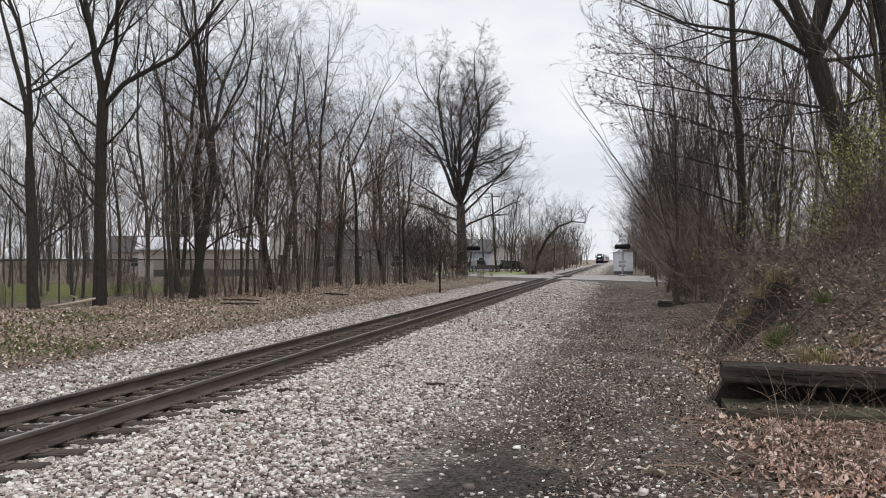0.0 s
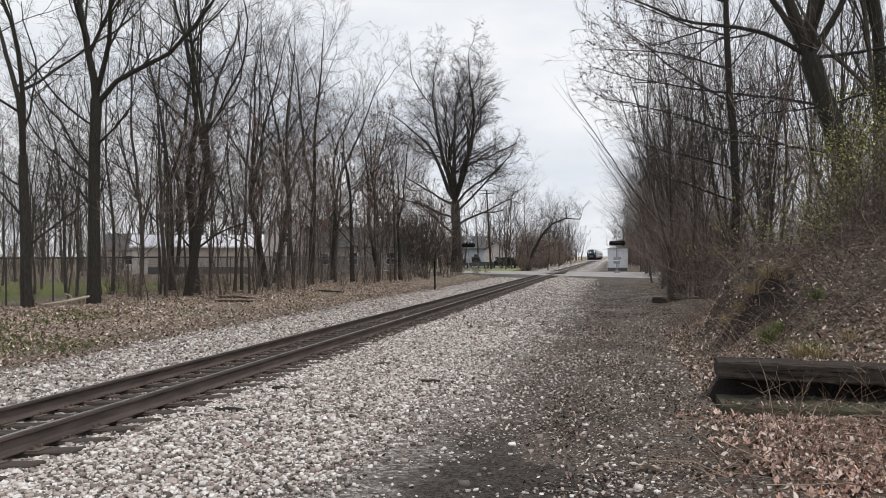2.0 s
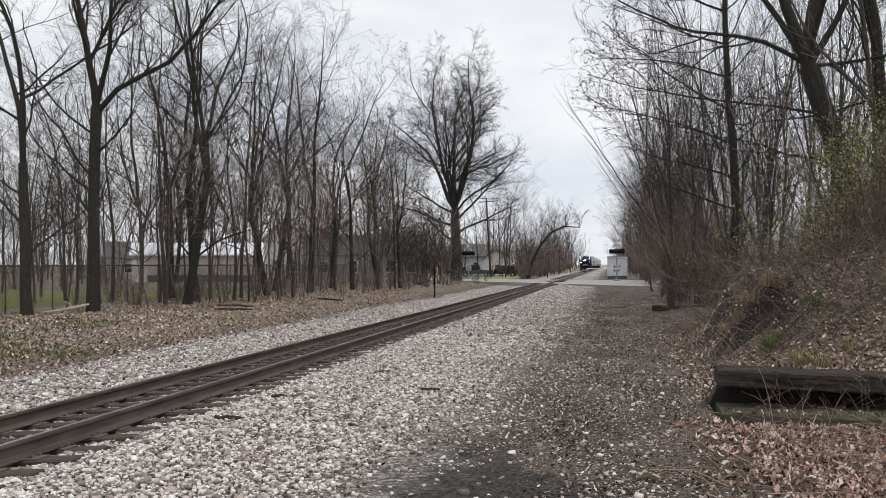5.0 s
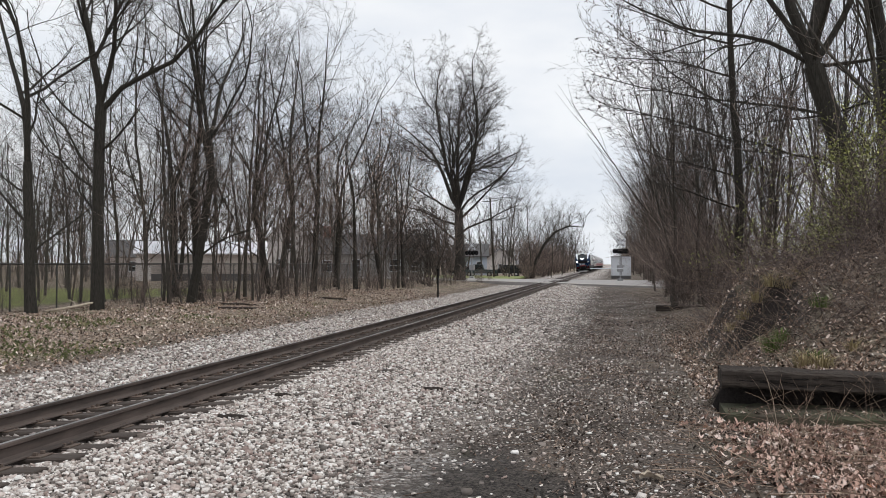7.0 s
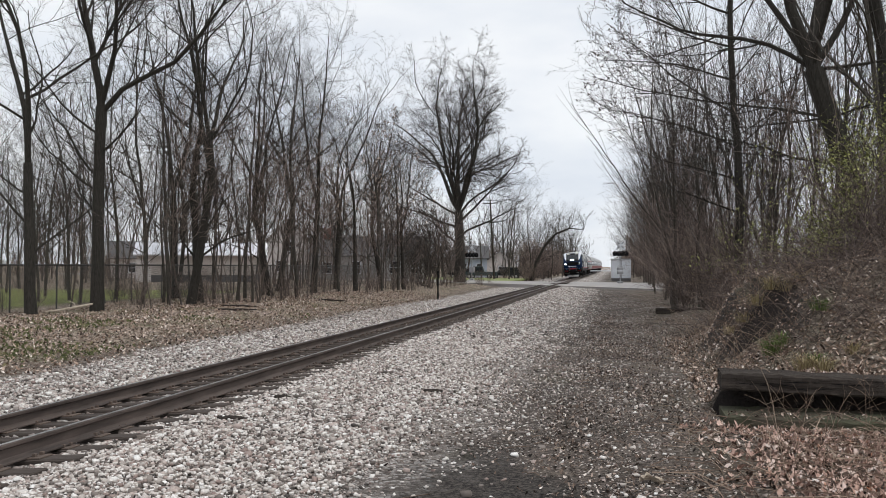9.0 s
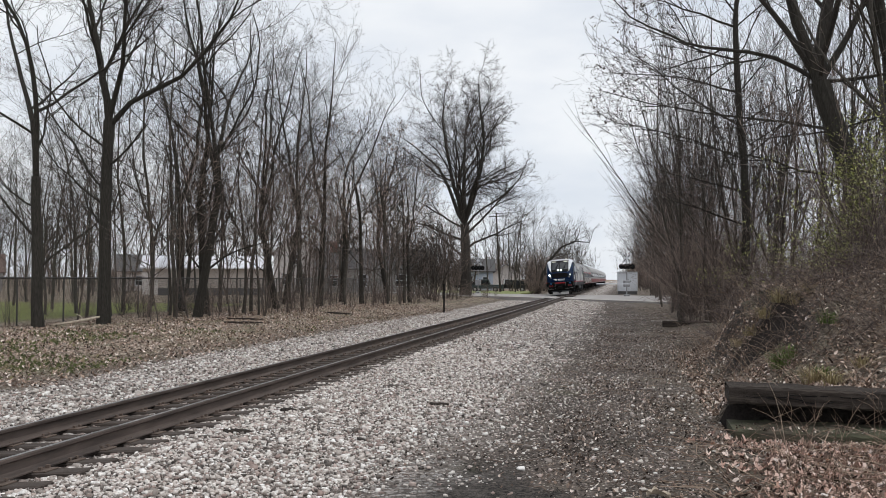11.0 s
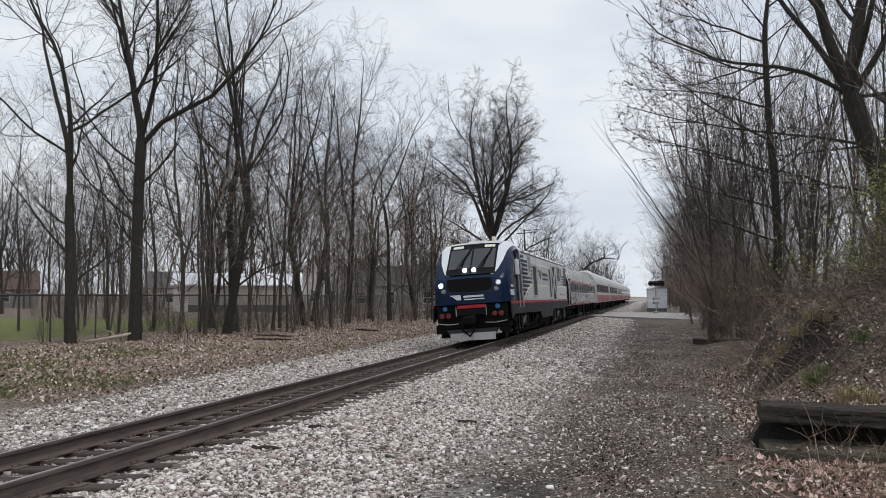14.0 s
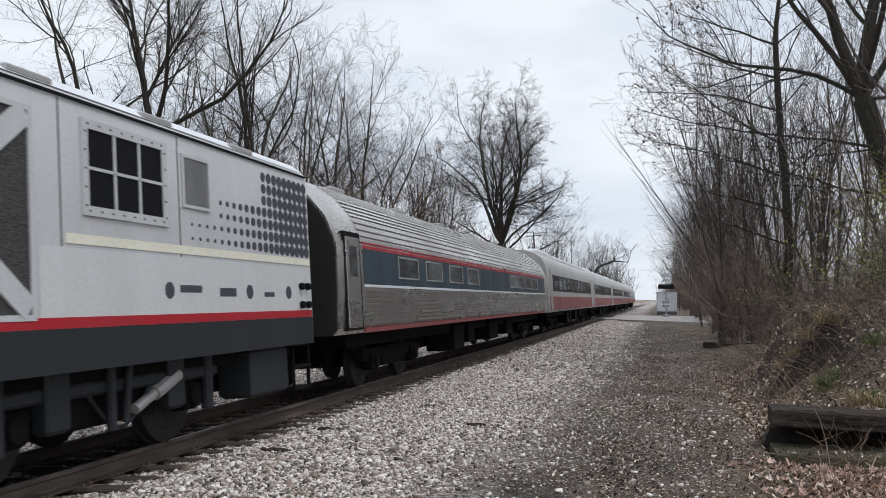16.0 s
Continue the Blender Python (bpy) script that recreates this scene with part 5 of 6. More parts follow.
def beam(name, label, x0, x1, y0, y1, z0, z1, mat, tilt=0.0, turn=0.0, seed=1, category="timber"):
    """A weathered squared beam, its edges worn uneven."""
    rng = random.Random(seed)
    n = 22
    rings = []
    L, w, h = x1 - x0, (y1 - y0) / 2, (z1 - z0) / 2
    for i in range(n + 1):
        x = -L / 2 + L * i / n
        j = lambda k=0.012: rng.uniform(-k, k)
        c = 0.02 + rng.uniform(0, 0.015)
        pr = [(-w, -h + c), (-w + c, -h), (w - c, -h), (w, -h + c), (w, h - c), (w - c, h), (-w + c, h), (-w, h - c)]
        rings.append([(x + j(0.006), a + j(), b + j()) for a, b in pr])
    ob = thing(name, label, category, at=pose((x0 + x1) / 2, (y0 + y1) / 2, (z0 + z1) / 2, 0, tilt, turn))
    part("beam", Shape().loft(rings, True, True), mat, ob)
    cr = Shape()
    for k in range(5):
        a = rng.uniform(-L / 2, L / 2 - 0.5)
        z = rng.uniform(-h * 0.7, h * 0.7)
        cr.rod([(a, -w - 0.004, z), (a + 0.25, -w - 0.003, z + j(0.02)), (a + rng.uniform(0.3, 0.7), -w - 0.004, z + j(0.03))], 0.006, 4)
    part("crack", cr, BLACK, ob, "dark weather crack")
    return ob


beam("timber", "dark weathered timber holding the earth bank", 1.38, 3.4, 12.02, 12.28, 0.045, 0.285, TIMBER, 0.9, -1.0, 3)
beam("timber", "dark weathered timber holding the earth bank", 3.38, 5.6, 12.05, 12.30, 0.0, 0.225, TIMBER, 0.9, -0.5, 4)
# hidden beam, added to close the cavity from above so its gap stays dark
beam("timber", "dark hidden beam added to roof the cavity behind the front timber", 1.42, 5.6, 12.30, 12.86, 0.03, 0.235, TIMBER, 0.9, -0.5, 7)
beam("footing", "low concrete footing with moss, half sunk in leaves", 1.39, 3.6, 11.55, 12.5, -0.55, -0.20, MOSSY, 0.0, -1.5, 5, "footing")
beam("timber", "dark timber lying at the edge of the brush", 1.6, 4.2, 36.2, 36.5, -0.25, 0.02, TIMBER, 0, 2, 6)


CHIP = ((-1, 0, 0.6), (-0.35, -0.55, 0.1), (0.45, -0.45, 0.2), (1, 0, 1.0), (0.4, 0.5, 0.5), (-0.4, 0.5, 0.3))
LOBED = tuple((math.cos(a) * r, math.sin(a) * r * 0.85, c) for a, r, c in ((3.14, 1.0, 0.5), (3.75, 0.42, 0.0), (4.25, 0.95, 0.9), (4.85, 0.45, 0.1), (5.4, 0.9, 0.5), (6.28, 1.05, 1.3), (0.75, 0.5, 0.2), (1.3, 0.95, 1.0), (1.95, 0.45, 0.1), (2.5, 0.85, 0.7)))


def leaf_mesh(name, spots, size, rng, lift=0.012, outline=CHIP):
    """Many curled dry leaves in one mesh; spots: x, y, z."""
    v, f = [], []
    n = len(outline)
    for x, y, z in spots:
        s = size * rng.uniform(0.55, 1.3)
        a = rng.uniform(0, 6.283)
        ca, sa = math.cos(a), math.sin(a)
        t1, t2 = rng.uniform(-0.9, 0.9), rng.uniform(-0.9, 0.9)
        curl = rng.uniform(0.05, 0.45) * s
        k = len(v)
        for p, q, c in outline + ((0, 0, -0.1),):
            px, py = p * s * 0.5, q * s * 0.5
            v.append((x + px * ca - py * sa, y + px * sa + py * ca, z + lift + curl * c + px * t1 + py * t2 + s * 0.12))
        f += [(k + n, k + i, k + (i + 1) % n) for i in range(n)]
    me = bpy.data.meshes.new(name)
    me.from_pydata(v, [], f)
    me.update()
    return me


def dry_leaf(name, stops):
    m = Mat(name, 0.85, 0, 0.25)
    return m.color(m.ramp(m.island(), *stops)).m


LEAF_DRY = dry_leaf("dry_leaves", ((0.0, (0.030, 0.021, 0.017)), (0.3, (0.16, 0.108, 0.082)), (0.58, (0.36, 0.252, 0.19)), (0.82, (0.58, 0.45, 0.365)), (1.0, (0.84, 0.76, 0.69))))
LEAF_RED = dry_leaf("russet_leaves", ((0.0, (0.022, 0.016, 0.013)), (0.27, (0.17, 0.105, 0.083)), (0.52, (0.44, 0.285, 0.228)), (0.78, (0.66, 0.48, 0.40)), (0.96, (0.80, 0.70, 0.64)), (1.0, (0.50, 0.17, 0.05))))
LEAF_CHAFF = dry_leaf("leaf_chaff", ((0.0, (0.014, 0.011, 0.009)), (0.4, (0.070, 0.050, 0.039)), (0.7, (0.20, 0.143, 0.110)), (0.9, (0.44, 0.345, 0.285)), (1.0, (0.80, 0.72, 0.65))))
LEAF_DARK = dry_leaf("hanging_leaves", ((0.0, (0.03, 0.026, 0.022)), (1.0, (0.09, 0.072, 0.058))))
LEAF_BUD = dry_leaf("young_leaves", ((0.0, (0.13, 0.145, 0.045)), (0.5, (0.27, 0.285, 0.085)), (1.0, (0.47, 0.48, 0.18))))


def stuff(name, me, mat, label, category):
    me.materials.append(mat)
    return tagged(new(name, me), label, category, kind="stuff")


def litter():
    rng = random.Random(31)
    def spots(n, x0, x1, y0, y1, bias=1.0, keep=None):
        out = []
        while len(out) < n:
            x = rng.uniform(x0, x1)
            y = y0 + (y1 - y0) * rng.random() ** bias
            if keep is None or keep(x, y):
                out.append((x, y, height(x, y)))
        return out
    patch = lambda x, y: noise.noise((x * 0.9, y * 0.6, 11)) > rng.uniform(-0.5, 0.5) and damp(x, y) > rng.uniform(0.5, 1.2)
    stuff("leaf_litter", leaf_mesh("leaf_litter", spots(11000, 0.7, 5.4, 4.2, 11.2, 1.0, lambda x, y: rng.random() < smooth(0.7, 2.0, x + 0.6 * noise.noise((x, y, 3)))), 0.078, rng, 0.012, LOBED), LEAF_RED, "russet fallen leaves under brambles", "leaves")
    stuff("leaf_litter", leaf_mesh("leaf_litter", spots(14000, 1.2, 6.5, 12.9, 24, 1.4), 0.056, rng), LEAF_DRY, "dry leaves caught on the earth bank", "leaves")
    a = spots(11000, -0.8, 2.4, 5, 34, 1.3, patch) + spots(4000, -2.4, 1.0, 4, 24, 1.2, patch) + spots(5500, -0.8, 2.8, 20, 62, 1.2, patch)
    a += [(x, y, 0.235 - 0.016 * (x - 1.4)) for x, y in ((rng.uniform(1.4, 5.4), rng.uniform(12.2, 12.9)) for i in range(900))]
    a += [(x, y, -0.205) for x, y in ((rng.uniform(1.42, 3.5), 11.58 + 0.5 * rng.random() ** 2) for i in range(260))]
    stuff("leaf_litter", leaf_mesh("leaf_litter", a, 0.037, rng), LEAF_CHAFF, "dry brown leaf scraps on the path", "leaves")
    b = spots(17000, -19.5, -11.2, 15, 60, 1.2) + spots(4000, -24, -18, 24, 50)
    stuff("leaf_litter", leaf_mesh("leaf_litter", b, 0.078, rng), LEAF_DRY, "brown fallen leaves between track and trees", "leaves")

    # low weeds and grass among the leaves across the track
    s = Shape()
    for i in range(16000):
        x, y = rng.uniform(-22, -11.9), 15 + 26 * rng.random() ** 1.6
        if noise.noise((x * 0.35, y * 0.3, 17)) + rng.gauss(0, 0.18) < 0.12 + 0.025 * (y - 15):
            continue
        a, l, w = rng.uniform(0, 6.28), rng.uniform(0.04, 0.12), 0.006
        z, k, ca, sa = height(x, y), len(s.v), math.cos(a), math.sin(a)
        s.v += [(x - sa * w, y + ca * w, z), (x + sa * w, y - ca * w, z), (x + ca * l * 0.5, y + sa * l * 0.5, z + l), (x + ca * l * 1.1, y + sa * l * 1.1, z + l * 0.7)]
        s.f += [(k, k + 1, k + 2), (k + 1, k + 3, k + 2)]
    stuff("weeds", s.mesh("weeds"), WEED, "low green weeds among fallen leaves", "weeds")


WEED = dry_leaf("weed_blades", ((0.0, (0.06, 0.07, 0.03)), (0.6, (0.14, 0.155, 0.065)), (1.0, (0.30, 0.26, 0.15))))
litter()


def brambles():
    """Arching bare canes over the bank, and dry stalks in front of it."""
    rng = random.Random(37)

    def cane(s, x, y, ln, r, stand=1.0, bend=0.9):
        z = height(x, y)
        a = rng.uniform(0, 6.283)
        up = rng.uniform(0.5, 1.25) * stand
        p = Vector((x, y, z - 0.02))
        d = Vector((math.cos(a) * 0.6, math.sin(a) * 0.6, up)).normalized()
        pts, n = [p], 6
        for i in range(n):
            d = (d + Vector((rng.gauss(0, 0.14), rng.gauss(0, 0.14), -bend / n + rng.gauss(0, 0.05)))).normalized()
            p = p + d * ln / n
            if p.z < height(p.x, p.y) + 0.01:
                p.z = height(p.x, p.y) + 0.01
            pts.append(p)
        s.rod(pts, [r * (1 - 0.1 * k) for k in range(n + 1)], 3)
        return pts

    s = Shape()
    for i in range(4300):
        x, y = 1.9 + rng.random() ** 0.8 * 5.6, 14.4 + rng.random() ** 1.1 * 11
        if x < 3.0 and 14.4 < y < 16.9 and rng.random() < 0.8:
            continue
        cane(s, x, y, rng.uniform(0.5, 2.0), rng.uniform(0.0022, 0.0062), 1.0, 1.2)
    stuff("bramble_thicket", s.mesh("bramble_thicket"), TWIG_MIX, "tangle of bare brown bramble canes", "brambles")
    s = Shape()
    for i in range(130):
        x, y = 2.0 + rng.random() * 1.5, 16.75 + rng.random() * 0.6
        cane(s, x, y, rng.uniform(0.4, 1.3), rng.uniform(0.002, 0.005), 0.7, 1.9)
    for i in range(900):
        x, y = 1.7 + rng.random() * 5.0, 12.6 + rng.random() * 12
        cane(s, x, y, rng.uniform(0.4, 1.7), rng.uniform(0.003, 0.006), 1.1, 1.0)
    for i in range(1100):
        x, y = 0.9 + rng.random() ** 0.7 * 3.8, 4.6 + rng.random() * 6.6
        cane(s, x, y, rng.uniform(0.25, 0.9), rng.uniform(0.002, 0.0055), rng.uniform(0.05, 0.9), 1.0)
    for i in range(48):
        x, y = 1.4 + rng.random() * 3.0, 6.5 + rng.random() * 5.0
        pts = cane(s, x, y, rng.uniform(0.6, 1.3), rng.uniform(0.003, 0.005), 2.2, 0.35)
        for k in (2, 3, 4):
            q = pts[k]
            e = q + Vector((rng.gauss(0, 0.12), rng.gauss(0, 0.12), rng.uniform(0.05, 0.25)))
            s.rod([q, q.lerp(e, 0.5) + Vector((0.02, 0, 0.01)), e], [0.0025, 0.002, 0.0015], 3)
    for i in range(420):
        x, y, a, ln = 0.7 + rng.random() * 4.2, 4.6 + rng.random() * 5.8, rng.uniform(0, 6.28), rng.uniform(0.25, 0.95)
        z = height(x, y) + rng.uniform(0.02, 0.10)
        s.rod([(x, y, z), (x + math.cos(a) * ln * 0.5, y + math.sin(a) * ln * 0.5, z + rng.uniform(0, 0.08)), (x + math.cos(a + 0.25) * ln, y + math.sin(a + 0.25) * ln, z + rng.uniform(-0.02, 0.1))], rng.uniform(0.002, 0.006), 3)
    stuff("dry_stalks", s.mesh("dry_stalks"), TWIG_DRY, "pale dry stalks and fallen twigs", "stalks")
    # twigs on the path
    s = Shape()
    for i in range(700):
        x, y = rng.uniform(-2.4, 2.2), 4.5 + 22 * rng.random() ** 1.3
        if rng.random() > smooth(-2.6, 1.5, x):
            continue
        z, a, ln = height(x, y) + 0.008, rng.uniform(0, 6.28), rng.uniform(0.06, 0.35)
        s.rod([(x, y, z), (x + math.cos(a) * ln * 0.5, y + math.sin(a) * ln * 0.5, z + 0.012), (x + math.cos(a + 0.3) * ln, y + math.sin(a + 0.3) * ln, z)], 0.004, 3)
    stuff("fallen_twigs", s.mesh("fallen_twigs"), TWIG_DRY, "small fallen twigs on the dirt path", "twigs")


brambles()


def grass_tuft(x, y, n, ln, mat, label, seed):
    rng = random.Random(seed)
    s = Shape()
    for i in range(n):
        a, r = rng.uniform(0, 6.28), rng.random() * 0.16
        p = Vector((r * math.cos(a), r * math.sin(a), 0))
        d = Vector((math.cos(a) * rng.uniform(0.1, 0.7), math.sin(a) * rng.uniform(0.1, 0.7), 1)).normalized()
        l = ln * rng.uniform(0.5, 1.1)
        w = Vector((-math.sin(a), math.cos(a), 0)) * 0.006
        q = p + d * l * 0.55
        e = q + (d + Vector((math.cos(a), math.sin(a), -0.9)) * 0.7).normalized() * l * 0.5
        k = len(s.v)
        s.v += [tuple(p - w), tuple(p + w), tuple(q + w * 0.8), tuple(q - w * 0.8), tuple(e)]
        s.f += [(k, k + 1, k + 2, k + 3), (k + 3, k + 2, k + 4)]
    me = s.mesh("grass_tuft")
    me.materials.append(mat)
    ob = new("grass_tuft", me)
    ob.matrix_basis = pose(x, y, height(x, y) - 0.01)
    return tagged(ob, label, "grass", "grass tufts on the bank")


GRASS = dry_leaf("fresh_grass", ((0.0, (0.05, 0.085, 0.02)), (1.0, (0.16, 0.21, 0.06))))
STRAW = dry_leaf("straw_grass", ((0.0, (0.20, 0.155, 0.075)), (1.0, (0.42, 0.35, 0.20))))
for i, (x, y, n, ln, m) in enumerate(((2.55, 15.2, 170, 0.42, GRASS), (2.75, 15.5, 110, 0.34, GRASS), (3.35, 15.4, 110, 0.34, GRASS), (2.75, 13.6, 130, 0.42, STRAW), (2.9, 13.2, 90, 0.36, STRAW), (2.95, 13.9, 80, 0.3, GRASS),
                                      (2.35, 17.05, 70, 0.34, STRAW), (2.6, 17.0, 80, 0.38, STRAW), (2.85, 17.0, 90, 0.40, STRAW), (3.1, 16.9, 70, 0.36, STRAW), (2.15, 17.2, 50, 0.3, STRAW), (3.4, 17.2, 60, 0.3, STRAW), (3.5, 14.0, 60, 0.3, STRAW))):
    grass_tuft(x, y, n, ln, m, "fresh green grass tuft on the bank" if m is GRASS else "straw-coloured dry grass tuft on the bank", 50 + i)


def budding_bush(x, y, h, seed):
    g = shrub(seed, h, 10, 3, 6, 0.6)
    ob = put_tree("bush", g, "bush with sparse yellow-green young leaves on the bank", BARK_GREY, TWIG, upright(x, y), "bush", "budding bushes")
    rng = random.Random(seed)
    tips = [g.twigs.v[i] for i in range(0, len(g.twigs.v), 3)]
    pts = [p for p in tips if p[2] > h * 0.3 and rng.random() < 0.5][:4200]
    pts = [(x + rng.gauss(0, 0.12), y + rng.gauss(0, 0.12), z + rng.gauss(0, 0.12)) for x, y, z in pts for k in range(5)]
    me = leaf_mesh("young_leaves", pts, 0.055, rng, 0)
    me.materials.append(LEAF_BUD)
    part("young_leaves", me, LEAF_BUD, ob, "small yellow-green leaves")


budding_bush(5.3, 19.5, 3.0, 91)
budding_bush(6.5, 18.5, 3.4, 92)
budding_bush(4.6, 24.0, 2.6, 93)
budding_bush(4.5, 20.5, 2.3, 94)
budding_bush(6.0, 21.5, 3.4, 95)


def leafy_limb_tree():
    """The tree whose thin limbs hang over the path with a few dead leaves left."""
    g = Grower(71)
    trunk = [Vector((-0.04 * k + g.rng.uniform(-0.06, 0.06), 0.02 * k, -0.3 + 1.25 * k)) for k in range(10)]
    g.tube(trunk, [0.19 - 0.010 * k for k in range(10)])
    g.branch(trunk[-1], Vector((-0.05, 0.05, 1)).normalized(), 5.0, 0.10, 1, 4, 0.08, 10, 0.8, 0.1, 0.06, 0.15)
    for k, ln in ((3, 3.8), (4, 4.6), (5, 5.4), (6, 5.6), (7, 5.0), (8, 4.6), (9, 4.2)):
        g.branch(trunk[k], Vector((-1, g.rng.uniform(-0.5, 0.3), 0.35)).normalized(), ln, 0.05, 1, 4, 0.03, 9, 0.7, 0.2, 0.12, 0.2)
        g.branch(trunk[k], Vector((0.8, g.rng.uniform(-0.6, 0.6), 0.8)).normalized(), ln * 0.7, 0.04, 1, 4, 0.06, 8, 0.7, 0.2, 0.10, 0.2)
    ob = put_tree("tree", g, "bare tree with a few dead leaves hanging over the path", BARK_DARK, TWIG, upright(4.6, 33.5))
    rng = random.Random(3)
    pts = [p for p in g.twigs.v[::3] if p[0] < -2.4 and p[2] > 6.5 and rng.random() < 0.30][:900]
    me = leaf_mesh("dead_leaves", pts, 0.10, rng, -0.05)
    me.materials.append(LEAF_DARK)
    part("dead_leaves", me, LEAF_DARK, ob, "dark shrivelled leaves")


leafy_limb_tree()


def oak_with_leaves(x, y, seed):
    """A young oak that has kept some brown leaves."""
    g = slim_tree(seed, 12.0, 0.12, 3, 12, 1.0, 0.09)
    ob = put_tree("tree", g, "young oak with a few clinging brown leaves", BARK_GREY, TWIG, upright(x, y), group="trees along the railway")
    rng = random.Random(seed)
    pts = [p for p in g.twigs.v[::3] if p[2] > 4.5 and rng.random() < 0.4][:1100]
    me = leaf_mesh("brown_leaves", pts, 0.16, rng, -0.04)
    me.materials.append(LEAF_DRY)
    part("brown_leaves", me, LEAF_DRY, ob, "clinging brown leaves")


oak_with_leaves(-19.2, 58.5, 301)
oak_with_leaves(-16.8, 66.0, 302)


# ================= fence, sheds and houses across the track =================
def siding(name, c, pitch=7.0):
    m = Mat(name, 0.7)
    z = m.axis(m.co, 2)
    saw = m.math("FRACT", m.math("MULTIPLY", z, pitch))
    k = m.mix(m.ramp(saw, (0.0, (0.5,) * 3), (0.12, (0,) * 3)), c, tuple(v * 0.55 for v in c))
    k = m.mix(m.ramp(m.noise(0.7, 5), (0.4, (0,) * 3), (0.8, (0.35,) * 3)), k, tuple(v * 0.75 for v in c))
    return m.color(k).bump(saw, 0.4, 0.02).m


BEIGE = siding("beige_metal_siding", (0.46, 0.40, 0.36), 3.0)
WHITE_SIDING = siding("white_siding", (0.66, 0.61, 0.585))
GREY_SIDING = siding("grey_siding", (0.29, 0.275, 0.26))
BLUE_SIDING = siding("pale_blue_siding", (0.50, 0.56, 0.66))
SHINGLE = painted("grey_shingles", (0.12, 0.115, 0.115), 0.9, 0.3)
BROWN_SHINGLE = painted("brown_shingles", (0.14, 0.095, 0.08), 0.9, 0.3)
METAL_ROOF = painted("white_metal_roof", (0.74, 0.74, 0.78), 0.35, 0.15)
BRICK_RED = painted("red_brick", (0.24, 0.115, 0.09), 0.9, 0.3)
FENCE = painted("fence_steel", (0.10, 0.095, 0.09), 0.6, 0.3, 0.4)


def chain_fence():
    fence = thing("chain_link_fence", "tall dark chain-link fence along the row of trees", "fence")
    x, y0, y1, h = -24.2, 22.0, 88.0, 1.82
    post = Shape().rod([(0, 0, -0.3), (0, 0, h)], 0.035, 8).disc((0, 0, h + 0.02), (0, 0, 1), 0.045, 0.05, 8).mesh("post")
    post.materials.append(FENCE)
    z = height(x, 40)
    for k in range(23):
        part("post", post, FENCE, fence, at=pose(x, y0 + 3.0 * k, z))
    part("top_rail", Shape().rod([(x, y0, z + h), (x, y1, z + h)], 0.04, 6), FENCE, fence)
    s = Shape()
    p = 0.11
    n = int((y1 - y0) / p)
    for k in range(-int(h / p), n):
        for d in (1, -1):
            a, b = y0 + k * p, y0 + k * p + h
            if a < y0 or b > y1:
                continue
            q = [(x + 0.02 * d, a, z + (0.03 if d > 0 else h)), (x + 0.02 * d, b, z + (h if d > 0 else 0.03))]
            s.rod(q, 0.0055, 3)
    part("wire_mesh", s, FENCE, fence, "diamond wire mesh")


chain_fence()


def window_on(parent, x, z, w, h, y, mat=None):
    f = Shape()
    for a in ((x - w / 2 - 0.1, x + w / 2 + 0.1, z - 0.1, z), (x - w / 2 - 0.1, x + w / 2 + 0.1, z + h, z + h + 0.1), (x - w / 2 - 0.1, x - w / 2, z, z + h), (x + w / 2, x + w / 2 + 0.1, z, z + h)):
        f.box(a[0], a[1], y - 0.06, y + 0.02, a[2], a[3])
    f.box(x - w / 2, x + w / 2, y - 0.05, y, z + h / 2 - 0.03, z + h / 2 + 0.03)
    win = part("window", f, WHITE, parent, "white-framed window")
    part("pane", Shape().box(x - w / 2, x + w / 2, y - 0.035, y + 0.02, z, z + h), GLASS, win)


def house(name, label, x, y, turn, w, d, wall, rise, wall_mat, roof_mat, gable_front=False, windows=(), eave=0.4, category="house"):
    """A gabled building, its front towards -y of its own space."""
    ob = thing(name, label, category, at=pose(x, y, -0.3, 0, 0, turn))
    s = Shape()
    if gable_front:
        s.loft([[(-w / 2, k, 0), (w / 2, k, 0), (w / 2, k, wall), (0, k, wall + rise), (-w / 2, k, wall)] for k in (0, d)], True, True)
    else:
        s.loft([[(k, 0, 0), (k, d, 0), (k, d, wall), (k, d / 2, wall + rise), (k, 0, wall)] for k in (-w / 2, w / 2)], True, True)
    part("wall", s, wall_mat, ob)
    for side in (-1, 1):
        r = Shape()
        if gable_front:
            k = (w / 2 + eave) / (w / 2)
            r.loft([[(0, q, wall + rise + 0.02), (0, q, wall + rise + 0.16), (side * w / 2 * k, q, wall + rise - rise * k + 0.16), (side * w / 2 * k, q, wall + rise - rise * k + 0.02)] for q in (-eave, d + eave)], True, True)
        else:
            k = (d / 2 + eave) / (d / 2)
            r.loft([[(q, d / 2, wall + rise + 0.02), (q, d / 2, wall + rise + 0.16), (q, d / 2 + side * d / 2 * k, wall + rise - rise * k + 0.16), (q, d / 2 + side * d / 2 * k, wall + rise - rise * k + 0.02)] for q in (-w / 2 - eave, w / 2 + eave)], True, True)
        part("roof", r, roof_mat, ob)
    for wx, wz, ww, wh in windows:
        window_on(ob, wx, wz, ww, wh, 0.0)
    return ob


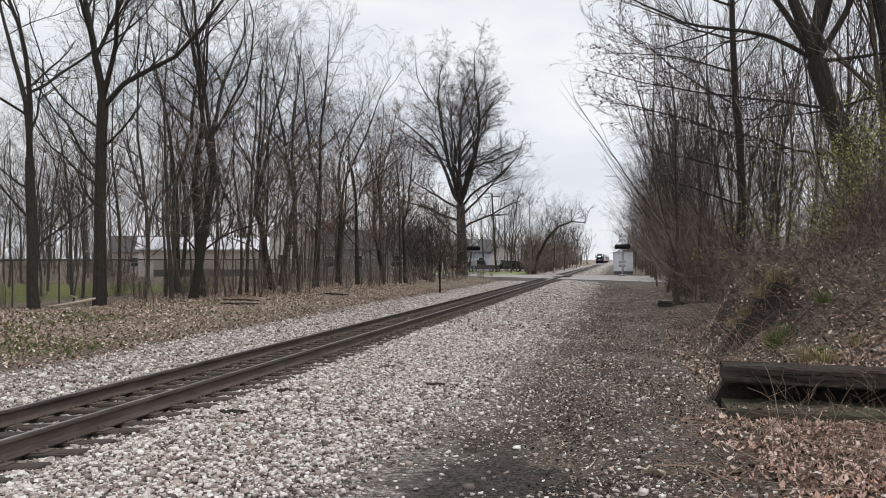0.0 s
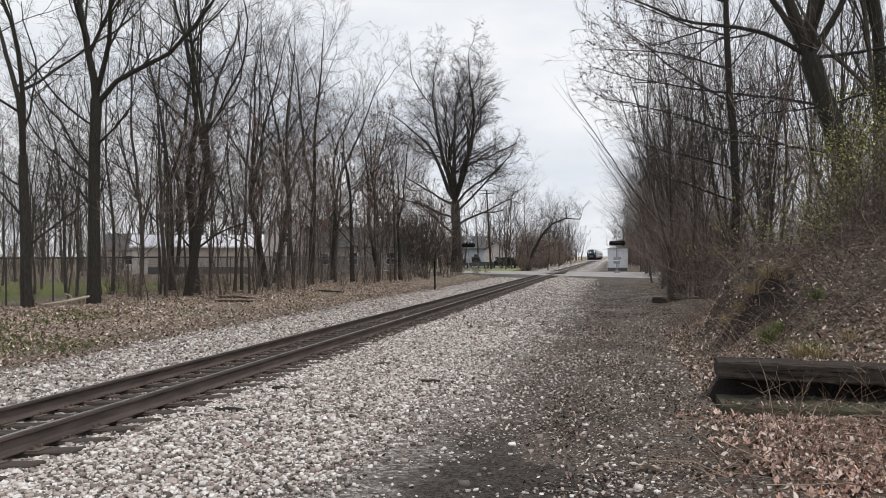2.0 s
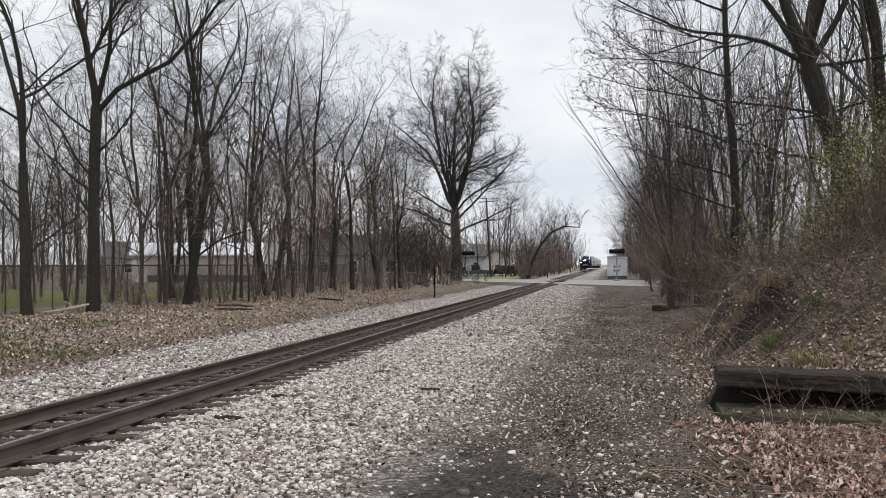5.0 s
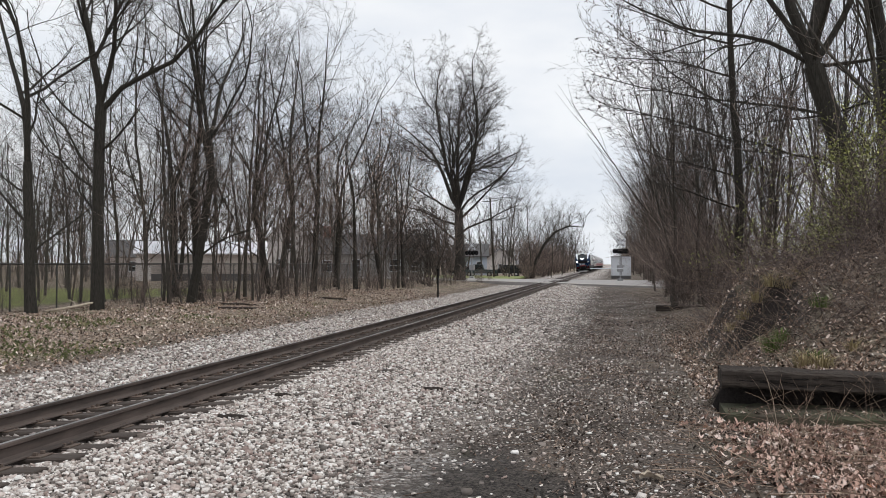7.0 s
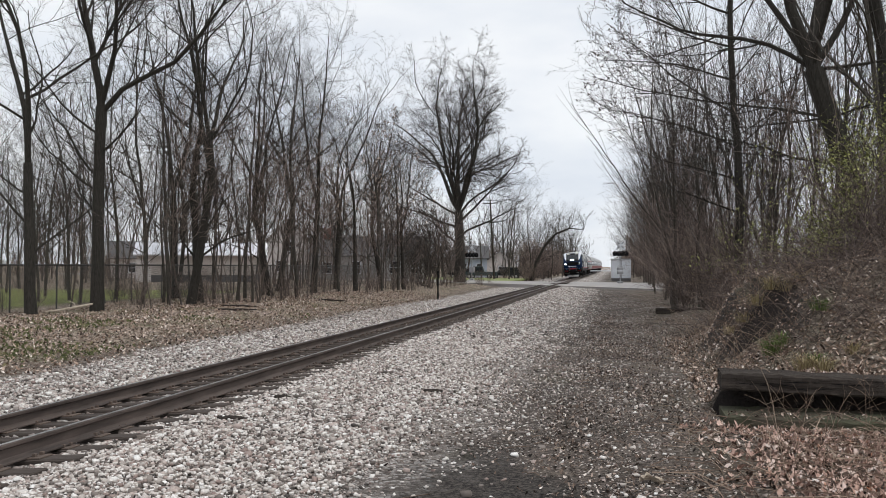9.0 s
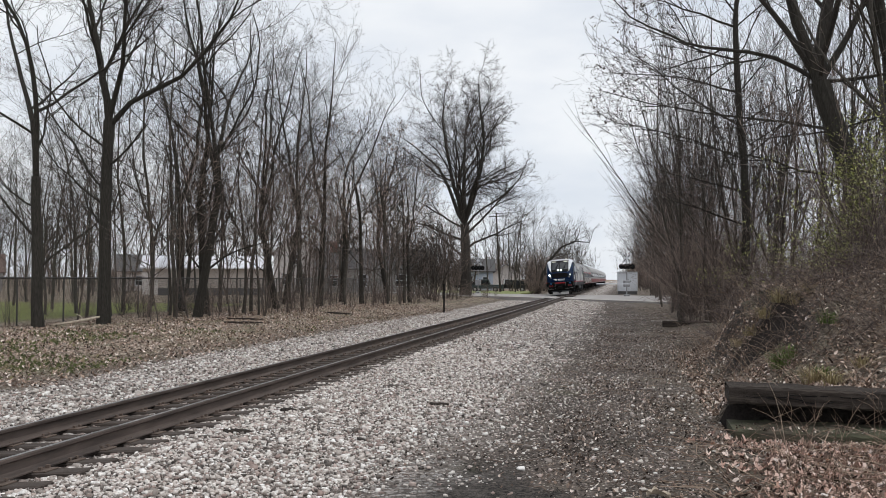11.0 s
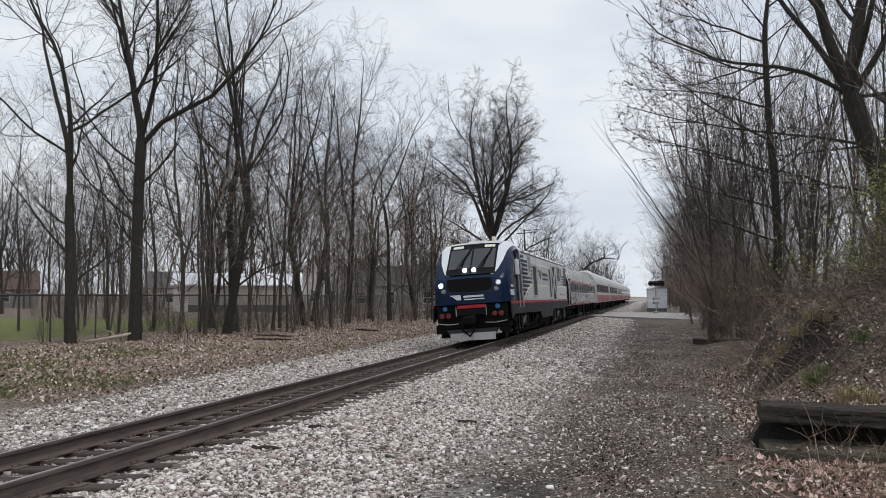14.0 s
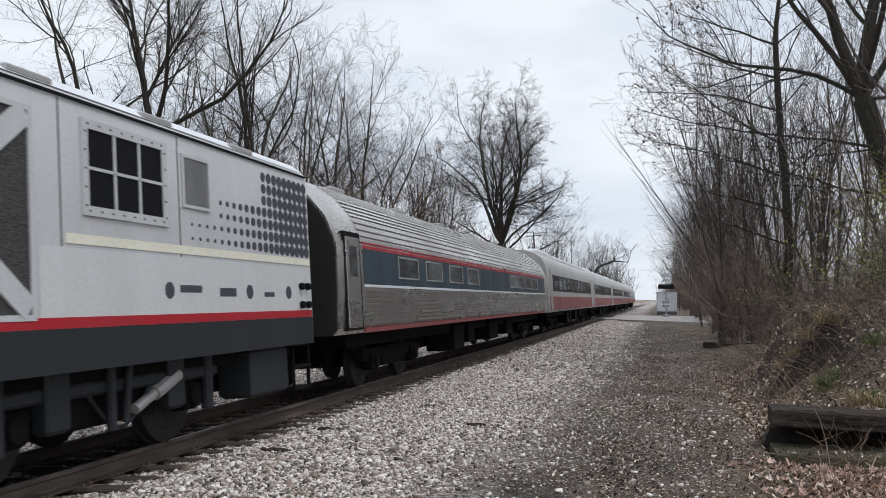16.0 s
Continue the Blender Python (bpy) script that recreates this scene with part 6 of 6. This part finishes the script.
shed = house("shed", "long beige metal shed with a white roof behind the fence", -44.6, 87.0, 27.7, 12.8, 8, 3.1, 1.25, BEIGE, METAL_ROOF, eave=0.35, category="shed")
s = Shape()
for k in range(26):
    s.box(-6.5 + k * 0.52, -6.46 + k * 0.52, -0.03, 0.0, 0.9, 3.1)
part("rib", s, BEIGE, shed)
part("base_band", Shape().box(-6.6, 6.6, -0.02, 0.03, 0, 0.9), SHINGLE, shed, "dark lower band")
part("end_door", Shape().box(-6.5, -4.9, -0.05, 0.0, 0.1, 2.6), WHITE_SIDING, shed)
house("house", "tall white house with a steep gable", -44.5, 113, 21, 5.6, 9, 5.6, 2.6, WHITE_SIDING, BROWN_SHINGLE, True, ((-1.2, 1.2, 0.9, 1.4), (1.2, 1.2, 0.9, 1.4), (0, 4.0, 0.9, 1.3)))
hb = house("house", "long grey single-storey house with white-framed windows", -32.7, 112, 16, 15.5, 9, 3.4, 2.6, GREY_SIDING, SHINGLE, False, ((-5.5, 1.0, 1.1, 1.4), (-1.6, 1.0, 1.1, 1.5), (3.6, 1.0, 1.3, 1.5), (6.2, 1.0, 0.9, 1.3)))
part("chimney", Shape().box(-6.2, -5.2, 3.6, 4.4, 3.5, 7.2, 0.03), BRICK_RED, hb, "red brick chimney")
house("house", "small pale blue house with a grey roof", -22.8, 137, 9, 5.0, 8, 3.3, 1.9, BLUE_SIDING, SHINGLE, False, ((-1.2, 1.1, 0.8, 1.2), (1.3, 1.1, 0.8, 1.2)))
house("garage", "pale gabled garage beyond the parked cars", -20.7, 156, 8, 5.5, 7, 2.7, 1.9, WHITE_SIDING, SHINGLE, True, ((0.2, 1.0, 0.9, 0.9),), category="garage")
house("house", "low house with a brown roof beyond the lawn", -88.0, 100, 40, 12, 8, 2.8, 2.4, GREY_SIDING, BROWN_SHINGLE, False, ((-3, 1, 1.1, 1.2), (2, 1, 1.1, 1.2)))
house("house", "white house half hidden behind bare trees", -64.0, 110, 32, 10, 8, 3.0, 2.2, WHITE_SIDING, SHINGLE, False, ((-2, 1, 1.1, 1.2), (2, 1, 1.1, 1.2)))


def parked_car(name, label, x, y, turn, paint, tall=1.72, pickup=False):
    car = thing(name, label, "car", at=pose(x, y, -0.18, 0, 0, turn))
    L, w = 4.7, 0.9
    if pickup:
        prof = [(-2.6, 0.45), (-2.6, 0.95), (-1.5, 1.05), (-0.9, tall), (0.5, tall), (0.75, 1.05), (2.6, 1.02), (2.6, 0.45)]
    else:
        prof = [(-2.35, 0.45), (-2.35, 0.85), (-1.35, 1.0), (-0.6, tall - 0.04), (0.2, tall), (1.7, tall - 0.06), (2.3, 1.05), (2.35, 0.45)]
    part("body", Shape().loft([[(a, k * w * s, b) for a, b in prof] for k, s in ((-1, 0.94), (-0.92, 1.0), (0.92, 1.0), (1, 0.94))], True, True), paint, car)
    gl = [(-1.2, 1.05), (-0.62, tall - 0.12), (0.4 if pickup else 1.65, tall - 0.14), (0.6 if pickup else 2.0, 1.05)]
    part("side_glass", Shape().panel([(a, -w - 0.005, b) for a, b in gl], (0, -1, 0), 0.01), GLASS, car)
    for a in (-1.5, 1.5):
        for q in (-0.82, 0.82):
            t = part("wheel", Shape().disc((a, q, 0.34), (0, 1, 0), 0.34, 0.22, 18), BLACK, car)
            part("rim", Shape().disc((a, q * 1.14, 0.34), (0, 1, 0), 0.2, 0.03, 12), STEEL_L, t)
    for a in (-2.36, 2.34):
        part("lamp", Shape().box(a - 0.03, a + 0.03, -0.85, -0.5, 0.75, 0.9), STEEL_L if a < 0 else RED_LAMP, car)
    return car


BLACK_CAR = painted("black_car_paint", (0.012, 0.012, 0.014), 0.2, 0.05)
TEAL_CAR = painted("dark_teal_car_paint", (0.035, 0.055, 0.062), 0.25, 0.1)
parked_car("car", "black estate car parked beside the road", -16.2, 129, 8, BLACK_CAR)
parked_car("pickup_truck", "dark teal pickup truck parked before the house", -19.9, 127, 5, TEAL_CAR, 1.8, True)
parked_car("car", "black car parked before the pale blue house", -23.0, 130, 15, BLACK_CAR, 1.5)


# ================= road crossing =================
def worn_asphalt():
    m = Mat("worn_asphalt", 0.9)
    n, f = m.noise(0.5, 6, 0.6), m.noise(40, 3)
    c = m.ramp(n, (0.3, (0.36, 0.335, 0.32)), (0.7, (0.50, 0.47, 0.45)))
    c = m.mix(m.math("MULTIPLY", f, 0.4), c, (0.12, 0.11, 0.105))
    return m.color(c).bump(f, 0.3, 0.01).m


ASPHALT = worn_asphalt()
YELLOW = painted("road_line", (0.55, 0.50, 0.38), 0.7, 0.3)
LAWN_M = Mat("lawn_grass", 0.95)
LAWN_M = LAWN_M.color(LAWN_M.ramp(LAWN_M.noise(2.0, 6, 0.7), (0.3, (0.13, 0.155, 0.045)), (0.7, (0.30, 0.33, 0.12)))).m


def road():
    near = [(120, 56), (30, 60), (4, 69.5), (-10.5, 86), (-32, 106), (-110, 150)]
    far = [(120, 86), (30, 92), (4, 97), (-10.5, 101), (-32, 114), (-110, 160)]
    z = -0.075
    s = Shape().loft([[(a[0], a[1], z - 0.5), (a[0], a[1], z), (b[0], b[1], z), (b[0], b[1], z - 0.5)] for a, b in zip(near, far)], True, True)
    ob = part("road", s, ASPHALT, None)
    tagged(ob, "pale worn asphalt road across the track", "road", kind="structure")
    s = Shape()
    for i in range(len(near) - 1):
        a, b = Vector((*near[i], z)), Vector((*near[i + 1], z))
        d = Vector((0, 0.5, 0))
        s.add([tuple(a + d + Vector((0, 0, 0.004))), tuple(b + d + Vector((0, 0, 0.004))), tuple(b + d * 2.2 + Vector((0, 0, 0.004))), tuple(a + d * 2.2 + Vector((0, 0, 0.004)))], [(0, 1, 2, 3)])
    part("edge_line", s, YELLOW, ob, "pale painted edge line")
    # dark strip across the track, within the width of the road
    cross_strip = part("crossing_panel", Shape().box(-1.6, 1.6, 86, 93, -0.11, -0.055), TIE, ob, "dark strip across the rails at the crossing", at=on_track())
    s = Shape().loft([[(x, y0, -0.30), (x, y0, -0.13), (x, y1, -0.11), (x, y1, -0.30)] for x, y0, y1 in ((-60, 131.5, 150), (-32, 114.5, 140), (-12.5, 103, 126))], True, True)
    lawn = part("lawn", s, LAWN_M, None)
    tagged(lawn, "green lawn before the houses", "lawn", kind="structure")


road()
GALV = painted("galvanised_mast", (0.36, 0.36, 0.37), 0.5, 0.3, 0.3)


def crossing_signal(x, y, turn, gate):
    sig = thing("crossing_signal", "railway crossing signal with crossbuck and unlit lamps", "crossing signal", "crossing signals", at=pose(x, y, -0.1, 0, 0, turn))
    part("mast", Shape().rod([(0, 0, 0), (0, 0, 4.6)], 0.06, 10).box(-0.25, 0.25, -0.25, 0.25, 0, 0.25, 0.03), GALV, sig)
    for a in (45, -45):
        bl = part("crossbuck_blade", Shape().box(-0.68, 0.68, -0.015, 0.015, -0.115, 0.115), WHITE, sig, "white crossbuck blade", at=pose(0, -0.08 - 0.012 * (a > 0), 4.05, 0, a, 0))
        part("lettering_bar", Shape().box(-0.5, -0.16, -0.02, -0.014, -0.05, 0.05).box(0.16, 0.5, -0.02, -0.014, -0.05, 0.05), BLACK, bl)
    part("lamp_arm", Shape().rod([(-0.75, 0, 3.15), (0.75, 0, 3.15)], 0.03, 8), BLACK, sig)
    for px in (-0.62, -0.2, 0.2, 0.62):
        bg = part("lamp_backing", Shape().disc((px, -0.1, 3.15), (0, 1, 0), 0.27, 0.03, 18), BLACK, sig, "round black backing")
        part("lamp_hood", Shape().rod([(px, -0.1, 3.15), (px, -0.4, 3.17)], [0.13, 0.14], 12), BLACK, bg)
        part("lens", Shape().disc((px, -0.13, 3.15), (0, 1, 0), 0.1, 0.02, 12), RED_LAMP, bg)
    part("gate_box", Shape().box(-0.3, 0.3, -0.2, 0.25, 1.0, 1.7, 0.05), GALV, sig, "grey gate mechanism")
    if gate:
        part("gate_arm", Shape().box(-0.06, 0.06, -0.05, 0.05, 1.2, 8.2) if gate > 1 else Shape().box(-3.4, 0.2, -0.32, -0.26, 1.28, 1.38), WHITE, sig, "white gate arm")
    return sig


crossing_signal(0.45, 93.0, 20, 1)
crossing_signal(-17.4, 105.0, -12, 0)


def signal_cabin():
    c = thing("signal_cabin", "white metal signal cabinet beside the crossing", "cabinet", at=pose(0.7, 112.0, -0.25, 0, 0, 4))
    part("plinth", Shape().box(-1.15, 1.15, 0, 1.8, 0, 0.45), SHINGLE, c)
    body = part("body", Shape().box(-1.2, 1.2, 0, 1.9, 0.45, 2.85, 0.02), WHITE, c)
    part("roof", Shape().box(-1.26, 1.26, -0.08, 1.98, 2.85, 2.94, 0.02), GALV, c)
    part("door", Shape().box(0.2, 1.1, -0.03, 0.01, 0.6, 2.75), WHITE, body, "white cabinet door")
    part("handle", Shape().box(0.28, 0.34, -0.07, -0.03, 1.6, 1.8), BLACK, body)
    part("seam", Shape().box(-0.02, 0.02, -0.012, 0.0, 0.5, 2.8), SHINGLE, body)


signal_cabin()


def pole(x, y, h, lean, label):
    p = thing("utility_pole", label, "utility pole", at=pose(x, y, -0.3, 0, lean, 0))
    part("shaft", Shape().rod([(0, 0, 0), (0, 0, h)], [0.16, 0.10], 10), TIMBER, p)
    part("crossarm", Shape().box(-1.1, 1.1, -0.05, 0.05, h - 0.6, h - 0.48, 0.01), TIMBER, p)
    for a in (-1.0, -0.4, 0.4, 1.0):
        part("insulator", Shape().rod([(a, 0, h - 0.48), (a, 0, h - 0.32)], [0.05, 0.03], 8), GALV, p)


pole(-17.0, 122, 11.5, -3, "leaning wooden utility pole beside the road")
mp = thing("marker_post", "thin dark marker post beside the ballast", "post", at=pose(-11.0, 53.3, -0.42))
part("shaft", Shape().rod([(0, 0, 0), (0, 0, 1.75)], 0.05, 8), BLACK, mp)
part("cap", Shape().box(-0.07, 0.07, -0.07, 0.07, 1.7, 1.8, 0.02), BLACK, mp)


def bent_tree():
    """The tree that bows over the line beyond the road."""
    g = Grower(33, 0.012, 0.03)
    pts = [Vector(p) for p in ((0, 0, -0.2), (0.8, 0, 2.6), (2.0, 0, 5.0), (3.6, 0, 6.8), (5.6, 0, 7.6), (7.6, 0, 7.4))]
    g.tube(pts, [0.28, 0.24, 0.2, 0.15, 0.10, 0.05])
    for i in range(1, 6):
        for j in range(4):
            g.branch(pts[i], g.turned(Vector((0.5, 0, 0.85)).normalized(), 0.7), g.rng.uniform(1.5, 3.5), 0.05, 1, 3, 0.03, 7, 0.7)
    put_tree("tree", g, "bare tree bowed towards the railway line", BARK_DARK, TWIG, upright(-12.2, 126))


bent_tree()


def far_woods():
    """Bare woods in the distance, all round."""
    rng = np.random.default_rng(5)
    kinds = []
    for k in range(4):
        g = Grower(200 + k, 0.035, 0.3)
        g.branch(Vector((0, 0, 0)), Vector((0, 0, 1)), 13, 0.16, 0, 2, 0.10, 5.4, 0.8, 0.1, 0.08, 0.15)
        n = len(g.wood.v)
        kinds.append((np.array(g.wood.v + g.twigs.v), [f for f in g.wood.f] + [tuple(i + n for i in f) for f in g.twigs.f]))
    g = Grower(210, 0.03, 0.3)
    for k in range(8):
        a = k * 0.8
        g.branch(Vector((math.cos(a) * 2.2, math.sin(a) * 2.2, 0)), Vector((math.cos(a) * 0.25, math.sin(a) * 0.25, 1)).normalized(), 4.5 + k % 3, 0.06, 0, 1, 0.08, 7, 0.7, 0.05, 0.1, 0.3)
    kinds.append((np.array(g.twigs.v), list(g.twigs.f)))
    v, f, at = [], [], 0
    spots = []
    for i in range(420):
        a = rng.uniform(-75, -6) if i < 320 else rng.uniform(3, 60)
        d = rng.uniform(115, 240) if i < 320 else rng.uniform(60, 260)
        spots.append((math.sin(math.radians(a)) * d, math.cos(math.radians(a)) * d))
    for i in range(60):
        spots.append((rng.uniform(-34, -12.5), rng.uniform(190, 420)))
        spots.append((rng.uniform(3.0, 20), rng.uniform(190, 420)))
    for i in range(210):
        a, d = rng.uniform(-75, -7) if i < 165 else rng.uniform(2, 50), rng.uniform(130, 330)
        spots.append((math.sin(math.radians(a)) * d, math.cos(math.radians(a)) * d))
    for i, (x, y) in enumerate(spots):
        if -10 < x < 0.8:
            continue
        vs, fs = kinds[i % 4 if i < 540 else 4]
        t, s = rng.uniform(0, 6.28), rng.uniform(0.6, 1.15)
        c, n = math.cos(t) * s, math.sin(t) * s
        w = np.column_stack((vs[:, 0] * c - vs[:, 1] * n + x, vs[:, 0] * n + vs[:, 1] * c + y, vs[:, 2] * s - 0.4))
        v.extend(map(tuple, w.tolist()))
        f.extend([tuple(j + at for j in q) for q in fs])
        at += len(vs)
    me = bpy.data.meshes.new("far_woods")
    me.from_pydata(v, [], f)
    me.update()
    stuff("far_woods", me, BARK_GREY, "bare grey-brown woods in the distance", "woods")


far_woods()


# ================= ballast stones and pebbles =================
def stone_material(single=False, dusty=0.0):
    m = Mat("ballast_stone", 0.9, 0, 0.3)
    r = m.each() if single else m.island()
    c = m.ramp(r, (0.0, (0.055, 0.046, 0.041)), (0.22, (0.25, 0.212, 0.186)), (0.5, (0.60, 0.535, 0.485)), (0.8, (0.82, 0.765, 0.715)), (1.0, (0.97, 0.94, 0.90)))
    pink = m.ramp(m.math("FRACT", m.math("MULTIPLY", r, 37.0)), (0.74, (0,) * 3), (0.8, (0.55,) * 3))
    c = m.mix(pink, c, (0.42, 0.30, 0.26))
    c = m.mix(m.ramp(m.noise(45, 4), (0.4, (0,) * 3), (0.75, (0.35,) * 3)), c, (0.20, 0.18, 0.165))
    if dusty:
        c = m.mix(m.ramp(m.noise(1.3, 4, vec=m.place()), (0.3, (dusty,) * 3), (0.7, (dusty * 0.65,) * 3)), c, (0.165, 0.130, 0.112))
    return m.color(c).bump(m.noise(90, 3), 0.4, 0.004).m


STONE, STONE_PIECE, STONE_DUSTY = stone_material(), stone_material(True), stone_material(False, 0.68)


def stones(name, spots, size, seed, mat, label, flat=0.7):
    """Many broken stones in one mesh."""
    rng = np.random.default_rng(seed)
    n = len(spots)
    cube = np.array([(-1, -1, -1), (1, -1, -1), (1, 1, -1), (-1, 1, -1), (-1, -1, 1), (1, -1, 1), (1, 1, 1), (-1, 1, 1)], float) * 0.5
    v = cube[None] * rng.uniform(0.55, 1.0, (n, 1, 3)) + rng.uniform(-0.17, 0.17, (n, 8, 3))
    v *= (size * np.exp(rng.normal(0, 0.32, (n, 1, 1))))
    v[:, :, 2] *= flat
    a, b = rng.uniform(0, 6.283, n), rng.normal(0, 0.5, n)
    ca, sa, cb, sb = np.cos(a)[:, None], np.sin(a)[:, None], np.cos(b)[:, None], np.sin(b)[:, None]
    x, y, z = v[..., 0], v[..., 1], v[..., 2]
    y, z = y * cb - z * sb, y * sb + z * cb
    x, y = x * ca - y * sa, x * sa + y * ca
    p = np.stack((x, y, z), -1) + np.array(spots)[:, None, :]
    quad = np.array([(3, 2, 1, 0), (4, 5, 6, 7), (0, 1, 5, 4), (1, 2, 6, 5), (2, 3, 7, 6), (3, 0, 4, 7)])
    f = (quad[None] + (np.arange(n) * 8)[:, None, None]).reshape(-1)
    me = bpy.data.meshes.new(name)
    me.vertices.add(n * 8)
    me.vertices.foreach_set("co", p.reshape(-1))
    me.loops.add(n * 24)
    me.loops.foreach_set("vertex_index", f.astype(np.int32))
    me.polygons.add(n * 6)
    me.polygons.foreach_set("loop_start", np.arange(0, n * 24, 4, dtype=np.int32))
    me.update(calc_edges=True)
    stuff(name, me, mat, label, "stones")


def ballast():
    rng = random.Random(71)

    def scatter(n, x0, x1, y0, y1, bias, keep=lambda x, y: True, lift=0.012):
        out = []
        for i in range(n):
            x, y = rng.uniform(x0, x1), y0 + (y1 - y0) * rng.random() ** bias
            if keep(x, y):
                out.append((x, y, height(x, y) + lift + rng.uniform(-0.008, 0.012)))
        return out

    def clear(x, y):
        """Off the ties and the rails."""
        lat = abs(x - TRACK_X)
        return lat > 1.36 or (abs((y + 8) % 0.53 - 0.265) < 0.14 and abs(lat - 0.755) > 0.10)

    edge = lambda x, y: x < -2.35 + 0.5 * smooth(14, 30, y) + 0.9 * noise.noise((x * 0.6, y * 0.35, 21)) + rng.gauss(0, 0.45) and clear(x, y) and damp(x, y) > rng.uniform(0.55, 0.95)
    near = scatter(62000, -5.3, -1.2, 5.0, 22, 1.5, edge)
    stones("ballast_stones", near, 0.0315, 1, STONE, "pale broken ballast stones beside the track")
    mid = scatter(23000, -5.1, -0.9, 20, 72, 1.15, edge)
    stones("ballast_stones", mid, 0.045, 6, STONE, "pale ballast stones along the track")
    crib = scatter(16000, TRACK_X - 1.45, TRACK_X + 1.45, 5.5, 34, 1.2, clear, 0.0)
    stones("ballast_stones", crib, 0.04, 2, STONE_DUSTY, "dusty ballast stones between the ties")
    left = scatter(32000, -11.6, -7.7, 8, 84, 1.3, lambda x, y: x > -11.2 + rng.gauss(0, 0.3))
    stones("ballast_stones", left, 0.042, 3, STONE, "pale broken ballast stones across the track")
    peb = scatter(38000, -3.0, 2.4, 4.2, 50, 1.6, lambda x, y: noise.noise((x * 0.7, y * 0.5, 33)) > rng.uniform(-0.75, 0.3) + 0.7 * max(0.0, 1.05 - damp(x, y)) + 0.45 * smooth(-1.8, 0.6, x), 0.002)
    stones("pebbles", peb, 0.024, 4, STONE, "small pale pebbles trodden into the dirt", 0.5)
    big = scatter(420, -2.6, 1.8, 4.4, 16, 1.2, lift=0.004)
    stones("pebbles", big, 0.045, 5, STONE, "scattered larger stones on the dirt path", 0.5)

    # the nearest stones, each a piece of the ground
    kinds = []
    for k in range(6):
        r2 = random.Random(400 + k)
        s = Shape().box(-0.5, 0.5, -0.42, 0.42, -0.32, 0.32, 0.14)
        s.v = [tuple(c * 0.037 * r2.uniform(0.78, 1.15) for c in q) for q in s.v]
        me = s.mesh("stone")
        fix(me)
        me.materials.append(STONE_PIECE)
        kinds.append(me)
    for i, (x, y, z) in enumerate(scatter(300, -4.6, -2.3, 5.4, 8.2, 1.0, lift=0.03)):
        part("stone", kinds[i % 6], STONE_PIECE, GROUND_SHEET, at=pose(x, y, z, rng.uniform(-25, 25), rng.uniform(-25, 25), rng.uniform(0, 360)))


ballast()
for i, (x, y, l, a) in enumerate(((-2.70, 12.75, 0.28, 5), (-4.48, 11.2, 0.2, 20), (-4.43, 9.5, 0.34, 8), (-15.2, 33.0, 1.6, 10), (-16.5, 36.0, 2.0, -15), (-14.8, 44.0, 2.4, -35))):
    s = Shape()
    rng = random.Random(i)
    r = 0.035 if l < 0.5 else 0.05
    s.rod([(-l / 2 + l * k / 5, rng.uniform(-0.03, 0.03), rng.uniform(0, 0.02)) for k in range(6)], [r * 0.7, r, r * 0.9, r, r * 0.8, r * 0.4], 6)
    ob = thing("wood_scrap" if l < 0.5 else "fallen_branch", "dark splinter of old tie on the ballast" if l < 0.5 else "dark fallen branch on the ground", "wood", at=pose(x, y, height(x, y) + r * 0.8, 0, 0, a))
    part("wood", s, TIMBER, ob)


def pale_branch():
    """A broken limb with bare pale wood, propped on the ground by the forked tree."""
    x, y = -21.9, 32.0
    ob = thing("fallen_branch", "broken pale branch leaning by a tree trunk", "wood", at=pose(x, y, height(x, y)))
    s = Shape().rod([(-1.0, -0.5, 0.03), (-0.5, -0.2, 0.10), (0.1, 0.1, 0.22), (0.65, 0.4, 0.36)], [0.03, 0.05, 0.055, 0.045], 7)
    s.rod([(0.0, 0.05, 0.2), (-0.2, 0.2, 0.36), (-0.5, 0.25, 0.46)], [0.025, 0.02, 0.01], 5)
    part("wood", s, PALE_WOOD, ob)


def crumpled_leaf():
    """One large pale leaf that stands out on the dirt."""
    x, y = 0.31, 7.95
    s = Shape()
    rng = random.Random(8)
    n = 9
    rings = []
    for i in range(n):
        t = i / (n - 1)
        w = 0.055 * math.sin(math.pi * (0.08 + 0.88 * t)) * rng.uniform(0.7, 1.2)
        rings.append([(-0.11 + 0.22 * t, k * w, 0.015 + 0.045 * abs(k) * rng.uniform(0.4, 1.3) + 0.02 * math.sin(5 * t)) for k in (-1, -0.5, 0, 0.5, 1)])
    s.loft(rings + [[(a, b, c - 0.004) for a, b, c in r] for r in rings[::-1]], False)
    ob = part("dead_leaf", s, PALE_WOOD, None, at=pose(x, y, height(x, y) + 0.004, 0, 0, 15))
    tagged(ob, "large pale crumpled leaf on the dirt", "leaf")


PALE_WOOD = old_timber("bare_pale_wood", (0.36, 0.29, 0.22), (0.70, 0.61, 0.50))
pale_branch()
crumpled_leaf()


# ================= what moves =================
def motions():
    """The train runs past at an even pace, its wheels rolling."""
    speed = 20.3
    for ob, back in TRAIN:
        walk(ob, [(t, on_track(30.8 + speed * (14 - t) + (0.2 if t == 15 else 0.0) + back)) for t in (0.0, 4.0, 8.0, 12.0, 13.0, 14.0, 15.0, 16.0)])
    for wheel, y, r in SPIN:
        walk(wheel, [(k / FPS, pose(0, y, r, math.degrees(speed * k / FPS / r) % 360)) for k in range(16 * FPS + 1)])


motions()
